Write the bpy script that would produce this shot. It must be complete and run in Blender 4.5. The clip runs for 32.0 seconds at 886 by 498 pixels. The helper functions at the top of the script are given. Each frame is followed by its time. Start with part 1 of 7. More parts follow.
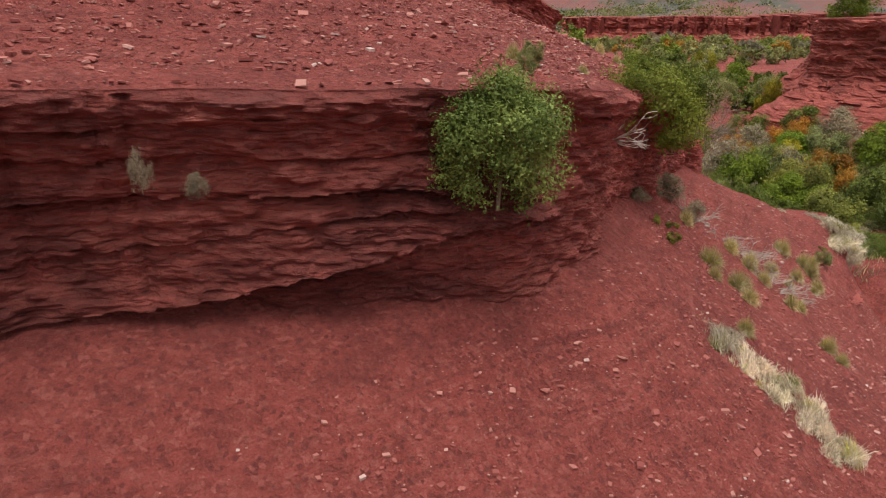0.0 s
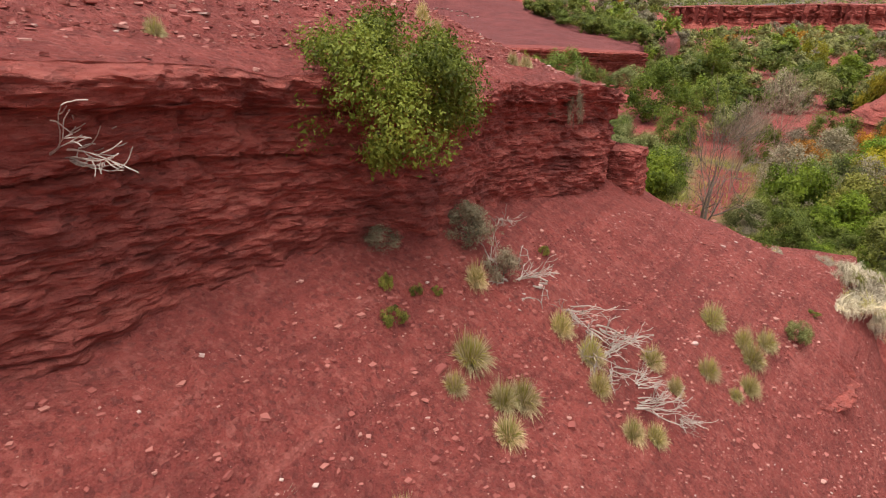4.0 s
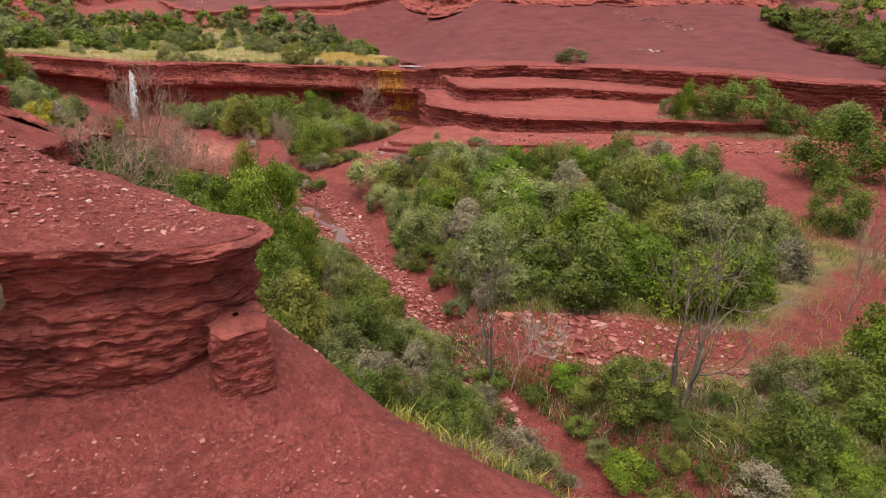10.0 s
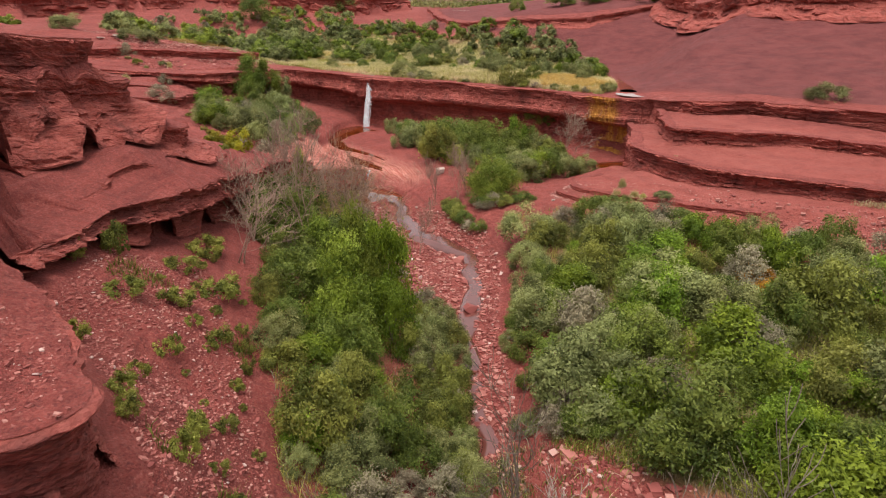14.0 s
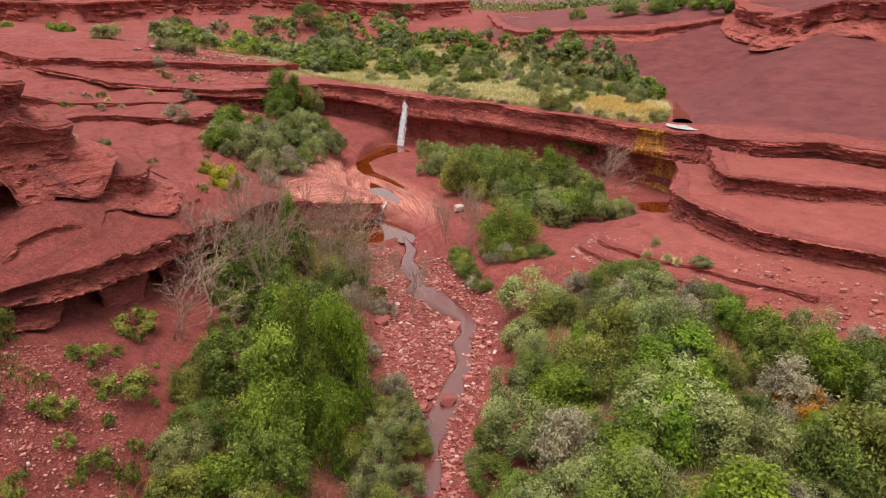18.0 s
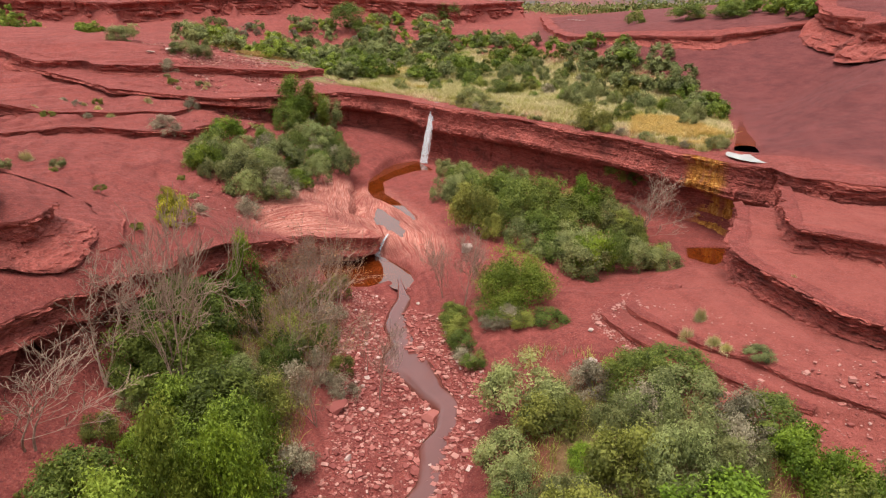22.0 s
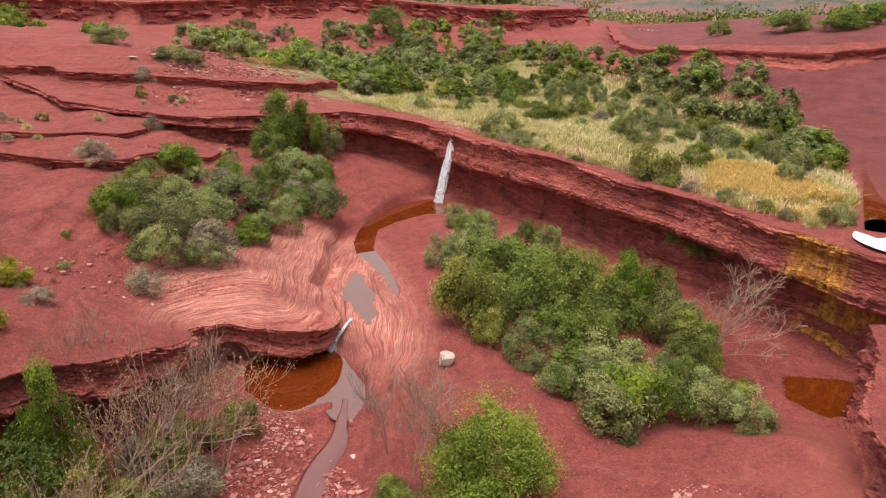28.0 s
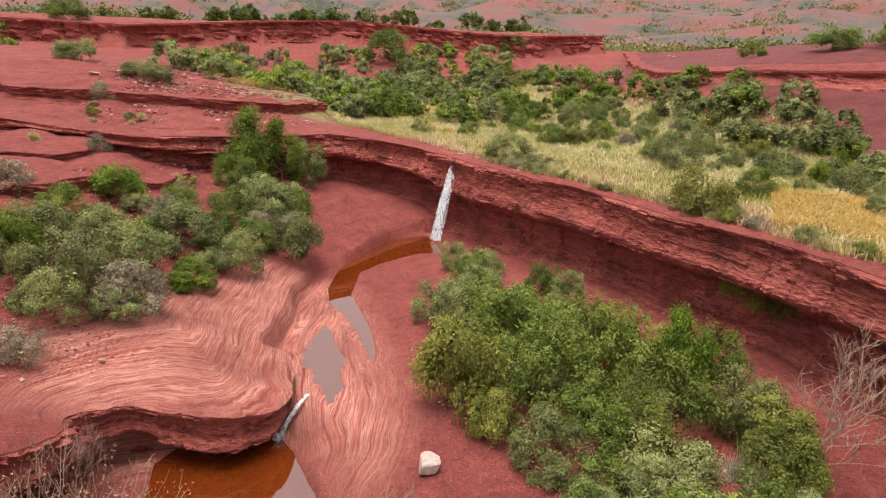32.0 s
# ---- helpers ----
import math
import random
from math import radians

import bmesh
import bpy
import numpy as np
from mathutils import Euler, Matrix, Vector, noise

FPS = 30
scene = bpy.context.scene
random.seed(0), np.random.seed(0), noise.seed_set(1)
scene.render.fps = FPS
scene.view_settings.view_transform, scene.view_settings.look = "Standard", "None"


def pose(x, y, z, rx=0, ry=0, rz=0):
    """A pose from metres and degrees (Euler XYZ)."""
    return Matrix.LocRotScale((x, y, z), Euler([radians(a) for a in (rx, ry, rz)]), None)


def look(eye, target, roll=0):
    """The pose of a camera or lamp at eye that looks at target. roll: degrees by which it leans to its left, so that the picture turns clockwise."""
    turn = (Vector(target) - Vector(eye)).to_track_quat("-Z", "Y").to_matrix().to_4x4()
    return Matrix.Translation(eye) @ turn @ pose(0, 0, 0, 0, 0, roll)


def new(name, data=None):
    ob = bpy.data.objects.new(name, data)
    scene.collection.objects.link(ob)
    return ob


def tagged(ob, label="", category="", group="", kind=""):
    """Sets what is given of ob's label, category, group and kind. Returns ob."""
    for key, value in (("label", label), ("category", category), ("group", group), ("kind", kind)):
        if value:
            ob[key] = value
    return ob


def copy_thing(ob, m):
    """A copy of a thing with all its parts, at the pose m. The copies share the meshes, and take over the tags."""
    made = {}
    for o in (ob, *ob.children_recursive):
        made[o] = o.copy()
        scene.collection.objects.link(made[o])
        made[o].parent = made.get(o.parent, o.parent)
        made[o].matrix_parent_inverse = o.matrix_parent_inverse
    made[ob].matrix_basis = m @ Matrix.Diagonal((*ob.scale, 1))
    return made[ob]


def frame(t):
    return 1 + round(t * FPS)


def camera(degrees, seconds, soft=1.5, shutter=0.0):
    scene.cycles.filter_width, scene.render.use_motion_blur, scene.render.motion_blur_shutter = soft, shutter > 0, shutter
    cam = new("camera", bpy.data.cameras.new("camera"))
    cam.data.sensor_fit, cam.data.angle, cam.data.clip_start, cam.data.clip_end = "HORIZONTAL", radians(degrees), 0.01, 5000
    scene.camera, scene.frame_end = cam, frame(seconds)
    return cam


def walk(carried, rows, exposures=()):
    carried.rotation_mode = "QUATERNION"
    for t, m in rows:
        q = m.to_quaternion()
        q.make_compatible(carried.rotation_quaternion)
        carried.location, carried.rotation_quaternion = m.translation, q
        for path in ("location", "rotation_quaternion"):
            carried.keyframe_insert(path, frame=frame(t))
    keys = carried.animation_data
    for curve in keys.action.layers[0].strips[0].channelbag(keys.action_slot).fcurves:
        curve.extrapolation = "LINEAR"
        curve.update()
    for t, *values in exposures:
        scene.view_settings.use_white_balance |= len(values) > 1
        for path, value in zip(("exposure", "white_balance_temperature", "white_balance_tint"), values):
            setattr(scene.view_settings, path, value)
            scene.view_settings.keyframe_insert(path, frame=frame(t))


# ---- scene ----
cam = camera(68.5, 32.0, 1.05)
METRES, EYE, TILT, LEAN, TURN = 60.0, 12.0, -19.25, -0.25, 0.0
ROWS = [
    (0.0, 0.0, 0.0, 0.0, -0.0, 0.0, -0.0),
    (0.5, 0.0126, 0.009, 0.0031, 0.75, -0.07, -0.27),
    (1.0, 0.0249, 0.0186, 0.0061, 1.61, -0.1, -0.59),
    (1.5, 0.037, 0.0285, 0.0086, 2.61, -0.11, -0.97),
    (2.0, 0.0488, 0.0389, 0.0108, 3.82, -0.15, -1.36),
    (2.5, 0.0608, 0.0496, 0.0129, 5.23, -0.27, -1.82),
    (3.0, 0.073, 0.0606, 0.0146, 6.69, -0.46, -2.26),
    (3.5, 0.0852, 0.0718, 0.016, 8.19, -0.67, -2.73),
    (5.5, 0.1322, 0.1131, 0.0262, 14.2, -1.42, -4.63),
    (6.0, 0.1439, 0.1246, 0.0298, 15.71, -1.59, -5.1),
    (6.5, 0.1561, 0.1362, 0.0347, 17.27, -1.79, -5.61),
    (7.0, 0.1686, 0.1476, 0.0408, 18.93, -1.93, -6.09),
    (7.5, 0.1811, 0.1588, 0.0485, 20.76, -2.15, -6.76),
    (8.0, 0.1934, 0.1699, 0.0567, 22.97, -2.46, -7.49),
    (8.5, 0.2048, 0.1812, 0.0649, 25.52, -2.82, -8.3),
    (9.0, 0.216, 0.1927, 0.0729, 28.27, -3.24, -9.06),
    (9.5, 0.227, 0.2044, 0.0811, 31.08, -3.7, -9.83),
    (10.0, 0.2377, 0.2165, 0.0894, 34.02, -4.2, -10.64),
    (10.5, 0.2484, 0.2292, 0.0979, 37.17, -4.8, -11.39),
    (11.0, 0.2559, 0.2414, 0.1067, 40.34, -5.49, -12.31),
    (11.5, 0.2603, 0.2531, 0.1153, 43.55, -6.26, -13.14),
    (12.0, 0.2624, 0.2644, 0.124, 46.81, -7.09, -13.93),
    (12.5, 0.2637, 0.2754, 0.1328, 50.07, -7.98, -14.58),
    (13.0, 0.2639, 0.2867, 0.1415, 53.04, -8.8, -15.04),
    (13.5, 0.2624, 0.2972, 0.1491, 55.64, -9.52, -15.44),
    (14.0, 0.2604, 0.307, 0.1563, 58.03, -10.21, -15.63),
    (14.5, 0.2574, 0.3168, 0.1633, 60.08, -10.79, -15.73),
    (15.0, 0.2538, 0.3269, 0.1709, 61.01, -11.1, -15.8),
    (15.5, 0.2493, 0.3368, 0.1781, 61.28, -11.22, -15.99),
    (17.5, 0.2228, 0.3767, 0.2022, 63.88, -12.07, -16.73),
    (18.0, 0.2143, 0.3857, 0.2066, 64.82, -12.34, -16.93),
    (18.5, 0.2056, 0.3949, 0.2111, 65.76, -12.61, -17.11),
    (19.0, 0.1969, 0.4043, 0.2152, 66.62, -12.85, -17.21),
    (19.5, 0.1871, 0.4142, 0.219, 67.39, -13.06, -17.38),
    (20.0, 0.1768, 0.4248, 0.2227, 68.12, -13.29, -17.49),
    (20.5, 0.1657, 0.4359, 0.2262, 68.79, -13.5, -17.58),
    (21.0, 0.154, 0.447, 0.2297, 69.39, -13.67, -17.72),
    (21.5, 0.1419, 0.4581, 0.2333, 69.99, -13.85, -17.83),
    (22.0, 0.129, 0.4692, 0.2369, 70.56, -14.0, -17.93),
    (22.5, 0.1164, 0.4798, 0.2408, 71.01, -14.12, -18.03),
    (23.0, 0.1037, 0.4902, 0.2443, 71.4, -14.21, -18.13),
    (23.5, 0.0907, 0.5007, 0.2476, 71.78, -14.28, -18.23),
    (24.0, 0.0777, 0.5112, 0.2509, 72.22, -14.37, -18.32),
    (24.5, 0.0643, 0.5218, 0.2544, 72.78, -14.5, -18.45),
    (25.0, 0.0504, 0.5326, 0.2579, 73.44, -14.65, -18.58),
    (25.5, 0.0366, 0.5431, 0.2614, 74.2, -14.82, -18.75),
    (27.5, -0.0232, 0.5717, 0.2709, 76.79, -15.52, -19.26),
    (28.0, -0.037, 0.5763, 0.2695, 77.15, -15.51, -19.35),
    (28.5, -0.0496, 0.581, 0.2663, 77.38, -15.43, -19.4),
    (29.0, -0.0611, 0.586, 0.2632, 77.51, -15.21, -19.41),
    (29.5, -0.073, 0.591, 0.2605, 77.54, -14.73, -19.44),
    (30.0, -0.0852, 0.596, 0.2587, 77.58, -14.04, -19.5),
    (30.5, -0.0982, 0.601, 0.2574, 77.67, -13.43, -19.58),
    (31.0, -0.1118, 0.606, 0.2566, 77.81, -13.07, -19.64),
    (31.5, -0.126, 0.6115, 0.2553, 77.96, -12.85, -19.67),
    (32.0, -0.1402, 0.6173, 0.2536, 78.1, -12.69, -19.69),
]
walk(cam, [(t, pose(0, 0, EYE, TILT, LEAN, TURN) @ pose(METRES * x, METRES * y, METRES * z, 90 + pitch, roll, yaw)) for t, x, y, z, yaw, pitch, roll in ROWS],
     [(0.0, 0.36), (3.0, 0.72), (6.0, 0.74), (9.0, 0.6), (13.0, 0.6), (19.0, 0.68), (25.0, 0.76), (32.0, 0.84)])

# ---- sky and light: bright overcast ----
world = bpy.data.worlds.new("overcast_sky")
scene.world = world
world.use_nodes = True
wn, wl = world.node_tree.nodes, world.node_tree.links
wn.clear()
sky = wn.new("ShaderNodeTexSky")
sky.sky_type, sky.sun_disc = "NISHITA", False
sky.sun_elevation, sky.sun_rotation = radians(80), radians(160)
sky.air_density, sky.dust_density, sky.ozone_density = 1.0, 4.0, 1.0
grey = wn.new("ShaderNodeHueSaturation")
grey.inputs["Saturation"].default_value = 0.12
bg = wn.new("ShaderNodeBackground")
bg.inputs["Strength"].default_value = 0.15
wout = wn.new("ShaderNodeOutputWorld")
wl.new(sky.outputs[0], grey.inputs["Color"])
wl.new(grey.outputs[0], bg.inputs["Color"])
wl.new(bg.outputs[0], wout.inputs["Surface"])
sun_data = bpy.data.lights.new("sun", "SUN")
sun_data.energy, sun_data.angle, sun_data.color = 1.5, radians(45), (1.0, 0.94, 0.84)
sun = new("sun", sun_data)
sun.matrix_world = look((3.5, -9.5, 58), (0, 0, 0))


# ---- noise and small helpers ----
def hashed(ix, iy, seed):
    h = (ix.astype(np.int64) * 374761393 + iy.astype(np.int64) * 668265263 + seed * 1442695041) & 0xFFFFFFFF
    h = ((h ^ (h >> 13)) * 1274126177) & 0xFFFFFFFF
    return ((h ^ (h >> 16)) & 0xFFFF) / 65535.0


def vnoise(x, y, seed=0):
    """Smooth value noise, -1 to 1."""
    x, y = np.asarray(x, float), np.asarray(y, float)
    ix, iy = np.floor(x), np.floor(y)
    fx, fy = x - ix, y - iy
    fx, fy = fx * fx * (3 - 2 * fx), fy * fy * (3 - 2 * fy)
    a, b = hashed(ix, iy, seed), hashed(ix + 1, iy, seed)
    c, d = hashed(ix, iy + 1, seed), hashed(ix + 1, iy + 1, seed)
    return 2 * ((a + (b - a) * fx) * (1 - fy) + (c + (d - c) * fx) * fy) - 1


def fbm(x, y, octaves=4, seed=0):
    total, amp = 0.0, 1.0
    for k in range(octaves):
        total = total + amp * vnoise(x * 2 ** k, y * 2 ** k, seed + k)
        amp *= 0.5
    return total


def smooth(e0, e1, x):
    u = np.clip((x - e0) / (e1 - e0), 0, 1)
    return u * u * (3 - 2 * u)


def resample(line, step, wiggle=0.0, seed=0):
    """A polyline cut into even steps and made uneven sideways; the z of 3D lines runs along."""
    p = np.array(line, float)
    seg = np.linalg.norm(np.diff(p[:, :2], axis=0), axis=1)
    s = np.concatenate([[0], np.cumsum(seg)])
    u = np.linspace(0, s[-1], max(2, int(s[-1] / step) + 1))
    q = np.stack([np.interp(u, s, p[:, k]) for k in range(p.shape[1])], 1)
    w = max(1, int(0.6 / step))
    if w > 1 and len(q) > 2 * w:
        pad = np.concatenate([np.repeat(q[:1], w, 0), q, np.repeat(q[-1:], w, 0)])
        ker = np.ones(2 * w + 1) / (2 * w + 1)
        q = np.stack([np.convolve(pad[:, k], ker, "valid") for k in range(q.shape[1])], 1)
    if wiggle:
        d = np.gradient(q[:, :2], axis=0)
        n = np.stack([d[:, 1], -d[:, 0]], 1) / (np.linalg.norm(d, axis=1)[:, None] + 1e-9)
        off = wiggle * (vnoise(u / 1.7, u * 0 + seed, seed) + 0.5 * vnoise(u / 0.6, u * 0 + seed, seed + 3))
        q[:, :2] += n * off[:, None]
    return q


class Sheet:
    """A smooth surface through the lines of the plan."""

    def __init__(self, lines, step=1.6):
        pts = np.concatenate([resample(l, step) if len(l) > 1 else np.array(l, float) for l in lines])
        keep = []
        for p in pts:
            if all(np.hypot(*(p[:2] - k[:2])) > 0.35 for k in keep):
                keep.append(p)
        self.p = np.array(keep)
        n = len(self.p)
        r = np.hypot(*(self.p[:, None, :2] - self.p[None, :, :2]).transpose(2, 0, 1))
        a = np.zeros((n + 1, n + 1))
        a[:n, :n] = -r + 0.02 * np.eye(n)
        a[:n, n] = a[n, :n] = 1
        self.w = np.linalg.solve(a, np.append(self.p[:, 2], 0))

    def __call__(self, x, y):
        x, y = np.asarray(x, np.float32), np.asarray(y, np.float32)
        out = np.zeros(x.shape)
        for (px, py, _), w in zip(self.p.astype(np.float32), self.w[:-1].astype(np.float32)):
            dx, dy = x - px, y - py
            out -= w * np.sqrt(dx * dx + dy * dy)
        return out + self.w[-1]


def inside_distance(x, y, poly):
    """Signed distance to a closed outline, positive inside."""
    best = np.full(x.shape, 1e9)
    inn = np.zeros(x.shape, bool)
    for (x0, y0), (x1, y1) in zip(poly, np.roll(poly, -1, 0)):
        dx, dy = x1 - x0, y1 - y0
        l2 = dx * dx + dy * dy + 1e-12
        u = np.clip(((x - x0) * dx + (y - y0) * dy) / l2, 0, 1)
        best = np.minimum(best, np.hypot(x - x0 - u * dx, y - y0 - u * dy))
        if y0 != y1:
            inn ^= ((y0 > y) != (y1 > y)) & (x < dx * (y - y0) / dy + x0)
    return np.where(inn, best, -best)


def mesh_object(name, verts, faces, material=None, parent=None, smooth_shade=False, attrs=None):
    me = bpy.data.meshes.new(name)
    verts = np.asarray(verts, np.float32)
    faces = np.asarray(faces, np.int32)
    n = faces.shape[1]
    me.vertices.add(len(verts))
    me.vertices.foreach_set("co", verts.ravel())
    me.loops.add(faces.size)
    me.loops.foreach_set("vertex_index", faces.ravel())
    me.polygons.add(len(faces))
    me.polygons.foreach_set("loop_start", np.arange(0, faces.size, n, dtype=np.int32))
    me.polygons.foreach_set("use_smooth", np.full(len(faces), smooth_shade))
    for key, vals in (attrs or {}).items():
        at = me.attributes.new(key, "FLOAT", "POINT")
        at.data.foreach_set("value", np.asarray(vals, np.float32))
    me.update(calc_edges=True)
    if material:
        me.materials.append(material)
    ob = new(name, me)
    ob.parent = parent
    return ob


def grid_faces(nu, nv):
    i = np.arange(nu * nv).reshape(nu, nv)
    return np.stack([i[:-1, :-1], i[1:, :-1], i[1:, 1:], i[:-1, 1:]], -1).reshape(-1, 4)


# ---- materials ----
def material(name):
    m = bpy.data.materials.new(name)
    m.use_nodes = True
    nt = m.node_tree
    b = nt.nodes["Principled BSDF"]
    return m, nt, b


def node(nt, kind, **props):
    n = nt.nodes.new(kind)
    for k, v in props.items():
        n.inputs[k].default_value = v
    return n


def ramp(nt, stops, fac):
    n = nt.nodes.new("ShaderNodeValToRGB")
    el = n.color_ramp.elements
    while len(el) < len(stops):
        el.new(0.5)
    for e, (p, c) in zip(el, stops):
        e.position, e.color = p, (*c, 1)
    nt.links.new(fac, n.inputs[0])
    return n.outputs[0]


def mixed(nt, fac, a, b):
    n = nt.nodes.new("ShaderNodeMix")
    n.data_type = "RGBA"
    for sock, v in ((n.inputs[0], fac), (n.inputs[6], a), (n.inputs[7], b)):
        if isinstance(v, bpy.types.NodeSocket):
            nt.links.new(v, sock)
        else:
            sock.default_value = v if isinstance(v, (int, float)) else (*v, 1)
    return n.outputs[2]


def noise_tex(nt, scale, detail=6, rough=0.6, coord=None, stretch=None):
    n = nt.nodes.new("ShaderNodeTexNoise")
    n.inputs["Scale"].default_value, n.inputs["Detail"].default_value, n.inputs["Roughness"].default_value = scale, detail, rough
    if coord is None:
        coord = nt.nodes.new("ShaderNodeNewGeometry").outputs["Position"]
    if stretch:
        mp = nt.nodes.new("ShaderNodeMapping")
        mp.inputs["Scale"].default_value = stretch
        nt.links.new(coord, mp.inputs[0])
        coord = mp.outputs[0]
    nt.links.new(coord, n.inputs["Vector"])
    return n.outputs[0]


def bumped(nt, b, heights):
    """Chain of bumps: (height socket, strength, distance)."""
    last = None
    for h, strength, dist in heights:
        n = nt.nodes.new("ShaderNodeBump")
        n.inputs["Strength"].default_value, n.inputs["Distance"].default_value = strength, dist
        nt.links.new(h, n.inputs["Height"])
        if last:
            nt.links.new(last, n.inputs["Normal"])
        last = n.outputs[0]
    nt.links.new(last, b.inputs["Normal"])


def math_node(nt, op, a, b=0.0):
    n = nt.nodes.new("ShaderNodeMath")
    n.operation = op
    for sock, v in zip(n.inputs, (a, b)):
        if isinstance(v, bpy.types.NodeSocket):
            nt.links.new(v, sock)
        else:
            sock.default_value = v
    return n.outputs[0]


RED_A, RED_B, RED_C = (0.195, 0.040, 0.034), (0.270, 0.058, 0.047), (0.390, 0.128, 0.104)


def earth_material():
    """Red pelite: fine clay talus with chips; grassy and scrubby where the cover attribute says so."""
    m, nt, b = material("red_earth")
    big = noise_tex(nt, 0.35, 5)
    mid = noise_tex(nt, 3.0, 6)
    fine = noise_tex(nt, 38.0, 4, 0.7)
    col = ramp(nt, [(0.3, RED_A), (0.55, RED_B), (0.8, (0.31, 0.075, 0.058))], mixed(nt, 0.5, big, mid))
    chips = ramp(nt, [(0.56, (0, 0, 0)), (0.68, (1, 1, 1))], fine)
    col = mixed(nt, math_node(nt, "MULTIPLY", chips, 0.45), col, RED_C)
    dark = ramp(nt, [(0.28, (1, 1, 1)), (0.4, (0, 0, 0))], noise_tex(nt, 14.0, 5))
    col = mixed(nt, math_node(nt, "MULTIPLY", dark, 0.45), col, (0.10, 0.022, 0.020))
    grit = nt.nodes.new("ShaderNodeTexVoronoi")
    grit.inputs["Scale"].default_value = 20.0
    nt.links.new(nt.nodes.new("ShaderNodeNewGeometry").outputs["Position"], grit.inputs["Vector"])
    lum = nt.nodes.new("ShaderNodeSeparateColor")
    nt.links.new(grit.outputs["Color"], lum.inputs[0])
    col = mixed(nt, math_node(nt, "MULTIPLY", ramp(nt, [(0.72, (0, 0, 0)), (0.95, (1, 1, 1))], lum.outputs[0]), 0.5), col, RED_C)
    col = mixed(nt, math_node(nt, "MULTIPLY", ramp(nt, [(0.78, (0, 0, 0)), (0.95, (1, 1, 1))], lum.outputs[1]), 0.5), col, (0.095, 0.020, 0.019))
    seam = noise_tex(nt, 1.0, 6, 0.66, stretch=(0.16, 0.16, 9.0))
    col = mixed(nt, math_node(nt, "MULTIPLY", ramp(nt, [(0.34, (1, 1, 1)), (0.45, (0, 0, 0))], seam), 0.45), col, (0.115, 0.025, 0.023))
    col = mixed(nt, math_node(nt, "MULTIPLY", ramp(nt, [(0.56, (0, 0, 0)), (0.66, (1, 1, 1))], seam), 0.35), col, RED_C)
    mottle = noise_tex(nt, 1.7, 8, 0.72)
    col = mixed(nt, math_node(nt, "MULTIPLY", ramp(nt, [(0.38, (1, 1, 1)), (0.50, (0, 0, 0))], mottle), 0.5), col, (0.145, 0.029, 0.025))
    col = mixed(nt, math_node(nt, "MULTIPLY", ramp(nt, [(0.56, (0, 0, 0)), (0.68, (1, 1, 1))], mottle), 0.5), col, (0.38, 0.102, 0.080))
    clod = noise_tex(nt, 7.0, 6, 0.75)
    col = mixed(nt, math_node(nt, "MULTIPLY", ramp(nt, [(0.40, (1, 1, 1)), (0.50, (0, 0, 0))], clod), 0.35), col, (0.12, 0.026, 0.023))
    speck = noise_tex(nt, 95.0, 3, 0.7)
    col = mixed(nt, math_node(nt, "MULTIPLY", ramp(nt, [(0.60, (0, 0, 0)), (0.70, (1, 1, 1))], speck), 0.5), col, (0.42, 0.18, 0.155))
    # pale laminated bedrock where the flood has washed it
    at = nt.nodes.new("ShaderNodeAttribute")
    at.attribute_name = "washed"
    la = nt.nodes.new("ShaderNodeAttribute")
    la.attribute_name = "lamina"
    split = nt.nodes.new("ShaderNodeSeparateXYZ")
    nt.links.new(nt.nodes.new("ShaderNodeNewGeometry").outputs["Position"], split.inputs[0])
    drape = nt.nodes.new("ShaderNodeCombineXYZ")
    nt.links.new(math_node(nt, "MULTIPLY", split.outputs[0], 0.22), drape.inputs[0])
    nt.links.new(math_node(nt, "MULTIPLY", split.outputs[1], 0.22), drape.inputs[1])
    nt.links.new(math_node(nt, "MULTIPLY", la.outputs["Fac"], 5.5), drape.inputs[2])
    lam = noise_tex(nt, 1.0, 4, 0.62, drape.outputs[0])
    pale = ramp(nt, [(0.26, (0.20, 0.042, 0.035)), (0.36, (0.42, 0.115, 0.085)), (0.44, (0.58, 0.20, 0.15)), (0.50, (0.72, 0.36, 0.28)), (0.53, (0.36, 0.095, 0.072)), (0.58, (0.62, 0.25, 0.19)), (0.66, (0.28, 0.065, 0.052)), (0.74, (0.50, 0.17, 0.13))], lam)
    col = mixed(nt, math_node(nt, "MULTIPLY", at.outputs["Fac"], ramp(nt, [(0.3, (0.35, 0.35, 0.35)), (0.6, (0.95, 0.95, 0.95))], noise_tex(nt, 0.35, 4))), col, pale)
    # paler red in patches on the terrace floor
    du = nt.nodes.new("ShaderNodeAttribute")
    du.attribute_name = "terrace_pale"
    col = mixed(nt, math_node(nt, "MULTIPLY", du.outputs["Fac"], ramp(nt, [(0.35, (0.25, 0.25, 0.25)), (0.62, (0.6, 0.6, 0.6))], noise_tex(nt, 0.8, 6, 0.65))), col, (0.37, 0.102, 0.080))
    # a darker mauve red over the far hill
    mv = nt.nodes.new("ShaderNodeAttribute")
    mv.attribute_name = "mauve"
    col = mixed(nt, math_node(nt, "MULTIPLY", mv.outputs["Fac"], 0.92), col, ramp(nt, [(0.35, (0.115, 0.030, 0.030)), (0.65, (0.190, 0.052, 0.049))], noise_tex(nt, 0.6, 7, 0.7, stretch=(1.0, 1.0, 4.0))))
    # plant cover
    cov = nt.nodes.new("ShaderNodeAttribute")
    cov.attribute_name = "cover"
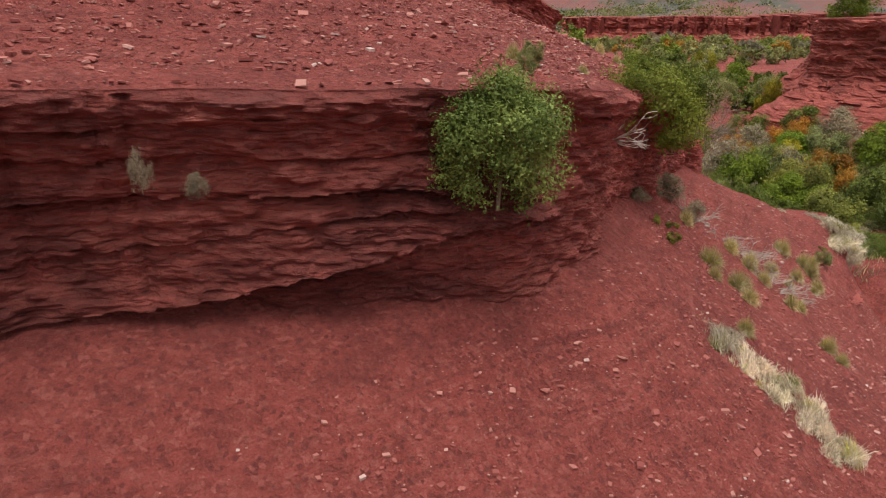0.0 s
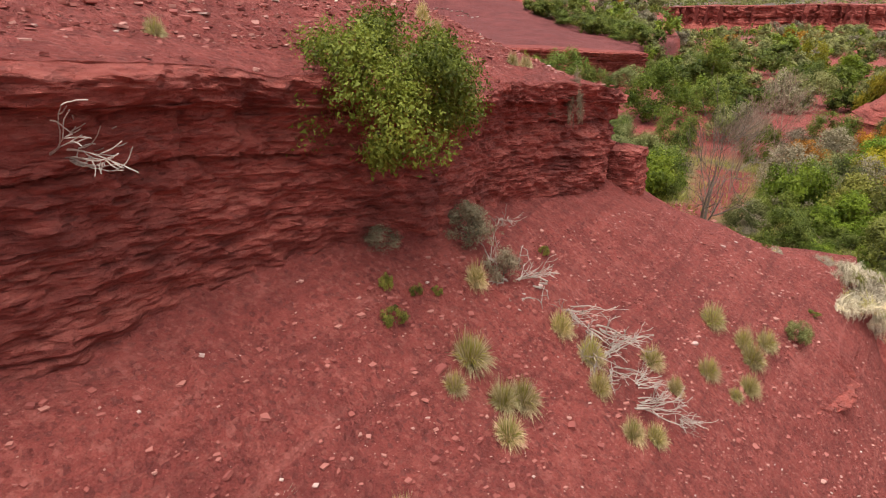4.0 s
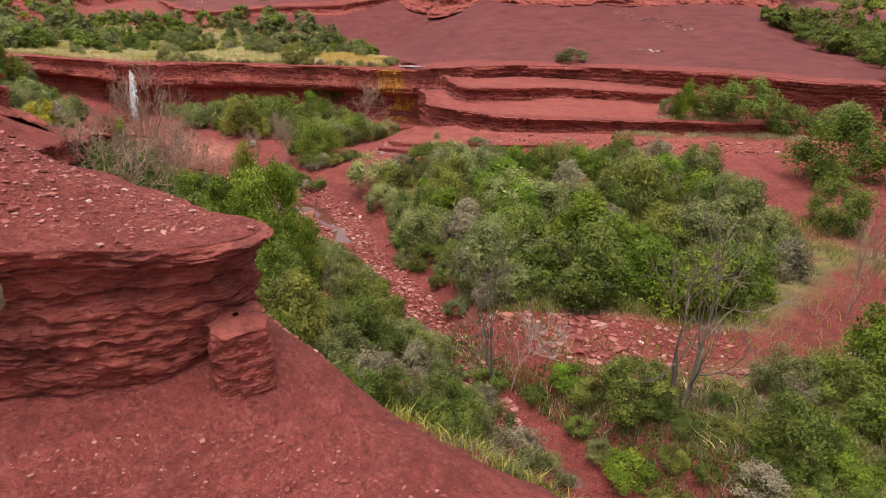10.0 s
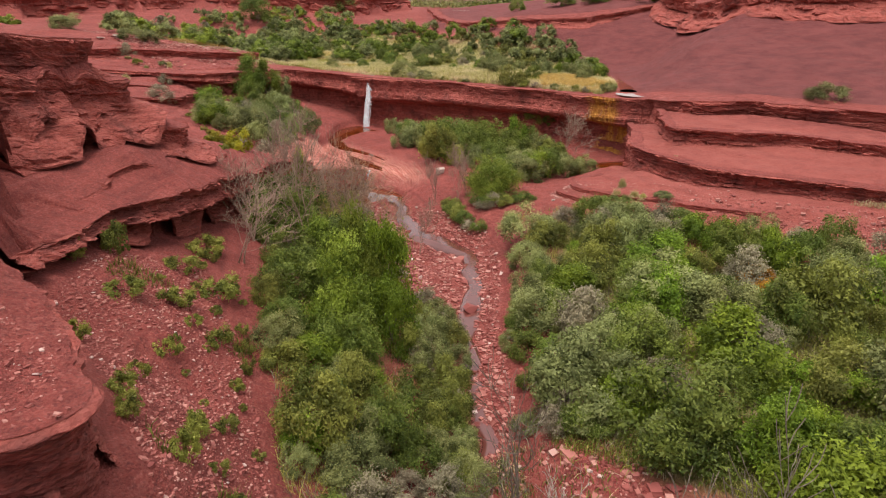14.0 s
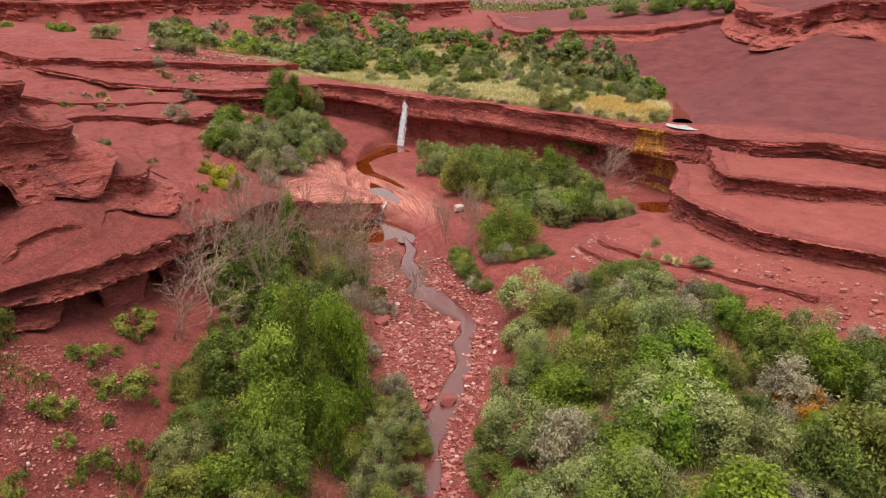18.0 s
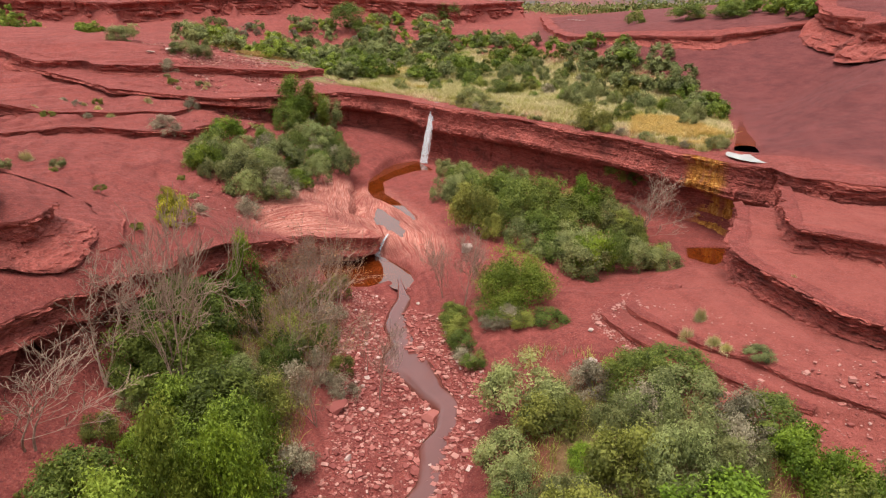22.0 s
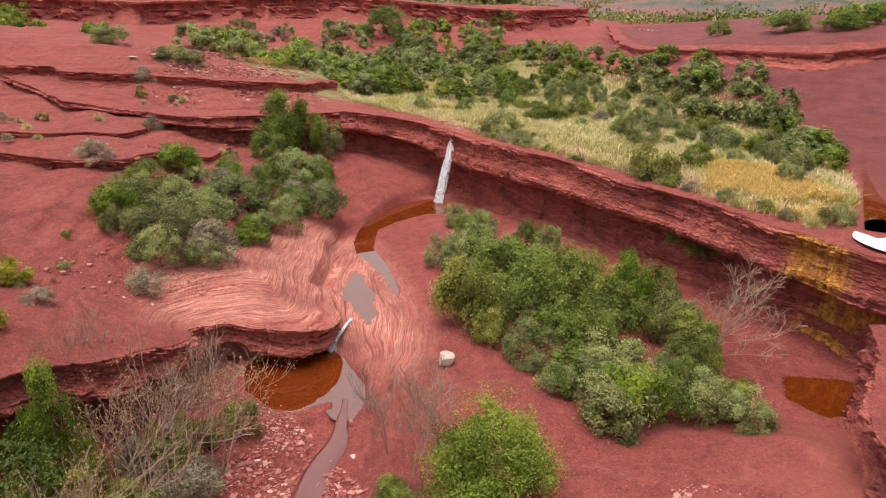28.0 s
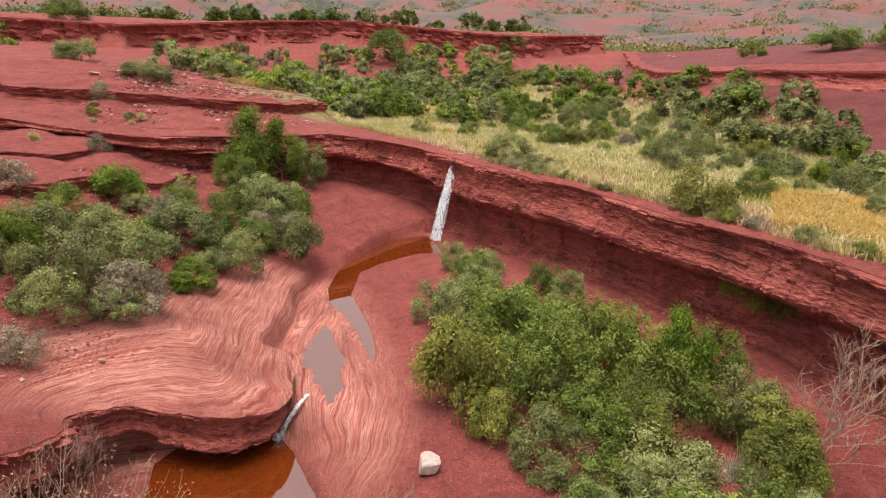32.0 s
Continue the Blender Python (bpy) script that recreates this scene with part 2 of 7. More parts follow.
    grass = ramp(nt, [(0.3, (0.085, 0.105, 0.030)), (0.5, (0.18, 0.17, 0.060)), (0.7, (0.34, 0.27, 0.11))], noise_tex(nt, 1.3, 6, 0.7))
    patch = ramp(nt, [(0.30, (0, 0, 0)), (0.46, (1, 1, 1))], noise_tex(nt, 0.9, 6, 0.65))
    col = mixed(nt, math_node(nt, "MULTIPLY", cov.outputs["Fac"], patch), col, grass)
    # far scrub and red soil, greyed to mauve: distance haze mixed into the colour
    hazy_maq = nt.nodes.new("ShaderNodeAttribute")
    hazy_maq.attribute_name = "maquis"
    scrub = ramp(nt, [(0.36, (0.055, 0.056, 0.044)), (0.46, (0.105, 0.094, 0.078)), (0.51, (0.17, 0.085, 0.076)), (0.62, (0.21, 0.068, 0.058))], noise_tex(nt, 0.03, 9, 0.72))
    col = mixed(nt, hazy_maq.outputs["Fac"], col, scrub)
    nt.links.new(col, b.inputs["Base Color"])
    b.inputs["Roughness"].default_value = 0.9
    b.inputs["Specular IOR Level"].default_value = 0.25
    cell = nt.nodes.new("ShaderNodeTexVoronoi")
    cell.inputs["Scale"].default_value = 26.0
    nt.links.new(nt.nodes.new("ShaderNodeNewGeometry").outputs["Position"], cell.inputs["Vector"])
    bumped(nt, b, [(math_node(nt, "MULTIPLY", lam, at.outputs["Fac"]), 0.8, 0.25), (mid, 0.7, 0.18), (clod, 0.7, 0.07), (noise_tex(nt, 14.0, 5), 0.7, 0.04), (cell.outputs["Distance"], 0.6, 0.02), (fine, 0.9, 0.016)])
    return m


def strata_material(name, dark=1.0):
    """Bedded red mudstone: colour varies bed by bed."""
    m, nt, b = material(name)
    beds = noise_tex(nt, 1.0, 8, 0.72, stretch=(0.5, 0.5, 5.5))
    thin = noise_tex(nt, 1.0, 6, 0.72, stretch=(2.6, 2.6, 22.0))
    grain = noise_tex(nt, 22.0, 5, 0.7)
    col = ramp(nt, [(0.28, (0.13, 0.026, 0.022)), (0.42, (0.26, 0.054, 0.042)), (0.53, (0.37, 0.086, 0.066)), (0.68, (0.50, 0.155, 0.118))], mixed(nt, 0.45, beds, thin))
    col = mixed(nt, math_node(nt, "MULTIPLY", ramp(nt, [(0.5, (0, 0, 0)), (0.75, (1, 1, 1))], grain), 0.4), col, (0.33, 0.10, 0.075))
    flag = nt.nodes.new("ShaderNodeTexVoronoi")
    flag.inputs["Scale"].default_value = 1.0
    mp = nt.nodes.new("ShaderNodeMapping")
    mp.inputs["Scale"].default_value = (8.0, 8.0, 26.0)
    nt.links.new(nt.nodes.new("ShaderNodeNewGeometry").outputs["Position"], mp.inputs[0])
    nt.links.new(mp.outputs[0], flag.inputs["Vector"])
    cell = nt.nodes.new("ShaderNodeSeparateColor")
    nt.links.new(flag.outputs["Color"], cell.inputs[0])
    col = mixed(nt, math_node(nt, "MULTIPLY", ramp(nt, [(0.55, (0, 0, 0)), (0.95, (1, 1, 1))], cell.outputs[0]), 0.32), col, (0.46, 0.15, 0.12))
    col = mixed(nt, math_node(nt, "MULTIPLY", ramp(nt, [(0.62, (0, 0, 0)), (0.95, (1, 1, 1))], cell.outputs[1]), 0.35), col, (0.085, 0.018, 0.017))
    stain = ramp(nt, [(0.52, (0, 0, 0)), (0.66, (1, 1, 1))], noise_tex(nt, 0.8, 5, 0.6))
    col = mixed(nt, math_node(nt, "MULTIPLY", stain, 0.5), col, (0.075, 0.019, 0.018))
    # painted shade: darkens the rock colour where the overhanging face is dim
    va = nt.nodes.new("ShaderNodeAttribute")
    va.attribute_name = "cliff_shade"
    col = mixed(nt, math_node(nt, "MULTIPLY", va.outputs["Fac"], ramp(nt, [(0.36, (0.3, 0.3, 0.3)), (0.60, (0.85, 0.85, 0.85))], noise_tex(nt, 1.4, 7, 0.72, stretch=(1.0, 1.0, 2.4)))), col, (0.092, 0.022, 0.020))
    ru = nt.nodes.new("ShaderNodeAttribute")
    ru.attribute_name = "rust"
    col = mixed(nt, ru.outputs["Fac"], col, ramp(nt, [(0.35, (0.22, 0.075, 0.012)), (0.52, (0.50, 0.20, 0.030)), (0.7, (0.66, 0.40, 0.12))], noise_tex(nt, 5.0, 5, 0.7, stretch=(1, 1, 0.25))))
    nt.links.new(col, b.inputs["Base Color"])
    b.inputs["Roughness"].default_value = 0.85
    b.inputs["Specular IOR Level"].default_value = 0.3
    bumped(nt, b, [(beds, 0.5, 0.08), (thin, 0.6, 0.05), (flag.outputs["Distance"], 0.8, 0.05), (grain, 1.0, 0.05)])
    return m


def stone_material():
    m, nt, b = material("red_stone")
    info = nt.nodes.new("ShaderNodeNewGeometry").outputs["Random Per Island"]
    oi = nt.nodes.new("ShaderNodeObjectInfo").outputs["Random"]
    r = math_node(nt, "FRACT", math_node(nt, "ADD", info, oi))
    col = ramp(nt, [(0.0, (0.21, 0.046, 0.038)), (0.40, (0.31, 0.082, 0.066)), (0.75, (0.42, 0.155, 0.125)), (0.96, (0.50, 0.25, 0.205)), (1.0, (0.60, 0.45, 0.40))], r)
    g = noise_tex(nt, 30.0, 4)
    col = mixed(nt, math_node(nt, "MULTIPLY", g, 0.35), col, (0.15, 0.035, 0.03))
    nt.links.new(col, b.inputs["Base Color"])
    b.inputs["Roughness"].default_value = 0.85
    bumped(nt, b, [(g, 0.4, 0.01)])
    return m


def water_material(name, base, rough=0.03, scale=9.0, strength=0.05, ior=2.1):
    m, nt, b = material(name)
    n = noise_tex(nt, 0.8, 4)
    col = mixed(nt, n, tuple(c * 0.65 for c in base), base)
    nt.links.new(col, b.inputs["Base Color"])
    b.inputs["Roughness"].default_value, b.inputs["IOR"].default_value = rough, ior
    bumped(nt, b, [(noise_tex(nt, scale, 3), strength, 0.02)])
    return m


def leaf_material(name, dark, light, rough=0.55):
    m, nt, b = material(name)
    r = nt.nodes.new("ShaderNodeNewGeometry").outputs["Random Per Island"]
    oi = nt.nodes.new("ShaderNodeObjectInfo").outputs["Random"]
    tone = nt.nodes.new("ShaderNodeAttribute")
    tone.attribute_name = "tone"                     # random tone by lobe, spray and leaf
    r = mixed(nt, math_node(nt, "GREATER_THAN", tone.outputs["Fac"], 0.001), r, tone.outputs["Fac"])
    col = ramp(nt, [(0.0, tuple(0.75 * a for a in dark)), (0.6, tuple((a + c) / 2 for a, c in zip(dark, light))), (1.0, light)], r)
    hsv = nt.nodes.new("ShaderNodeHueSaturation")
    nt.links.new(col, hsv.inputs["Color"])
    nt.links.new(math_node(nt, "ADD", math_node(nt, "MULTIPLY", oi, 0.024), 0.488), hsv.inputs["Hue"])
    nt.links.new(math_node(nt, "ADD", math_node(nt, "MULTIPLY", math_node(nt, "FRACT", math_node(nt, "MULTIPLY", oi, 7.3)), 0.5), 0.75), hsv.inputs["Value"])
    nt.links.new(hsv.outputs[0], b.inputs["Base Color"])
    b.inputs["Roughness"].default_value = rough
    b.inputs["Specular IOR Level"].default_value = 0.22
    tr = nt.nodes.new("ShaderNodeBsdfTranslucent")
    nt.links.new(hsv.outputs[0], tr.inputs["Color"])
    mx = nt.nodes.new("ShaderNodeMixShader")
    mx.inputs[0].default_value = 0.3
    nt.links.new(b.outputs[0], mx.inputs[1])
    nt.links.new(tr.outputs[0], mx.inputs[2])
    nt.links.new(mx.outputs[0], nt.nodes["Material Output"].inputs["Surface"])
    return m


def bark_material(name, a, c):
    m, nt, b = material(name)
    n = noise_tex(nt, 12.0, 5, 0.7)
    nt.links.new(ramp(nt, [(0.3, a), (0.7, c)], n), b.inputs["Base Color"])
    b.inputs["Roughness"].default_value = 0.9
    bumped(nt, b, [(noise_tex(nt, 30.0, 4), 0.5, 0.01)])
    return m


EARTH = earth_material()
STRATA = strata_material("red_strata")
STONE = stone_material()
POOL = water_material("iron_red_water", (0.15, 0.028, 0.004), 0.012, 5.0, 0.012, 2.6)
MURKY = water_material("murky_stream_water", (0.17, 0.052, 0.042), 0.05, 7.0, 0.08, 1.9)
# GLARE: near-white base colour stands in for the bright sky's reflection
GLARE = water_material("painted_sky_glare", (0.70, 0.68, 0.68), 0.02, 5.0, 0.01, 3.0)
LEAF = {
    "juniper": leaf_material("juniper_leaf", (0.085, 0.125, 0.020), (0.27, 0.32, 0.080)),
    "green": leaf_material("green_leaf", (0.056, 0.084, 0.010), (0.205, 0.240, 0.044)),
    "bright": leaf_material("bright_leaf", (0.085, 0.135, 0.008), (0.25, 0.33, 0.030)),
    "grey": leaf_material("grey_green_leaf", (0.104, 0.116, 0.036), (0.31, 0.32, 0.115)),
    "leafy": leaf_material("fresh_tree_leaf", (0.085, 0.125, 0.010), (0.27, 0.33, 0.045)),
    "olive": leaf_material("olive_leaf", (0.098, 0.106, 0.018), (0.31, 0.305, 0.062)),
    "dry": leaf_material("dry_twig_leaf", (0.17, 0.14, 0.090), (0.38, 0.32, 0.21)),
    "yellow": leaf_material("yellow_leaf", (0.20, 0.19, 0.012), (0.46, 0.38, 0.03)),
    "orange": leaf_material("orange_leaf", (0.25, 0.10, 0.01), (0.52, 0.25, 0.03)),
    "straw": leaf_material("straw_grass", (0.44, 0.35, 0.24), (0.88, 0.78, 0.60), 0.7),
    "hay": leaf_material("hay_grass", (0.46, 0.37, 0.19), (0.78, 0.65, 0.38), 0.7),
    "gold": leaf_material("golden_grass", (0.42, 0.27, 0.08), (0.72, 0.50, 0.17), 0.7),
    "tuft": leaf_material("green_tuft_grass", (0.26, 0.26, 0.035), (0.62, 0.56, 0.16), 0.7),
    "rust": leaf_material("rusty_leaf", (0.20, 0.11, 0.06), (0.42, 0.24, 0.11), 0.7),
}
BARE = bark_material("pale_grey_twigs", (0.20, 0.12, 0.085), (0.37, 0.24, 0.18))
BARK = bark_material("grey_brown_bark", (0.10, 0.075, 0.055), (0.22, 0.17, 0.13))
DEAD = bark_material("bleached_dead_wood", (0.26, 0.20, 0.165), (0.48, 0.40, 0.345))
PINK = bark_material("pale_pink_stone", (0.34, 0.13, 0.105), (0.48, 0.25, 0.21))


# ---- the plan: lines on the ground, in metres ----
STREAM = [(-22.6, 38.9, 2.735), (-20.8, 38.75, 2.735), (-17.9, 37.4, 2.69), (-15.2, 37.1, 2.675), (-13.0, 37.5, 2.66), (-11.2, 37.7, 2.62), (-8.6, 36.6, 2.58),
          (-5.6, 34.1, 2.52), (-3.3, 32.3, 2.48), (-0.6, 31.2, 2.45), (2.6, 29.6, 2.40), (5.6, 27.2, 2.34), (8.2, 26.6, 2.28), (10.8, 25.6, 2.2),
          (13.4, 22.6, 2.1), (14.6, 19.0, 2.0), (16.5, 14.5, 1.9), (20, 8, 1.7), (30, -2, 1.3)]
VALLEY = Sheet([
    STREAM,
    [(-26.2, 35.6, 2.55), (-26.3, 37.0, 2.5), (-25.6, 38.6, 2.55), (-23.5, 36.6, 2.6)],                       # lower pool
    [(-43.6, 46.6, 3.45), (-41.6, 44.2, 3.5), (-38.2, 41.5, 3.55), (-34.2, 41.0, 3.5), (-30.5, 40.5, 3.45), (-27.6, 39.9, 3.35), (-26.4, 39.3, 3.1)],
    [(-39.0, 44.6, 3.85), (-34.5, 43.4, 3.85), (-30.0, 42.6, 3.9), (-25.0, 42.0, 4.0), (-22.6, 41.0, 3.7), (-19.0, 40.4, 3.7), (-14.5, 40.4, 3.9)],
    [(-41.0, 48.2, 3.9), (-35.0, 50.2, 4.3), (-27.0, 52.6, 4.3), (-21.8, 55.0, 4.1), (-18.6, 56.0, 3.8)],     # foot of the falls cliff
    [(-36.0, 46.5, 4.2), (-30.0, 47.2, 4.3), (-24.0, 47.5, 4.3), (-21.8, 45.9, 4.3), (-16.0, 44.5, 4.1), (-17.3, 49.5, 3.75), (-18.0, 53.8, 3.6), (-16.4, 55.0, 3.7)],
    [(-19.0, 35.2, 3.0), (-14.4, 34.2, 2.95), (-10.0, 34.3, 2.9), (-6.3, 32.6, 2.9), (-2.5, 30.2, 2.9), (2.0, 27.4, 2.95), (4.8, 25.2, 3.0)],   # left gravel edge
    [(-21.5, 33.6, 3.6), (-16.0, 31.2, 3.9), (-10.5, 29.5, 4.1), (-5.0, 27.2, 4.2), (0.0, 24.6, 4.1), (4.5, 23.0, 4.2), (9.0, 22.6, 4.6)],
    [(-17.5, 29.0, 4.9), (-12.0, 26.5, 5.6), (-6.5, 24.0, 6.2), (-1.2, 21.9, 6.5), (0.1, 22.0, 5.7)],
    [(-15.8, 26.8, 5.7), (-11.5, 24.2, 6.6), (-8.0, 22.0, 7.5), (-6.0, 20.6, 8.2), (-3.0, 19.4, 8.5), (-1.1, 19.9, 7.6), (2.4, 20.2, 8.0), (5.4, 20.9, 7.7)],
    [(-13.0, 40.3, 3.7), (-10.5, 39.4, 3.5), (-7.2, 37.6, 3.3), (-3.6, 35.2, 3.3), (0.4, 32.6, 3.3), (4.2, 30.4, 3.4), (7.5, 29.0, 3.6), (10.5, 27.6, 3.5), (13.6, 26.0, 3.4), (17.0, 20.0, 3.4)],
    [(-11.0, 43.2, 4.7), (-9.1, 42.4, 4.4), (-5.0, 41.0, 4.2), (0.0, 38.4, 4.0), (6.0, 35.5, 3.8), (12.0, 32.3, 3.65), (17.0, 29.0, 3.5), (26.0, 24.0, 3.4)],
    [(-13.2, 47.2, 4.7), (-10.0, 46.4, 4.8), (-4.4, 46.0, 4.8), (2.0, 46.5, 4.7), (8.0, 44.0, 4.2), (13.5, 40.5, 3.5), (20.0, 42.0, 3.6)],
    [(-14.5, 51.0, 5.0), (-10.0, 49.6, 5.4), (-4.4, 49.9, 5.4), (0.0, 51.2, 5.4), (5.8, 54.8, 5.5), (8.5, 55.9, 5.5), (14.0, 57.0, 5.3), (24.0, 58.0, 5.0), (32.0, 72.0, 5.2)],
    [(-9.0, 0.5, 8.9), (-3.4, 4.6, 8.9), (0.2, 6.9, 8.85), (1.1, 7.7, 8.8), (1.9, 8.1, 8.8), (2.9, 10.6, 8.75), (4.2, 12.9, 8.75), (5.0, 14.6, 8.45), (5.9, 15.9, 8.15), (6.8, 17.3, 7.95), (7.9, 19.0, 7.72), (7.4, 20.4, 7.55)],
    [(2.1, 7.3, 8.38), (2.9, 8.4, 8.55), (4.05, 10.5, 8.1), (5.9, 12.8, 7.6), (7.2, 14.4, 7.06), (8.6, 17.0, 6.98), (8.7, 18.9, 7.25)],
    [(-6.0, 0.0, 7.4), (0.0, 4.0, 7.5), (3.4, 7.2, 7.7), (5.4, 10.8, 7.4), (6.5, 12.3, 7.06), (8.4, 15.4, 6.7), (9.6, 16.5, 6.2), (10.4, 18.2, 6.25), (10.9, 20.2, 6.3), (9.4, 20.4, 6.9)],
    [(-3.0, -3.0, 6.0), (2.5, 1.5, 6.2), (5.6, 7.0, 6.6), (8.0, 12.6, 6.2), (9.6, 14.5, 5.5), (11.2, 17.2, 5.55), (12.1, 18.9, 5.35), (12.9, 20.3, 5.9), (13.1, 21.3, 6.0)],
    [(0.0, -6.0, 4.8), (6.0, 1.0, 5.0), (9.6, 8.0, 4.6), (10.9, 12.4, 3.9), (12.0, 15.6, 3.9), (13.3, 18.2, 3.7)],
    [(11.8, 22.4, 4.9), (9.4, 23.4, 4.3), (6.6, 23.6, 4.2)],
    [(6.0, -9.0, 3.2), (11.5, 2.0, 3.0), (14.0, 9.0, 2.7), (15.0, 13.0, 2.5)],
    [(28.0, 8.0, 4.0), (26.0, 18.0, 4.4), (30.0, 40.0, 5.0), (23.7, 47.0, 5.2), (30.0, 30.0, 5.0)],
    [(60.0, 20.0, 6.0), (70.0, 80.0, 6.5), (40.0, 110.0, 6.0), (20.0, 90.0, 5.6)],
    [(60.0, -30.0, 5.0), (0.0, -40.0, 4.0), (-60.0, -60.0, 6.0)],
])
LIP_LEFT = [(-2.6, 18.7, 9.2), (-6.2, 20.5, 8.9), (-8.3, 22.4, 8.8), (-11.5, 24.9, 8.2), (-15.8, 27.5, 7.5), (-19.6, 30.4, 7.0), (-20.6, 32.2, 6.6), (-23.0, 33.0, 5.5),
            (-25.2, 33.6, 4.9), (-25.9, 35.0, 4.65), (-25.1, 37.3, 4.6), (-25.7, 38.3, 4.2), (-28.0, 38.95, 3.74), (-31.0, 39.0, 3.74), (-33.4, 39.6, 3.76), (-36.0, 39.9, 3.76), (-38.4, 40.4, 3.76), (-40.6, 42.4, 3.8), (-43.8, 45.0, 3.9)]
LEFT_TOP = Sheet([
    LIP_LEFT,
    [(-10.9, 22.9, 9.8), (-11.7, 24.0, 9.2), (-13.0, 24.9, 8.9), (-17.2, 26.6, 8.6), (-20.6, 28.6, 7.7), (-22.6, 30.6, 6.9)],
    [(-12.0, 21.0, 10.3), (-15.0, 23.2, 10.2), (-18.5, 24.2, 9.2), (-23.8, 27.3, 7.95), (-28.9, 32.3, 5.9), (-28.4, 35.4, 5.4), (-29.0, 37.4, 4.6)],
    [(-30.5, 31.0, 6.9), (-34.0, 34.5, 5.6), (-36.0, 37.0, 5.0), (-39.5, 38.6, 4.9), (-33.0, 37.6, 4.6)],
    [(-28.0, 22.0, 8.9), (-36.5, 25.9, 8.6), (-42.0, 30.0, 8.4), (-44.0, 36.0, 7.0), (-46.0, 41.0, 6.0)],
    [(-20.0, 12.0, 12.0), (-36.0, 14.0, 10.4), (-60.0, 10.0, 11.0), (-10.0, 10.0, 12.0)],
])
RIM_NEAR = [(-14.0, -0.6, 11.9), (-9.0, 2.2, 11.7), (-3.6, 5.4, 11.42), (0.5, 7.3, 11.33), (1.75, 8.2, 11.23), (2.35, 9.3, 11.08), (3.1, 11.5, 10.75), (4.4, 12.6, 10.5), (5.0, 14.9, 10.42), (5.8, 16.5, 10.3),
            (6.75, 18.0, 10.02), (6.95, 19.3, 9.88), (6.4, 20.1, 9.72), (4.4, 19.75, 9.9), (2.6, 19.2, 10.2), (0.0, 18.4, 10.6), (-2.6, 18.4, 11.0)]
NEAR_TOP = Sheet([
    RIM_NEAR,
    [(-4.0, 7.6, 12.3), (1.3, 8.85, 11.5), (1.9, 11.3, 11.48), (3.95, 15.3, 11.16), (4.2, 16.4, 11.15), (5.2, 18.2, 10.6)],
    [(-4.5, 10.6, 13.6), (-1.0, 11.5, 12.6), (1.2, 14.0, 12.2), (2.4, 16.4, 11.85), (3.2, 17.8, 11.4)],
    [(-16.0, 6.0, 14.5), (-8.0, 14.0, 14.5), (-2.5, 16.5, 12.8), (0.8, 17.4, 12.0)],
])
LIP_FALLS = [(-58.0, 16.0, 11.4), (-48.0, 24.0, 10.3), (-45.6, 30.4, 9.7), (-47.0, 36.0, 9.4), (-49.6, 40.9, 9.2), (-50.2, 44.0, 8.8), (-48.0, 46.6, 8.5), (-46.0, 48.3, 8.3),
             (-42.6, 48.8, 8.45), (-39.4, 49.7, 8.5), (-36.4, 51.3, 8.45), (-32.9, 52.5, 8.45), (-28.0, 54.2, 8.4), (-24.4, 55.2, 8.4), (-20.5, 56.6, 8.3), (-17.6, 57.4, 8.4),
             (-15.0, 56.5, 8.7), (-12.9, 57.0, 8.9), (-11.2, 59.8, 8.8), (-6.2, 61.4, 8.8), (3.3, 62.8, 8.7), (9.0, 62.4, 8.5), (13.0, 65.5, 8.2)]
PLATEAU = Sheet([
    LIP_FALLS,
    [(-69.0, 47.0, 9.2), (-56.0, 47.0, 8.9), (-50.0, 51.0, 8.6), (-40.0, 56.0, 9.0), (-30.0, 60.0, 8.9), (-22.0, 60.0, 8.45), (-26.0, 64.0, 8.6), (-32.0, 72.0, 9.0)],
    [(-60.0, 62.0, 9.8), (-48.0, 66.0, 10.0), (-40.0, 72.0, 10.2)],
    [(-18.0, 60.6, 9.3), (-14.0, 62.8, 9.4), (-4.0, 67.8, 9.5), (5.0, 69.0, 9.4), (12.0, 70.0, 8.6)],
    [(-22.0, 68.0, 11.6), (-12.0, 72.0, 11.4), (-5.7, 78.0, 11.2), (3.0, 80.0, 10.8), (12.0, 84.0, 9.4), (19.0, 96.0, 8.2)],
    [(-24.0, 75.0, 13.6), (-14.0, 80.0, 13.7), (-4.0, 88.0, 13.2), (6.0, 98.0, 11.8), (14.0, 112.0, 10.0)],
    [(-64.0, 72.0, 12.0), (-54.0, 74.0, 13.3), (-44.0, 76.0, 13.3), (-36.0, 80.0, 13.4)],
    [(-52.0, 32.0, 10.3), (-58.6, 26.4, 11.6), (-62.0, 18.0, 12.8), (-70.0, 26.0, 12.0), (-80.0, 36.0, 11.0), (-82.0, 52.0, 11.0), (-76.0, 62.0, 11.0)],
    [(-94.0, 20.0, 14.0), (-97.0, 45.0, 15.2), (-92.0, 60.0, 13.6), (-80.0, 76.0, 12.5)],
    [(-80.0, -20.0, 15.0), (-120.0, 0.0, 16.0), (-130.0, 60.0, 14.0), (-110.0, 110.0, 15.0), (-60.0, 120.0, 16.0), (-10.0, 130.0, 15.0)],
])


def closed(rim, far, step=0.5, wiggle=0.12, seed=1):
    """A rim line, made uneven, and the outline that it closes over far corners behind it."""
    r = resample(rim, step, wiggle, seed)
    return r, np.concatenate([r[:, :2], np.array(far, float)])


# rim, outline, top surface, width of the step
STEP_UP = {}


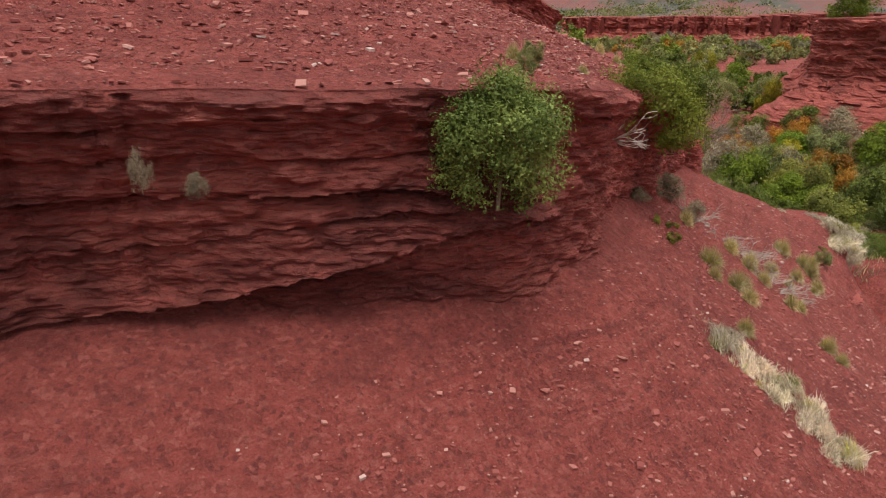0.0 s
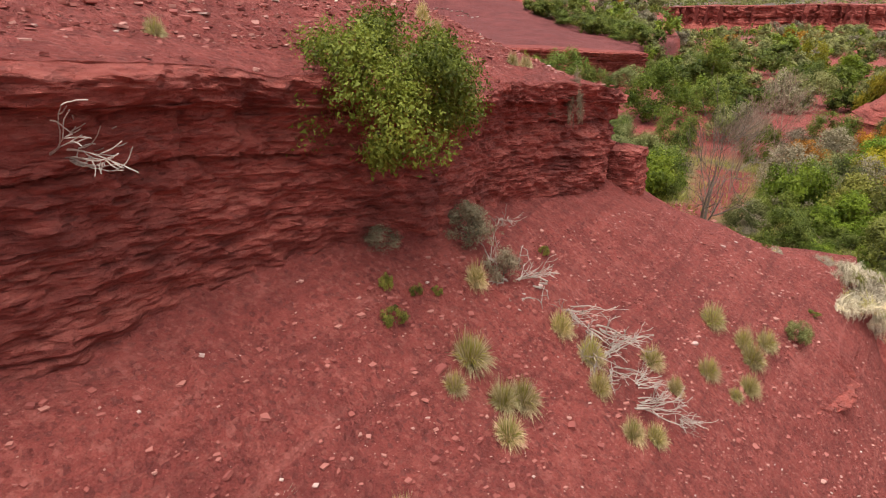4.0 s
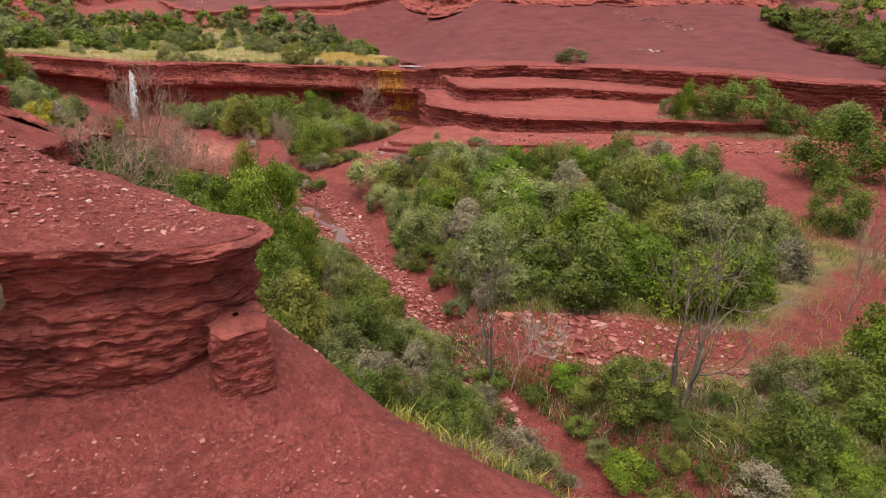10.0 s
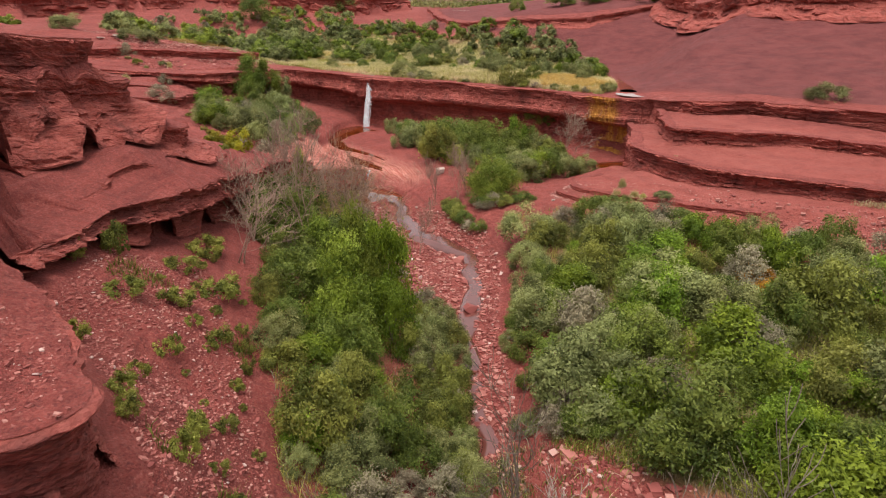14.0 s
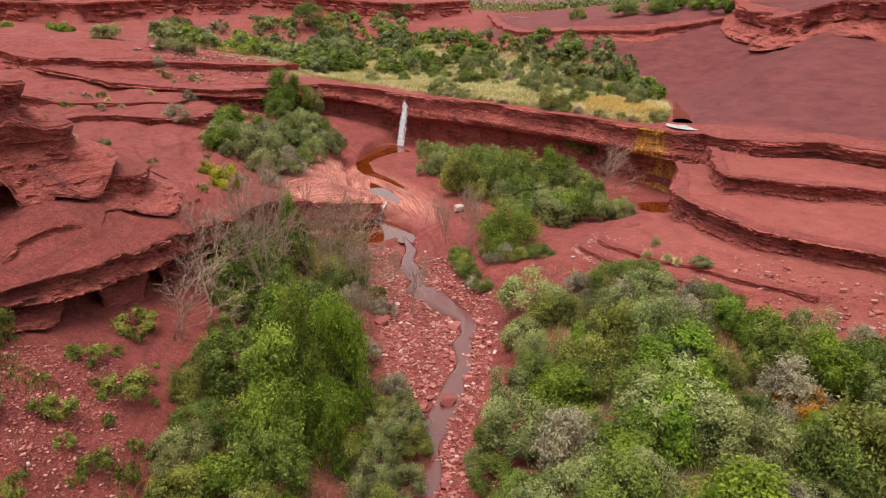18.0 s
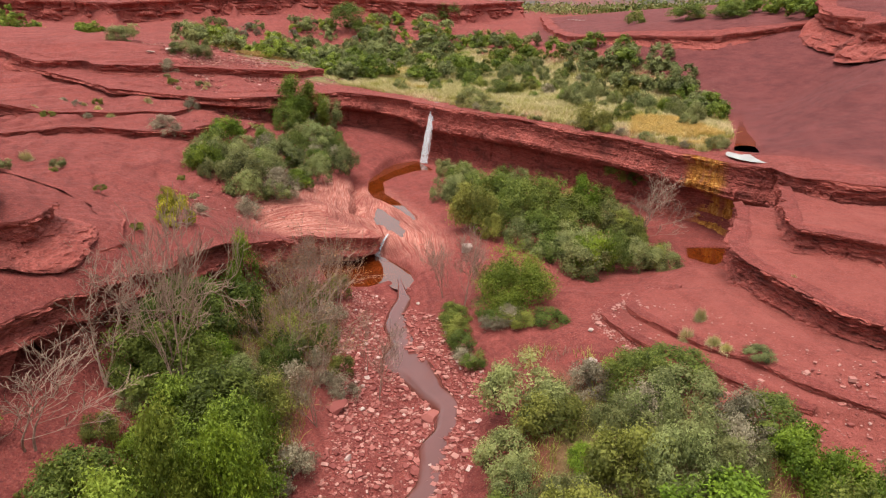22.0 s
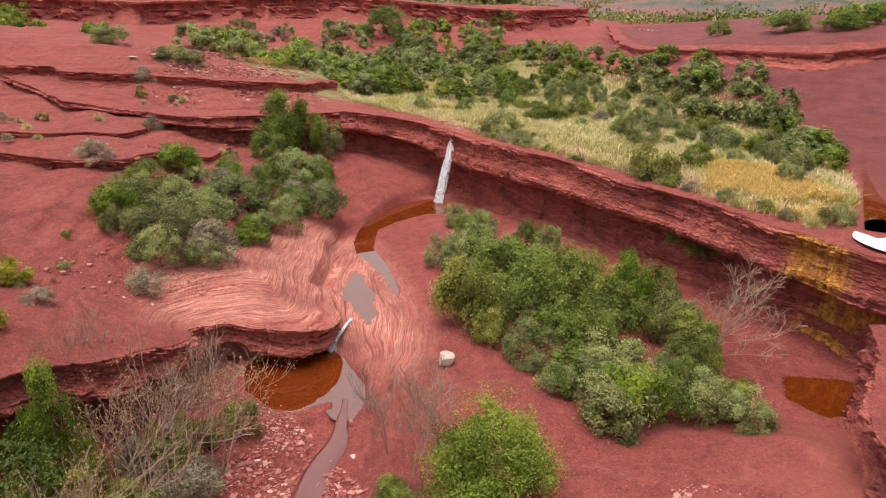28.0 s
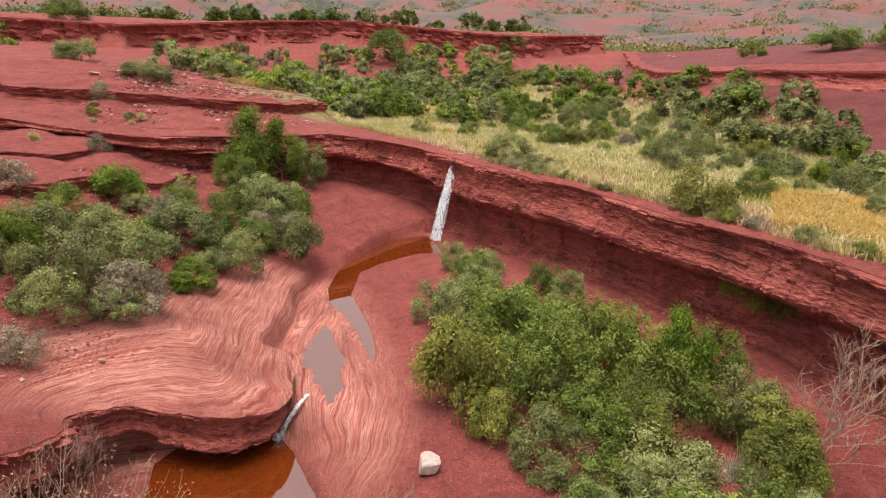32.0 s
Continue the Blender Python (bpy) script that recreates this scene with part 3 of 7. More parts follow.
def step_up(name, rim, far, top, wiggle=0.12, seed=1, back=0.45):
    r, outline = closed(rim, far, 0.45, wiggle, seed)
    STEP_UP[name] = (r, outline, top, back)


def raised(dz, base, fade=0.0):
    """A surface above another one; with fade it rises and dies out along its length."""
    return lambda x, y: base(x, y) + dz * np.clip(1 - fade + 1.6 * fade * vnoise(x / 4.3, y / 4.3, 91), 0.04, 2)


step_up("left_bank", LIP_LEFT, [(-47, 49), (-70, 49), (-90, 0), (-20, -20), (-6, 8), (-2.4, 16)], LEFT_TOP, 0.15, 2, 0.9)
step_up("slope_ledge_low", [(-6.6, 20.6, 0), (-8.6, 21.7, 0), (-10.6, 22.9, 0), (-12.2, 24.1, 0), (-14.4, 25.6, 0), (-16.6, 26.9, 0), (-19.4, 27.2, 0), (-23.5, 24.4, 0), (-27, 20, 0)],
        [(-27, 12), (-6, 14)], raised(0.28, LEFT_TOP, 0.55), 0.35, 22, 0.35)
step_up("west_ledge_low", [(-30.0, 16.0, 0), (-34.5, 19.0, 0), (-37.4, 22.0, 0), (-37.0, 25.0, 0), (-37.4, 27.8, 0), (-39.6, 30.4, 0), (-42.6, 32.6, 0), (-45.0, 33.6, 0)],
        [(-54, 34), (-64, 10), (-30, 4)], raised(0.55, LEFT_TOP, 0.55), 0.4, 24, 0.5)
step_up("west_ledge_middle", [(-33.0, 12.0, 0), (-38.0, 17.0, 0), (-41.0, 21.0, 0), (-41.4, 24.6, 0), (-42.6, 27.6, 0), (-45.4, 29.4, 0)],
        [(-56, 30), (-66, 8), (-33, 2)], raised(1.0, LEFT_TOP, 0.45), 0.4, 29, 0.5)
step_up("near_ridge", RIM_NEAR, [(-6, 19.0), (-16, 18), (-40, 14), (-40, -14)], NEAR_TOP, 0.10, 3, 0.35)
step_up("cap_rock", [(-16.0, 6.5, 0), (-9.0, 9.6, 0), (-4.0, 12.9, 0), (-0.6, 15.0, 0), (1.6, 16.8, 0), (2.9, 18.1, 0), (1.6, 18.5, 0), (-2.0, 18.0, 0), (-6, 17.6, 0)],
        [(-20, 16), (-30, 10)], raised(0.95, NEAR_TOP), 0.2, 5, 0.3)
TIER_LOW = [(-3.6, 15.6, 11.2), (-7.0, 17.4, 10.9), (-9.5, 19.2, 10.65), (-11.4, 21.3, 10.4), (-13.2, 23.4, 10.25), (-14.6, 25.1, 10.15), (-16.4, 25.4, 10.0), (-19.0, 23.4, 10.2), (-24.0, 18.5, 10.6), (-30.0, 12.0, 11.2)]
TIER_MIDDLE = [(-3.0, 14.6, 13.3), (-6.6, 16.2, 13.1), (-9.0, 17.6, 12.9), (-11.3, 20.1, 12.6), (-12.7, 21.7, 12.4), (-13.9, 23.2, 12.3), (-15.6, 22.9, 12.3), (-18.6, 20.4, 12.4), (-26.0, 13.0, 12.8), (-38.0, 7.0, 13.2)]
TIER_TOP = [(-4.0, 14.6, 14.7), (-8.0, 17.3, 14.5), (-10.5, 19.3, 14.2), (-12.0, 20.8, 14.0), (-13.1, 21.9, 13.9), (-14.6, 21.2, 13.9), (-17.6, 18.6, 14.0), (-25.0, 11.0, 14.4), (-36.0, 5.0, 14.8)]
ABOVE_LOW = Sheet([TIER_LOW, [(-8.7, 17.0, 11.9), (-11.0, 20.2, 11.6), (-13.5, 23.3, 11.35), (-16.2, 23.2, 11.1), (-19.0, 20.0, 11.5), (-28.0, 10.0, 12.0)]])
ABOVE_MIDDLE = Sheet([TIER_MIDDLE, [(-8.0, 16.8, 13.6), (-10.5, 19.1, 13.3), (-13.0, 21.9, 13.0), (-15.2, 21.0, 13.0), (-25.0, 10.0, 13.6)]])
ABOVE_TOP = Sheet([TIER_TOP, [(-9.0, 14.5, 14.9), (-12.5, 18.5, 14.5), (-24.0, 8.0, 15.0)]])
step_up("slope_ledge_high", TIER_LOW, [(-30, 4), (-8, 10)], ABOVE_LOW, 0.30, 23, 0.35)
step_up("upper_left_crag", TIER_MIDDLE, [(-40, -5), (-9, 9)], ABOVE_MIDDLE, 0.30, 6, 0.45)
step_up("crag_crown", TIER_TOP, [(-38, -6), (-9, 8)], ABOVE_TOP, 0.30, 16, 0.45)
PILED = ("slope_ledge_high", "upper_left_crag", "crag_crown")      # tiers that only ever add to the slope
step_up("falls_plateau", LIP_FALLS, [(16, 80), (22, 100), (30, 200), (-300, 300), (-300, -200), (-60, -10)], PLATEAU, 0.18, 7, 1.2)
step_up("west_ledge_high", [(-62.0, 11.0, 0), (-55.5, 19.0, 0), (-53.2, 24.0, 0), (-53.0, 29.0, 0), (-53.6, 34.0, 0), (-56.0, 38.0, 0), (-60.0, 41.0, 0)],
        [(-70, 40), (-80, 8)], raised(0.75, PLATEAU), 0.5, 25, 0.6)
step_up("curved_ledge_low", [(-13.9, 46.6, 0), (-13.2, 45.6, 0), (-12.5, 44.7, 0), (-11.9, 44.3, 0), (-11.0, 44.35, 0), (-10.1, 44.5, 0), (-9.2, 44.8, 0), (-7.2, 45.6, 0), (-4.0, 46.6, 0)],
        [(0, 50), (-8, 49.4), (-12.5, 49.5)], raised(0.22, VALLEY, 0.2), 0.10, 26, 0.25)
step_up("curved_ledge_high", [(-12.6, 48.6, 0), (-13.6, 47.9, 0), (-14.0, 47.1, 0), (-13.1, 46.1, 0), (-11.9, 45.45, 0), (-11.1, 45.6, 0), (-10.2, 45.7, 0), (-9.4, 45.8, 0), (-8.3, 46.1, 0), (-5.6, 47.0, 0), (-2.0, 48.4, 0)],
        [(0, 50.5), (-8, 49.4), (-11.5, 49.6)], raised(0.46, VALLEY, 0.2), 0.10, 27, 0.25)
step_up("lower_terrace", [(-17.0, 54.6, 6.6), (-14.6, 52.4, 6.6), (-12.4, 50.8, 6.7), (-10.2, 50.4, 6.6), (-6.6, 50.7, 6.4), (-4.2, 51.6, 6.3), (-1.5, 53.4, 6.2), (3.0, 55.6, 6.2), (7.0, 57.6, 6.1), (9.0, 60.0, 6.2)],
        [(6, 62.2), (3.0, 62.4), (-6.2, 61.1), (-11.0, 59.4), (-12.9, 56.7), (-15, 56.2)],
        lambda x, y: 6.55 - 0.03 * (x + 10) + 0.10 * np.clip(y - 51 - 0.35 * np.clip(x + 6, 0, 99), 0, 6), 0.2, 8, 0.35)
step_up("middle_terrace", [(-15.6, 56.0, 8.2), (-13.4, 54.0, 8.2), (-11.4, 52.6, 8.15), (-9.6, 54.0, 7.7), (-7.8, 55.6, 7.4), (-5.0, 57.2, 7.2), (0.0, 59.0, 7.1), (4.5, 60.4, 7.0), (6.5, 61.8, 7.0)],
        [(3.3, 62.5), (-6.2, 61.2), (-11.0, 59.5), (-12.9, 56.8)], lambda x, y: 7.75 - 0.05 * (x + 9) + 0.05 * (y - 55), 0.2, 9, 0.35)
step_up("gully_bank", [(9.8, 11.6, 0), (9.7, 14.0, 0), (10.4, 15.4, 0), (11.5, 17.4, 0), (12.6, 19.0, 0), (13.5, 20.6, 0), (14.4, 22.6, 0)],
        [(10, 23), (9.2, 20), (8.4, 16), (8.2, 11.6)], raised(0.02, VALLEY), 0.25, 28, 0.3)
step_up("far_butte", [(-42.0, 89.0, 0), (-39.4, 82.6, 0), (-36.8, 79.6, 0), (-32.0, 78.0, 0), (-27.0, 76.4, 0), (-21.0, 76.2, 0), (-15.0, 78.6, 0), (-8.0, 86.0, 0), (0.0, 97.0, 0)],
        [(0, 130), (-42, 130)], raised(2.5, PLATEAU), 0.5, 11, 0.8)
step_up("far_hill_band", [(-90.0, 80.0, 0), (-72.0, 73.0, 0), (-62.0, 71.2, 0), (-55.0, 71.4, 0), (-49.0, 73.0, 0), (-44.0, 74.8, 0), (-39.5, 79.0, 0), (-38.0, 84.0, 0)],
        [(-38, 130), (-90, 130)], raised(0.75, PLATEAU), 0.3, 12, 0.8)
step_up("west_ridge", [(-86.0, -10.0, 0), (-93.0, 10.0, 0), (-97.0, 28.0, 0), (-100.0, 45.0, 0), (-96.0, 58.0, 0), (-92.0, 68.0, 0), (-98.0, 80.0, 0)],
        [(-140, 80), (-140, -10)], raised(2.6, PLATEAU), 0.8, 13, 1.0)
step_up("east_crag", [(36.0, 66.0, 0), (30.0, 54.0, 0), (26.6, 47.6, 0), (28.6, 43.0, 0), (34.0, 38.0, 0), (46.0, 30.0, 0)],
        [(80, 30), (80, 70)], lambda x, y: 11.8 + 0.02 * x + 0 * y, 0.5, 14, 0.9)
step_up("far_valley_band", [(-10.0, 210.0, 0), (20.0, 192.0, 0), (48.0, 200.0, 0), (75.0, 178.0, 0), (110.0, 190.0, 0), (150.0, 172.0, 0), (210.0, 186.0, 0)],
        [(300, 300), (0, 330)], lambda x, y: 13.5 + 0.02 * (y - 180) + 1.2 * vnoise(x / 24, y / 24, 95), 3.0, 15, 2.0)


POOL_UPPER = np.array([(-41.1, 46.9), (-41.3, 45.3), (-40.0, 43.3), (-38.7, 42.1), (-35.7, 41.5), (-33.1, 41.9), (-30.2, 42.1), (-28.7, 41.9), (-29.2, 41.5), (-31.5, 41.3), (-33.6, 40.8), (-34.8, 40.3), (-36.8, 40.3), (-39.4, 40.9), (-42.4, 42.3), (-44.2, 43.8), (-45.1, 46.5)])
POOL_SIDE = np.array([(-33.2, 40.25), (-32.0, 39.75), (-30.6, 39.3), (-29.2, 39.15), (-28.9, 39.55), (-28.1, 39.5), (-27.5, 39.85), (-26.6, 40.0), (-25.9, 40.3), (-26.9, 40.45), (-27.6, 40.8), (-28.6, 40.7), (-29.6, 40.95), (-30.8, 40.65), (-32.2, 40.5)])
POOL_LOWER = np.array([(-23.8, 35.2), (-25.5, 35.1), (-26.7, 35.9), (-27.0, 37.5), (-26.6, 38.6), (-25.2, 39.3), (-23.4, 39.95), (-21.9, 39.8), (-21.0, 38.9), (-21.2, 38.4), (-22.3, 38.3), (-21.9, 37.2), (-22.2, 36.3)])
POOL_RILL = np.array([(-21.15, 57.87), (-24.43, 60.92), (-27.81, 64.08), (-33.0, 68.76), (-32.91, 69.06), (-27.68, 64.51), (-24.79, 62.38), (-21.7, 60.35), (-20.07, 59.02)])
POOL_LIP = np.array([(-21.41, 57.99), (-22.24, 59.17), (-22.29, 59.92), (-21.18, 59.61), (-19.62, 58.66), (-18.48, 57.97), (-18.24, 57.35), (-18.89, 57.0), (-19.73, 56.79), (-20.49, 56.96)])
POOL_SEEP = np.array([(-19.6, 54.2), (-18.8, 56.4), (-17.2, 56.3), (-15.8, 54.9), (-17.0, 53.6), (-18.2, 53.2)])


def foot_height(name, x, y):
    """The ground just below a step, without that step and those after it."""
    return ground_height(x, y, until=name)


def ground_height(x, y, until=None):
    """Height of the ground, worked out in short runs to stay quick."""
    x, y = np.asarray(x, float), np.asarray(y, float)
    a, b = x.ravel(), y.ravel()
    return np.concatenate([height_run(a[i:i + 6000], b[i:i + 6000], until) for i in range(0, max(1, len(a)), 6000)]).reshape(x.shape)


def height_run(x, y, until=None):
    h = VALLEY(x, y)
    h = h + 0.10 * fbm(x / 2.2, y / 2.2, 4, 21) + 0.02 * fbm(x / 0.35, y / 0.35, 2, 31)
    for pool, deep, level in ((POOL_UPPER, 0.45, 3.72), (POOL_SIDE, 0.35, 3.66), (POOL_LOWER, 0.40, 2.86), (POOL_SEEP, 0.55, 3.82)):
        d = inside_distance(x, y, pool)
        bank = smooth(-1.3, -0.1, d) * smooth(0.5, 1.3, np.hypot(x + 21.0, y - 38.8))
        h = h + bank * np.maximum(0, level + 0.05 - h) * (d < 0.3) - deep * smooth(0.05, 0.45, d)
    crest = 40.72 + 0.105 * (x + 33.6)              # the laminated spur that parts the upper pools
    spur = 4.02 - 0.05 * np.abs(x + 30) - 1.1 * np.abs(y - crest)
    h = np.where((x > -34.4) & (x < -25.6), np.maximum(h, spur), h)
    for name, (rim, outline, top, back) in STEP_UP.items():
        if name == until:
            break
        lo, hi = outline.min(0) - 1, outline.max(0) + 1
        k = (x > lo[0]) & (x < hi[0]) & (y > lo[1]) & (y < hi[1])
        if not k.any():
            continue
        d = inside_distance(x[k], y[k], outline)
        t = top(x[k], y[k]) + 0.05 * fbm(x[k] / 1.5, y[k] / 1.5, 4, 41) * smooth(0.3, 2.5, d) + 0.25 * fbm(x[k] / 9, y[k] / 9, 3, 43) * smooth(2, 12, d)
        if name in PILED:
            t = np.maximum(t, h[k])
        m = smooth(back * 0.6, back * 1.1, d)
        h[k] = h[k] * (1 - m) + t * m
    for pool, level in ((POOL_LIP, 8.47), (POOL_RILL, 8.50)):
        d = inside_distance(x, y, pool)
        h = np.where((d > -0.5) & (h > 7.9), np.maximum(h, level + 0.03) - 0.15 * smooth(0.0, 0.3, d), h)
    far = smooth(110, 420, np.hypot(x + 15, y - 35))
    ridge = 1 - np.abs(vnoise(x / 150, y / 110, 57) + 0.4 * vnoise(x / 60, y / 60, 58))
    hills = 8 + 20 * ridge * smooth(170, 330, np.hypot(x + 15, y - 35)) + 105 * smooth(160, 1300, np.hypot(x + 15, y - 35)) * (1 + 0.45 * fbm(x / 330, y / 330, 3, 51)) + 4 * fbm(x / 45, y / 45, 3, 55)
    return h * (1 - far) + np.maximum(hills, 4) * far


def axis(stops):
    out = [stops[0][0]]
    for (a, da), (b, db) in zip(stops, stops[1:]):
        while out[-1] < b - 1e-6:
            u = np.clip((out[-1] - a) / (b - a), 0, 1)
            out.append(min(b, out[-1] + da + (db - da) * u))
    return np.array(out)


GX = axis([(-2600, 160), (-140, 6), (-60, 0.45), (-39, 0.2), (-37, 0.12), (-22, 0.12), (-20, 0.2), (-6, 0.14), (16, 0.14), (24, 0.35), (60, 2), (140, 8), (2600, 160)])
GY = axis([(-1800, 160), (-60, 8), (-6, 0.6), (3, 0.16), (24, 0.15), (32, 0.15), (34, 0.11), (43, 0.11), (45, 0.17), (58, 0.2), (90, 0.6), (140, 4), (3200, 160)])
gx, gy = np.meshgrid(GX, GY, indexing="ij")
gz = ground_height(gx, gy)


def lie(x, y):
    """Ground height between the points of the ground's grid."""
    x, y = np.asarray(x, float), np.asarray(y, float)
    i = np.clip(np.searchsorted(GX, x) - 1, 0, len(GX) - 2)
    j = np.clip(np.searchsorted(GY, y) - 1, 0, len(GY) - 2)
    u, v = (x - GX[i]) / (GX[i + 1] - GX[i]), (y - GY[j]) / (GY[j + 1] - GY[j])
    return (gz[i, j] * (1 - u) + gz[i + 1, j] * u) * (1 - v) + (gz[i, j + 1] * (1 - u) + gz[i + 1, j + 1] * u) * v


def cover_at(x, y, z):
    """Share of plant cover on the ground: valley thickets, the grassy plateau, the far maquis."""
    plateau = smooth(0.5, 3, inside_distance(x, y, np.array([(-51, 46), (-46, 49.5), (-36, 52.5), (-24, 56.5), (-21.5, 60), (-30, 66), (-46, 70), (-74, 62), (-84, 40), (-66, 30), (-54, 38)], float)))
    right = smooth(0.3, 2.5, inside_distance(x, y, np.array([(-12, 40.6), (-7, 38.2), (0, 33), (6, 30), (16, 26), (30, 28), (24, 44), (8, 45), (-3, 45), (-9, 43)], float)))
    left = smooth(0.3, 2.5, inside_distance(x, y, np.array([(-22, 35), (-14, 34), (-4, 31), (4.5, 25.6), (10, 24.4), (12, 23.2), (4, 23.4), (-4, 25.5), (-14, 28), (-21, 33)], float)))
    bald = smooth(-0.5, 0.8, inside_distance(x, y, np.array([(3.4, 29.9), (8.2, 32.6), (11.6, 34.0), (13.6, 42.6), (16.2, 41.0), (13.8, 33), (10, 29.6), (6.5, 28.6)], float)))
    return np.clip(np.maximum.reduce([0.95 * plateau, 0.85 * right * (1 - bald), 0.75 * left]), 0, 1)


cover = cover_at(gx, gy, gz)
WASHED = np.array([(-21.6, 40.6), (-22.4, 41.8), (-24.6, 42.9), (-28, 42.5), (-33, 42.4), (-36.5, 42), (-38.5, 40), (-37.5, 37), (-33, 34.6), (-32, 32.6), (-28.5, 31.2), (-24, 32), (-24.6, 35), (-24.4, 37.6), (-25.0, 39), (-23, 40)], float)
washed = smooth(-0.6, 1.8, inside_distance(gx, gy, WASHED))


def lamina_at(x, y, z):
    """Running number of the thin beds, which drape over the lip of the lower pool."""
    d = inside_distance(x, y, STEP_UP["left_bank"][1][::3])
    return 0.9 * np.abs(d) + 1.6 * z + 0.35 * fbm(x / 3.2, y / 3.2, 3, 77) + 0.5 * vnoise(x / 6, y / 6, 79)


lamina = np.where(washed > 0, lamina_at(gx, gy, gz), 0)
bed = lamina * 3.0
ripple = washed * (0.13 * (np.floor(bed) + smooth(0.55, 0.95, bed - np.floor(bed)) - bed) + 0.05 * vnoise(gx / 0.5, bed, 78))
HILL = np.array([(-20, 58.6), (-12, 60.6), (4, 63.4), (13, 65), (20, 96), (14, 130), (-95, 130), (-95, 84), (-74, 71), (-60, 69.4), (-46, 71), (-31, 66.5), (-25, 62.5)], float)
BEDDED = np.array([(-6, 19.5), (-16, 26), (-24, 30), (-46, 44), (-52, 40), (-80, 44), (-80, 10), (-40, 4), (-12, 14)], float)
TERRACES = np.array([(-17, 53), (-12, 44), (-4, 42.5), (6, 50), (12, 60), (4, 62), (-12, 58)], float)
bare = np.maximum(smooth(-1, 3, inside_distance(gx, gy, BEDDED)), 0.6 * smooth(-1, 2, inside_distance(gx, gy, TERRACES))) * (1 - cover)
layer = gz * 3.1 + 0.9 * fbm(gx / 7, gy / 7, 3, 81)
part_of = layer - np.floor(layer)
ripple = ripple + bare * (0.22 * vnoise(gx / 2.3, gy / 2.3, 86) * smooth(-3, 3, inside_distance(gx, gy, BEDDED)) + 0.30 * (smooth(0.62, 0.92, part_of) - part_of) * (0.5 + 0.5 * vnoise(gx / 3, gy / 3, 83)) + 0.05 * fbm(gx / 0.8, gy / 0.8, 3, 84) + 0.03 * vnoise(gx / 0.33, gy / 0.33, 85))
for pool in (POOL_UPPER, POOL_SIDE, POOL_LOWER):
    ripple = np.where(inside_distance(gx, gy, pool) > -0.5, np.maximum(ripple, -0.01), ripple)
ground = tagged(mesh_object("ground", np.stack([gx, gy, gz + ripple], -1).reshape(-1, 3), grid_faces(len(GX), len(GY)), EARTH, None, True,
                            {"cover": cover.ravel(), "washed": washed.ravel(), "lamina": lamina.ravel(), "terrace_pale": (smooth(-1, 2.5, inside_distance(gx, gy, TERRACES)) * (1 - cover)).ravel(), "mauve": smooth(-1.5, 1.0, inside_distance(gx, gy, HILL)).ravel(), "maquis": smooth(95, 230, np.hypot(gx + 15, gy - 35)).ravel()}), "red clay badland ground with scree and patchy scrub", "ground", kind="structure")


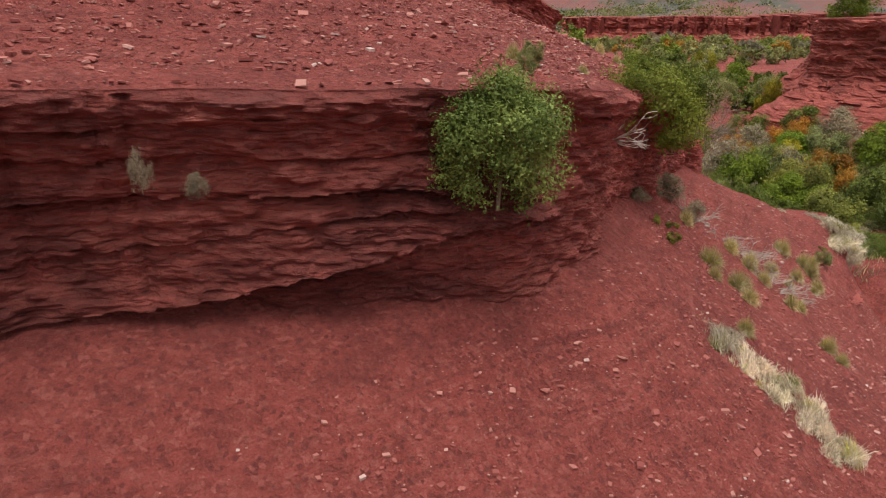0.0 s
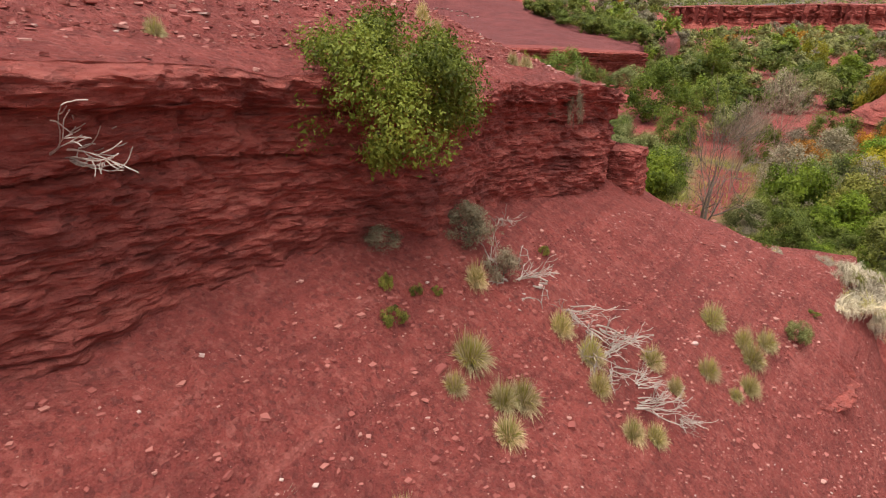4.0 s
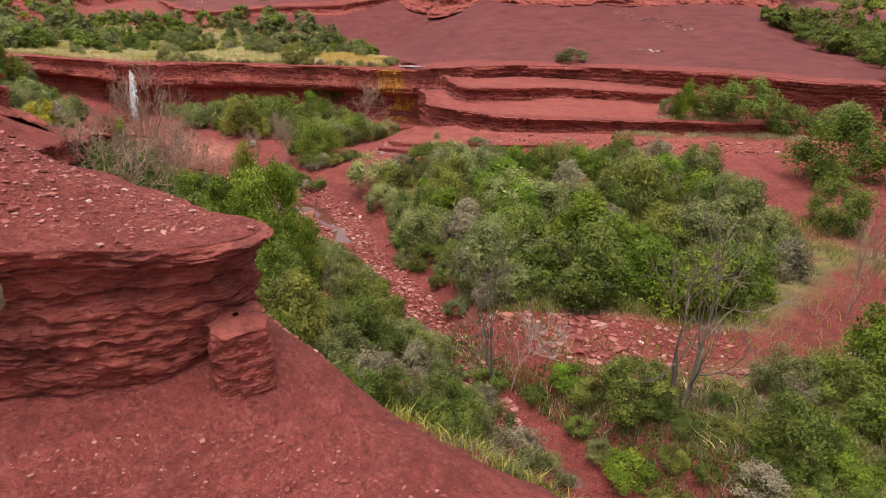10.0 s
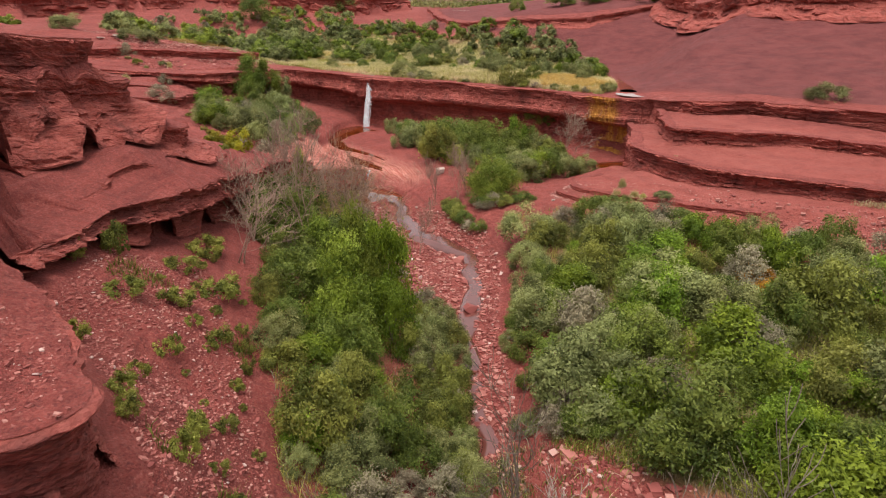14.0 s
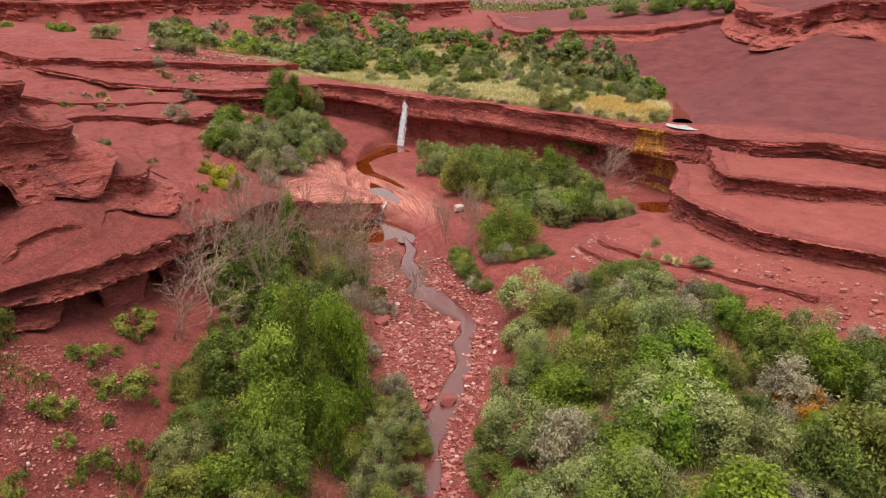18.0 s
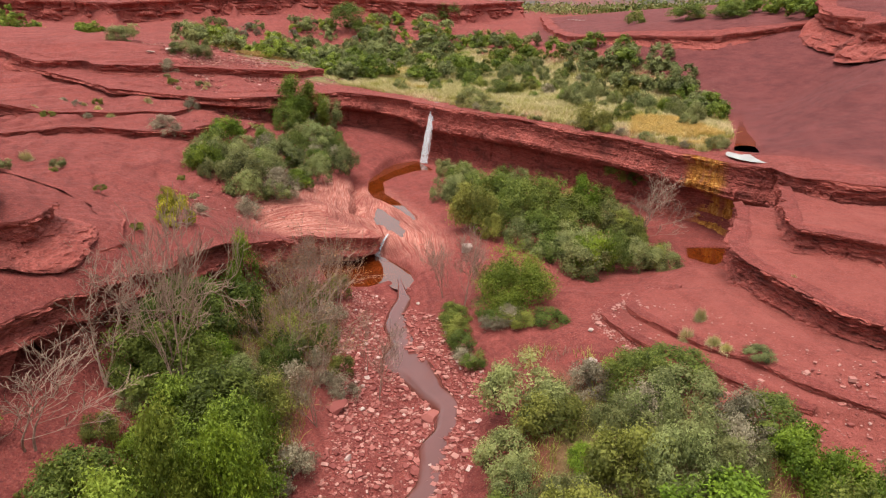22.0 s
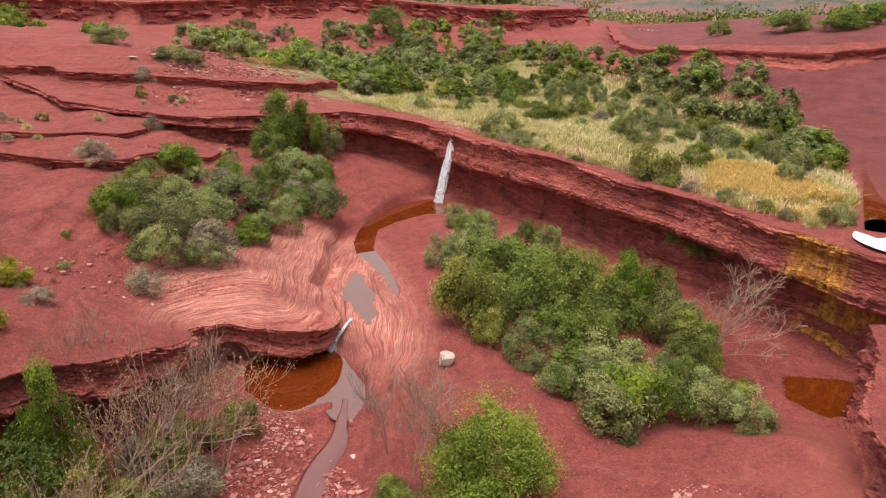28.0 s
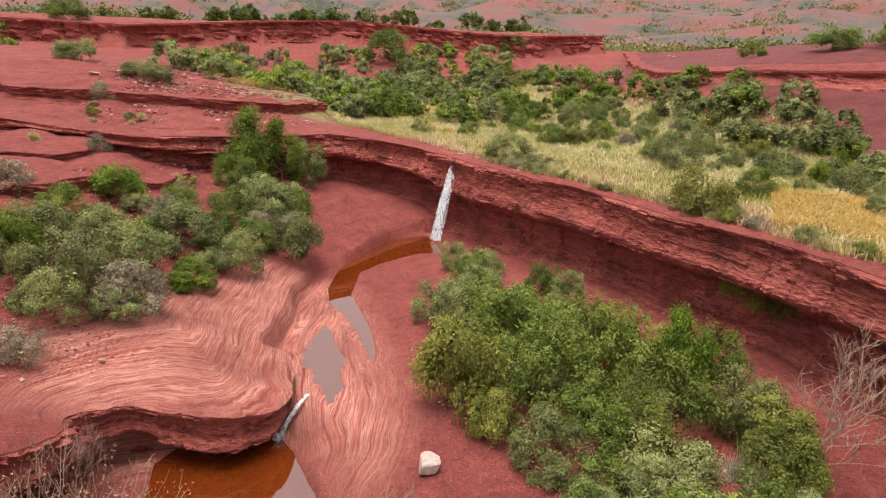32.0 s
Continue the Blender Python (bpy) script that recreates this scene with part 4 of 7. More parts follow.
# ---- bedded rock faces along the rims ----
def rock_face(name, label, step, dz, rim_name, span=(0.0, 1.0), overhang=0.25, jut=0.16, beds=(0.05, 0.22), seed=1, taper=0.35, undercut=0.0, shelf=0.0, reach=0.25, ledges=()):
    """A face of mudstone beds below a rim: every bed juts or recedes unevenly, broken by upright joints."""
    rng = np.random.default_rng(seed)
    rim, outline, top, back = STEP_UP[rim_name]
    r = rim[int(span[0] * (len(rim) - 1)):int(span[1] * (len(rim) - 1)) + 1]
    q = resample(r[:, :2], step)
    d = np.gradient(q, axis=0)
    n = np.stack([d[:, 1], -d[:, 0]], 1) / (np.linalg.norm(d, axis=1)[:, None] + 1e-9)
    probe = inside_distance(q[:, 0] + 0.4 * n[:, 0], q[:, 1] + 0.4 * n[:, 1], outline)
    n *= np.where(np.median(probe) > 0, -1, 1)
    ns = len(q)
    s = np.arange(ns) * step
    ztop = top(q[:, 0], q[:, 1])
    zbot = np.minimum(foot_height(rim_name, q[:, 0] + reach * n[:, 0], q[:, 1] + reach * n[:, 1]), ztop) - 0.35
    height = ztop - zbot
    nv = max(6, int(np.percentile(height, 90) / dz))
    v = np.linspace(0, 1, nv)                       # 0 at the rim, 1 at the foot
    depth = v[None, :] * height[:, None]            # metres below the rim
    w = max(1, min(int(3.0 / step), (ns - 1) // 2))
    pad = np.concatenate([np.full(w, ztop[0]), ztop, np.full(w, ztop[-1])])
    level = np.convolve(pad, np.ones(2 * w + 1) / (2 * w + 1), "valid") + 0.06 * vnoise(s / 9.0, s * 0, seed + 5)
    strat = level[:, None] - ztop[:, None] + depth + 0.012 * vnoise(s / 0.5, s * 0, seed + 6)[:, None]
    edges, z = [], -1.0
    while z < height.max() + 1:
        z += rng.uniform(*beds)
        edges.append(z)
    k = np.searchsorted(np.array(edges), strat)
    hard = np.where(rng.uniform(0, 1, len(edges) + 1) < 0.14, -1.7, rng.normal(0.15, 0.9, len(edges) + 1))
    hard[np.searchsorted(np.array(edges), 0.02):np.searchsorted(np.array(edges), 0.22) + 1] = 0.7
    S = np.repeat(s[:, None], nv, 1)
    ledge = jut * 0.48 * hard[k] * (0.45 + 0.55 * vnoise(S / 1.1, k * 1.7, seed + 7))
    rough = jut * (0.55 * vnoise(S / 0.9, k * 3.1 + 0.5, seed + 9) + 0.40 * vnoise(S / 0.24, k * 5.3, seed + 11) + 0.34 * vnoise(S / 0.10, depth / 0.05, seed + 13))
    broad = 0.22 * vnoise(S / 2.4, depth / 1.6, seed + 15)
    wide = max(2.2 * step, 0.09) + 0.34 * hashed(k, k * 0, seed + 21) ** 2
    block = hashed(np.floor(S / wide + 7 * hashed(k, k * 0 + 1, seed + 22)), k, seed + 23)
    rough = rough + jut * 1.05 * (block - 0.5)
    if ledges:                                      # a weathered face: fine relief, and a few long ledges over dark clefts
        ledge = 0.018 * hard[k] * (0.55 + 0.6 * vnoise(S / 1.6, k * 1.7, seed + 7))
        rough = 0.060 * vnoise(S / 0.26, strat / 0.16, seed + 9) + 0.035 * vnoise(S / 0.15, strat / 0.09, seed + 10) + 0.024 * vnoise(S / 0.13, strat / 0.040, seed + 11) + 0.014 * vnoise(S / 0.07, depth / 0.03, seed + 13) + 0.050 * (block - 0.5) * (vnoise(S / 1.3, strat / 0.5, seed + 31) > -0.1)
        for j, (drops, out, cleft) in enumerate(ledges):
            d0 = np.interp(s, *zip(*drops)) + 0.05 * vnoise(s / 0.9, s * 0, seed + 41 + j) + 0.02 * vnoise(s / 0.2, s * 0, seed + 51 + j)
            part = np.clip(0.75 + 0.7 * vnoise(s / 1.5, s * 0 + j, seed + 61 + j), 0, 1) * smooth(drops[0][0], drops[0][0] + 0.8, s) * smooth(drops[-1][0], drops[-1][0] - 1.2, s)
            below = strat - d0[:, None]
            ledge = ledge + part[:, None] * (out * np.exp(np.minimum(below, 0) / 0.35) * (below < 0) - cleft * np.exp(-np.maximum(below, 0) / 0.09) * (below >= 0))
    else:
        ledge, rough = 0.8 * ledge, 0.7 * rough
    joints = np.zeros(ns)
    for c in rng.uniform(0, s[-1] + 0.01, max(1, int(s[-1] / 1.5))):
        joints = np.maximum(joints, rng.uniform(0.3, 1) * np.exp(-((s - c) / rng.uniform(0.03, 0.08)) ** 2))
    prof = overhang * (1 - smooth(0.0, 0.25, v)) + taper * smooth(0.45, 1.0, v) + shelf * smooth(0.05, 0.36, v) * (1 - smooth(0.40, 0.5, v)) - undercut * smooth(0.36 if shelf else 0.1, 0.5, v) * (1 - smooth(0.8, 1.0, v))
    prof = prof[None, :] - (overhang * (1 - smooth(0.0, 0.25, v)))[None, :] * (1 - smooth(0, 3, s) * smooth(0, 1.5, s[-1] - s))[:, None]
    off = prof * np.clip(height, 0, 1.2)[:, None] + (ledge + rough + broad) * np.clip(height, 0, 1)[:, None] * smooth(0, 0.04, v)[None, :] * 1.0
    off -= min(0.2, jut * 0.9) * joints[:, None] * (vnoise(S / 5, depth / 0.5, seed + 19) > -0.3)
    off[:, 0] = off[:, 1]
    co = np.zeros((ns, nv + 2, 3))
    co[:, 2:, 0] = q[:, None, 0] + n[:, None, 0] * off
    co[:, 2:, 1] = q[:, None, 1] + n[:, None, 1] * off
    co[:, 2:, 2] = ztop[:, None] - depth + 0.012 * vnoise(S / 0.2, k * 2.0, seed + 17)
    for j, inset, down in ((0, back * 1.6 + 0.1, 0.06), (1, back * 1.15 + 0.05, -0.012)):
        co[:, j, 0], co[:, j, 1] = q[:, 0] - n[:, 0] * inset, q[:, 1] - n[:, 1] * inset
        co[:, j, 2] = np.maximum(lie(co[:, j, 0], co[:, j, 1]), top(co[:, j, 0], co[:, j, 1]) if j else -99) - down
    line = -20.45 + 0.10 * (co[..., 2] - 8.5)
    wet = smooth(1.5, 0.7, np.abs(co[..., 0] - line + 0.5 * vnoise(co[..., 2] / 0.7, co[..., 0] * 0, 61))) * (co[..., 1] > 53.5) * (co[..., 1] < 60)
    rust = wet * np.clip(0.90 + 0.6 * vnoise(co[..., 0] / 0.16, co[..., 2] / 0.9, 63) + 0.4 * vnoise(co[..., 0] / 0.4, co[..., 2] / 0.35, 64), 0, 1)
    pale = smooth(-0.6, 1.8, inside_distance(co[..., 0], co[..., 1], WASHED)) if "left" in rim_name else 0 * rust
    cliff_shade = 0 * rust                              # shade under the overhang, painted dark on the left end of a ledged face
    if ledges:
        cliff_shade[:, 2:] = np.clip(0.85 + 0.5 * vnoise(S / 1.3, depth / 0.6, seed + 71), 0, 1) * smooth(20.5, 16.5, S)
    ob = tagged(mesh_object(name, co.reshape(-1, 3), grid_faces(ns, nv + 2), STRATA, None, False, {"rust": rust.ravel(), "cliff_shade": cliff_shade.ravel(), "washed": pale.ravel(), "lamina": (lamina_at(co[..., 0], co[..., 1], co[..., 2]) if "left" in rim_name else pale).ravel()}), label, "rock face", kind="structure")
    ob.data.materials.append(EARTH)
    slots = np.zeros((ns - 1, nv + 1), np.int32)
    slots[:, :2] = 1                                # the clay on top of the rim
    ob.data.polygons.foreach_set("material_index", slots.ravel())
    return ob


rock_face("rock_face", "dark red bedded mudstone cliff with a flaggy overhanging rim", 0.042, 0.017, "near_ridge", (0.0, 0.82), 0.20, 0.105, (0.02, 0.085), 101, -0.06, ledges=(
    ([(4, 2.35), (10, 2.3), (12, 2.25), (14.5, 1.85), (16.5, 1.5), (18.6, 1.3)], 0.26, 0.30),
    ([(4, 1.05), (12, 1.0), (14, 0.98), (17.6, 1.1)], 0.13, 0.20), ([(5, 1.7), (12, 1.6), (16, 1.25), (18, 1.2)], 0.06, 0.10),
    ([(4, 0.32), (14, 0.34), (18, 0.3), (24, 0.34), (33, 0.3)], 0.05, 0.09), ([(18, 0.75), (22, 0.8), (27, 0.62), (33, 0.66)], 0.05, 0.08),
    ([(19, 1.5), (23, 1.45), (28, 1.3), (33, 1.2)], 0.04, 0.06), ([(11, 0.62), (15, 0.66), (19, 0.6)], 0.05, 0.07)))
rock_face("rock_face", "red mudstone cliff at the head of the gully", 0.10, 0.05, "near_ridge", (0.79, 1.0), 0.2, 0.14, (0.05, 0.2), 102)
rock_face("rock_face", "dark rock band capping the near ridge", 0.09, 0.045, "cap_rock", (0.0, 1.0), 0.1, 0.2, (0.06, 0.22), 103)
rock_face("rock_face", "overhanging red mudstone bank above the trees", 0.09, 0.04, "left_bank", (0.0, 0.515), 0.45, 0.24, (0.05, 0.2), 104, 0.0, 0.75, 0.5)
rock_face("rock_face", "undercut red rock lip round the lower pool", 0.07, 0.03, "left_bank", (0.50, 0.715), 0.32, 0.12, (0.04, 0.12), 105, 0.0, 0.7, 0.25)
rock_face("rock_face", "broken rock ledge on the bare left slope", 0.10, 0.045, "slope_ledge_low", (0.0, 1.0), 0.08, 0.14, (0.05, 0.14), 118, 0.9)
rock_face("rock_face", "stepped rock ledge on the bare left slope", 0.10, 0.045, "slope_ledge_high", (0.0, 1.0), 0.08, 0.14, (0.05, 0.16), 119, 1.0)
rock_face("rock_face", "dark ledge across the red western slope", 0.14, 0.05, "west_ledge_low", (0.0, 1.0), 0.12, 0.2, (0.05, 0.16), 120, 0.4, 0.1)
rock_face("rock_face", "broken dark ledge on the red western slope", 0.14, 0.05, "west_ledge_middle", (0.0, 1.0), 0.12, 0.2, (0.05, 0.16), 125, 0.4, 0.1)
rock_face("rock_face", "pale slab edge of the western terrace", 0.16, 0.06, "west_ledge_high", (0.0, 1.0), 0.12, 0.2, (0.05, 0.2), 121, 0.4, 0.1)
rock_face("rock_face", "low curved bedrock ledge in the red clay", 0.08, 0.03, "curved_ledge_low", (0.0, 1.0), 0.05, 0.10, (0.03, 0.1), 122, 0.4)
rock_face("rock_face", "low curved bedrock ledge in the red clay", 0.08, 0.03, "curved_ledge_high", (0.0, 1.0), 0.05, 0.10, (0.03, 0.1), 123, 0.4)
rock_face("rock_face", "broken dark red crag on the left slope", 0.12, 0.05, "upper_left_crag", (0.0, 1.0), 0.05, 0.15, (0.05, 0.22), 107, 1.1)
rock_face("rock_face", "notched red rock crown of the left crag", 0.10, 0.05, "crag_crown", (0.0, 1.0), 0.15, 0.16, (0.06, 0.3), 127, 0.8)
rock_face("rock_face", "layered red terrace faces west of the fall", 0.12, 0.05, "falls_plateau", (0.0, 0.30), 0.2, 0.26, (0.06, 0.24), 108, 0.3, 0.25, 0.3)
rock_face("rock_face", "concave red cliff behind the waterfalls", 0.08, 0.04, "falls_plateau", (0.295, 0.72), 0.40, 0.18, (0.07, 0.32), 109, 0.0, 0.58, 0.5)
rock_face("rock_face", "dark undercut lip above the red terraces", 0.14, 0.05, "falls_plateau", (0.705, 1.0), 0.25, 0.2, (0.05, 0.24), 110, 0.3, 0.2)
rock_face("rock_face", "dark ledge of the lower red terrace", 0.10, 0.04, "lower_terrace", (0.0, 1.0), 0.12, 0.2, (0.04, 0.14), 111, 0.35, 0.12)
rock_face("rock_face", "dark ledge of the middle red terrace", 0.10, 0.04, "middle_terrace", (0.0, 1.0), 0.12, 0.2, (0.04, 0.14), 112, 0.35, 0.12)
rock_face("rock_face", "dark layered bank of the side gully", 0.07, 0.03, "gully_bank", (0.0, 1.0), 0.10, 0.2, (0.04, 0.14), 124, 0.7, 0.0, 0.0, 1.0)
rock_face("rock_face", "dark rock butte on the far slope", 0.3, 0.14, "far_butte", (0.0, 1.0), 0.2, 0.4, (0.15, 0.5), 113, 1.2)
rock_face("rock_face", "dark rock band across the far hill", 0.3, 0.12, "far_hill_band", (0.0, 1.0), 0.15, 0.22, (0.08, 0.35), 114, 0.5)
rock_face("rock_face", "dark rock band along the distant ridge", 0.4, 0.2, "west_ridge", (0.0, 1.0), 0.3, 0.5, (0.2, 0.6), 115)
rock_face("rock_face", "tall red crag on the far side of the valley", 0.25, 0.10, "east_crag", (0.0, 1.0), 0.2, 0.4, (0.10, 0.5), 116, 3.0)
rock_face("rock_face", "distant purple rock band across the valley", 0.9, 0.3, "far_valley_band", (0.0, 1.0), 0.2, 0.8, (0.3, 1.2), 117, 2.5)


# ---- water ----
def water_sheet(name, outline, z, mat, label, category="water", spread=0.12):
    """A flat pool inside a smooth outline."""
    p = resample(list(outline) + [outline[0]], 0.25, 0.08, 4)[:-1, :2]
    d = np.roll(p, -1, 0) - np.roll(p, 1, 0)
    turn = 1 if np.sum(p[:, 0] * np.roll(p[:, 1], -1) - np.roll(p[:, 0], -1) * p[:, 1]) > 0 else -1
    p = p + spread * turn * np.stack([d[:, 1], -d[:, 0]], 1) / (np.linalg.norm(d, axis=1)[:, None] + 1e-9)
    bm = bmesh.new()
    vs = [bm.verts.new((x, y, z)) for x, y in p]
    f = bm.faces.new(vs)
    if f.normal.z < 0:
        f.normal_flip()
    bmesh.ops.triangulate(bm, faces=[f])
    me = bpy.data.meshes.new(name)
    bm.to_mesh(me)
    bm.free()
    me.materials.append(mat)
    return tagged(new(name, me), label, category, kind="structure")


def water_ribbon(name, line, widths, mat, label, seed=3):
    q = resample(line, 0.25)
    d = np.gradient(q[:, :2], axis=0)
    n = np.stack([d[:, 1], -d[:, 0]], 1) / (np.linalg.norm(d, axis=1)[:, None] + 1e-9)
    s = np.arange(len(q)) * 0.25
    width = np.interp(q[:, 0], *zip(*widths))
    w1 = width * (0.5 + 0.28 * vnoise(s / 1.6, s * 0, seed) + 0.06 * vnoise(s / 0.7, s * 0, seed + 2))
    w2 = width * (0.5 + 0.28 * vnoise(s / 1.3, s * 0, seed + 1) + 0.06 * vnoise(s / 0.6, s * 0, seed + 4))
    u = np.linspace(0, 1, 7)
    co = np.zeros((len(q), 7, 3))
    for k in range(2):
        co[:, :, k] = (q[:, k] + n[:, k] * w1)[:, None] * (1 - u) + (q[:, k] - n[:, k] * w2)[:, None] * u
    co[:, :, 2] = q[:, 2:3] + 0.14 - 0.4 * (np.abs(2 * u - 1) > 0.9)[None]      # the edges dip below the bed
    return tagged(mesh_object(name, co.reshape(-1, 3), grid_faces(len(q), 7)[:, ::-1], mat, None, True), label, "stream", kind="structure")


water_sheet("water", POOL_UPPER.tolist(),
            3.72, POOL, "iron-red plunge pool below the waterfall")
water_sheet("water", POOL_SIDE.tolist(), 3.66, POOL, "shallow side pool between laminated rock ribs")
water_sheet("water", POOL_LOWER.tolist(),
            2.86, POOL, "still brown lower pool mirroring the sky")
water_sheet("water", POOL_SEEP.tolist(), 3.82, POOL, "dark red pool at the foot of the rusty cliff stain")
water_sheet("water", POOL_RILL.tolist(), 8.50, POOL, "shallow red rill on the plateau")
water_sheet("water", POOL_LIP.tolist(), 8.50, GLARE, "still pool on the cliff lip, mirrored white sky painted in")
water_ribbon("stream", STREAM, [(-22, 0.5), (-20, 0.9), (-17, 1.9), (-13.5, 2.1), (-11, 1.3), (-8, 1.35), (-2, 1.25), (5, 1.3), (14, 1.0)], MURKY, "shallow red-brown stream over gravel")


# ---- plants: generators ----
def height_at(x, y):
    return float(lie(x, y))


def empty(name, label, category, group="", kind=""):
    return tagged(new(name), label, category, group, kind)


def quads(name, co, mat, parent=None):
    """Loose quads from an array (n, 4, 3)."""
    n = len(co)
    return mesh_object(name, co.reshape(-1, 3), np.arange(4 * n).reshape(n, 4), mat, parent)


def leaf_quads(rng, centre, aim, length, width):
    """Diamond leaves at the centres, pointing along aim."""
    n = len(centre)
    aim = aim / (np.linalg.norm(aim, axis=1)[:, None] + 1e-9)
    side = np.cross(aim, rng.normal(size=(n, 3)))
    side /= np.linalg.norm(side, axis=1)[:, None] + 1e-9
    fold = np.cross(side, aim)
    l = (length * rng.uniform(0.6, 1.3, n))[:, None]
    w = (width * rng.uniform(0.6, 1.3, n))[:, None]
    mid = centre + aim * l * 0.5
    return np.stack([centre, mid + side * w * 0.5 + fold * w * 0.15, centre + aim * l, mid - side * w * 0.5 + fold * w * 0.15], 1)


def tube(points, radii, sides=5):
    """A tapered tube along points: vertices and quads."""
    p = np.array(points, float)
    d = np.gradient(p, axis=0)
    d /= np.linalg.norm(d, axis=1)[:, None] + 1e-9
    up = np.where(np.abs(d[:, 2:3]) > 0.9, np.array([[1.0, 0, 0]]), np.array([[0, 0, 1.0]]))
    a = np.cross(d, up)
    a /= np.linalg.norm(a, axis=1)[:, None] + 1e-9
    b = np.cross(d, a)
    th = np.linspace(0, 2 * np.pi, sides, endpoint=False)
    v = p[:, None] + np.array(radii)[:, None, None] * (np.cos(th)[None, :, None] * a[:, None] + np.sin(th)[None, :, None] * b[:, None])
    i = np.arange(len(p) * sides).reshape(len(p), sides)
    j = np.roll(i, -1, 1)
    return v.reshape(-1, 3), np.stack([i[:-1], j[:-1], j[1:], i[1:]], -1).reshape(-1, 4)


def join(parts):
    vs, fs, k = [], [], 0
    for v, f in parts:
        vs.append(v)
        fs.append(f + k)
        k += len(v)
    return np.concatenate(vs), np.concatenate(fs)


def branches(rng, start, aim, length, radius, depth, spread=0.6, lift=0.15, kids=(2, 4), crook=0.25, out=None, tips=None):
    """Crooked tapering limbs, forking again and again."""
    n = 5
    p, d, pts, radii = np.array(start, float), np.array(aim, float), [], []
    d /= np.linalg.norm(d)
    for i in range(n + 1):
        pts.append(p.copy())
        radii.append(max(0.0095, radius * (1 - 0.55 * i / n)))
        d = d + rng.normal(0, crook, 3) * 0.5 + np.array([0, 0, lift * 0.3])
        d /= np.linalg.norm(d)
        p = p + d * length / n
    out.append(tube(pts if radius > 0.006 else pts[::2] + pts[-1:], radii if radius > 0.006 else radii[::2] + radii[-1:], 5 if radius > 0.02 else 3))
    if tips is not None:
        tips.append(pts[-1])
        tips.append(pts[-3])
    if depth > 0:
        for _ in range(rng.integers(kids[0], kids[1] + 1)):
            k = rng.integers(2, n + 1)
            q = d + rng.normal(0, spread, 3)
            branches(rng, pts[k], q, length * rng.uniform(0.5, 0.8), radii[k] * 0.65, depth - 1, spread, lift, kids, crook, out, tips)


def leaf_tris(rng, centre, face, length, width):
    """Three-cornered leaves at the centres, their blades turned to face outwards."""
    n = len(centre)
    face = face / (np.linalg.norm(face, axis=1)[:, None] + 1e-9)
    aim = np.cross(face, rng.normal(size=(n, 3)))
    aim /= np.linalg.norm(aim, axis=1)[:, None] + 1e-9
    side = np.cross(face, aim)
    l = (length * rng.uniform(0.6, 1.4, n))[:, None]
    w = (width * rng.uniform(0.6, 1.4, n))[:, None]
    return np.stack([centre - side * w * 0.5, centre + side * w * 0.5, centre + aim * l], 1)


def triangles(name, co, mat, parent=None, tone=None):
    n = len(co)
    return mesh_object(name, co.reshape(-1, 3), np.arange(3 * n).reshape(n, 3), mat, parent, False, None if tone is None else {"tone": tone})


def lobed_crown(rng, width, height, lobes, leaves, length, sink=0.0, airy=0.0, core=0.62):
    """Leaves in sprays over the lobes of a lumpy dome."""
    v = rng.normal(size=(lobes, 3))
    v[:, 2] = np.abs(v[:, 2]) * 1.05 - 0.42
    v /= np.linalg.norm(v, axis=1)[:, None]
    semi = np.array([width / 2, width / 2, height * (0.62 - 0.1 * sink)])
    base = np.array([0, 0, height * 0.34])
    c = base + v * semi * (core * rng.uniform(0.75, 1.12, lobes))[:, None]
    rad = rng.uniform(0.20, 0.46, lobes) * min(width, height) * (0.62 - 0.3 * max(0.0, core - 0.62))
    lobe = rng.integers(0, lobes, max(60, leaves // 16))
    d = rng.normal(size=(len(lobe), 3)) + v[lobe] * 0.7 + [0, 0, 0.3]
    d /= np.linalg.norm(d, axis=1)[:, None]
    spray = c[lobe] + d * (rad[lobe] * rng.uniform(0.72, 1.05 + airy, len(lobe)))[:, None]
    k = rng.integers(0, len(spray), leaves)
    pos = spray[k] + rng.normal(0, 0.030 * min(width, height) + 0.3 * length, (leaves, 3)) * [1, 1, 0.75]
    pos[:, 2] = np.where(pos[:, 2] < 0.02, rng.uniform(0.0, 0.15, leaves) * height, pos[:, 2])
    deep = rng.uniform(0, 1, leaves) < 0.16                # larger leaves added inside the lobes to close the crown and block light
    pos[deep] = (c[lobe[k]] + d[k] * (rad[lobe[k]] * 0.5)[:, None])[deep] + rng.normal(0, 0.05 * min(width, height), (leaves, 3))[deep]
    face = d[k] * 0.9 + rng.normal(0, 0.45 + airy, (leaves, 3)) + [0, 0, 0.45]
    tone = 0.40 * rng.uniform(0, 1, len(spray))[k] + 0.46 * rng.uniform(0, 1, lobes)[lobe[k]] + 0.14 * rng.uniform(0.1, 1, leaves)
    return leaf_tris(rng, pos, face, length * np.where(deep, 1.7, 1.0), length * np.where(deep, 1.2, 0.62)), c, np.repeat(np.clip(1.75 * tone - 0.34, 0.03, 1), 3)


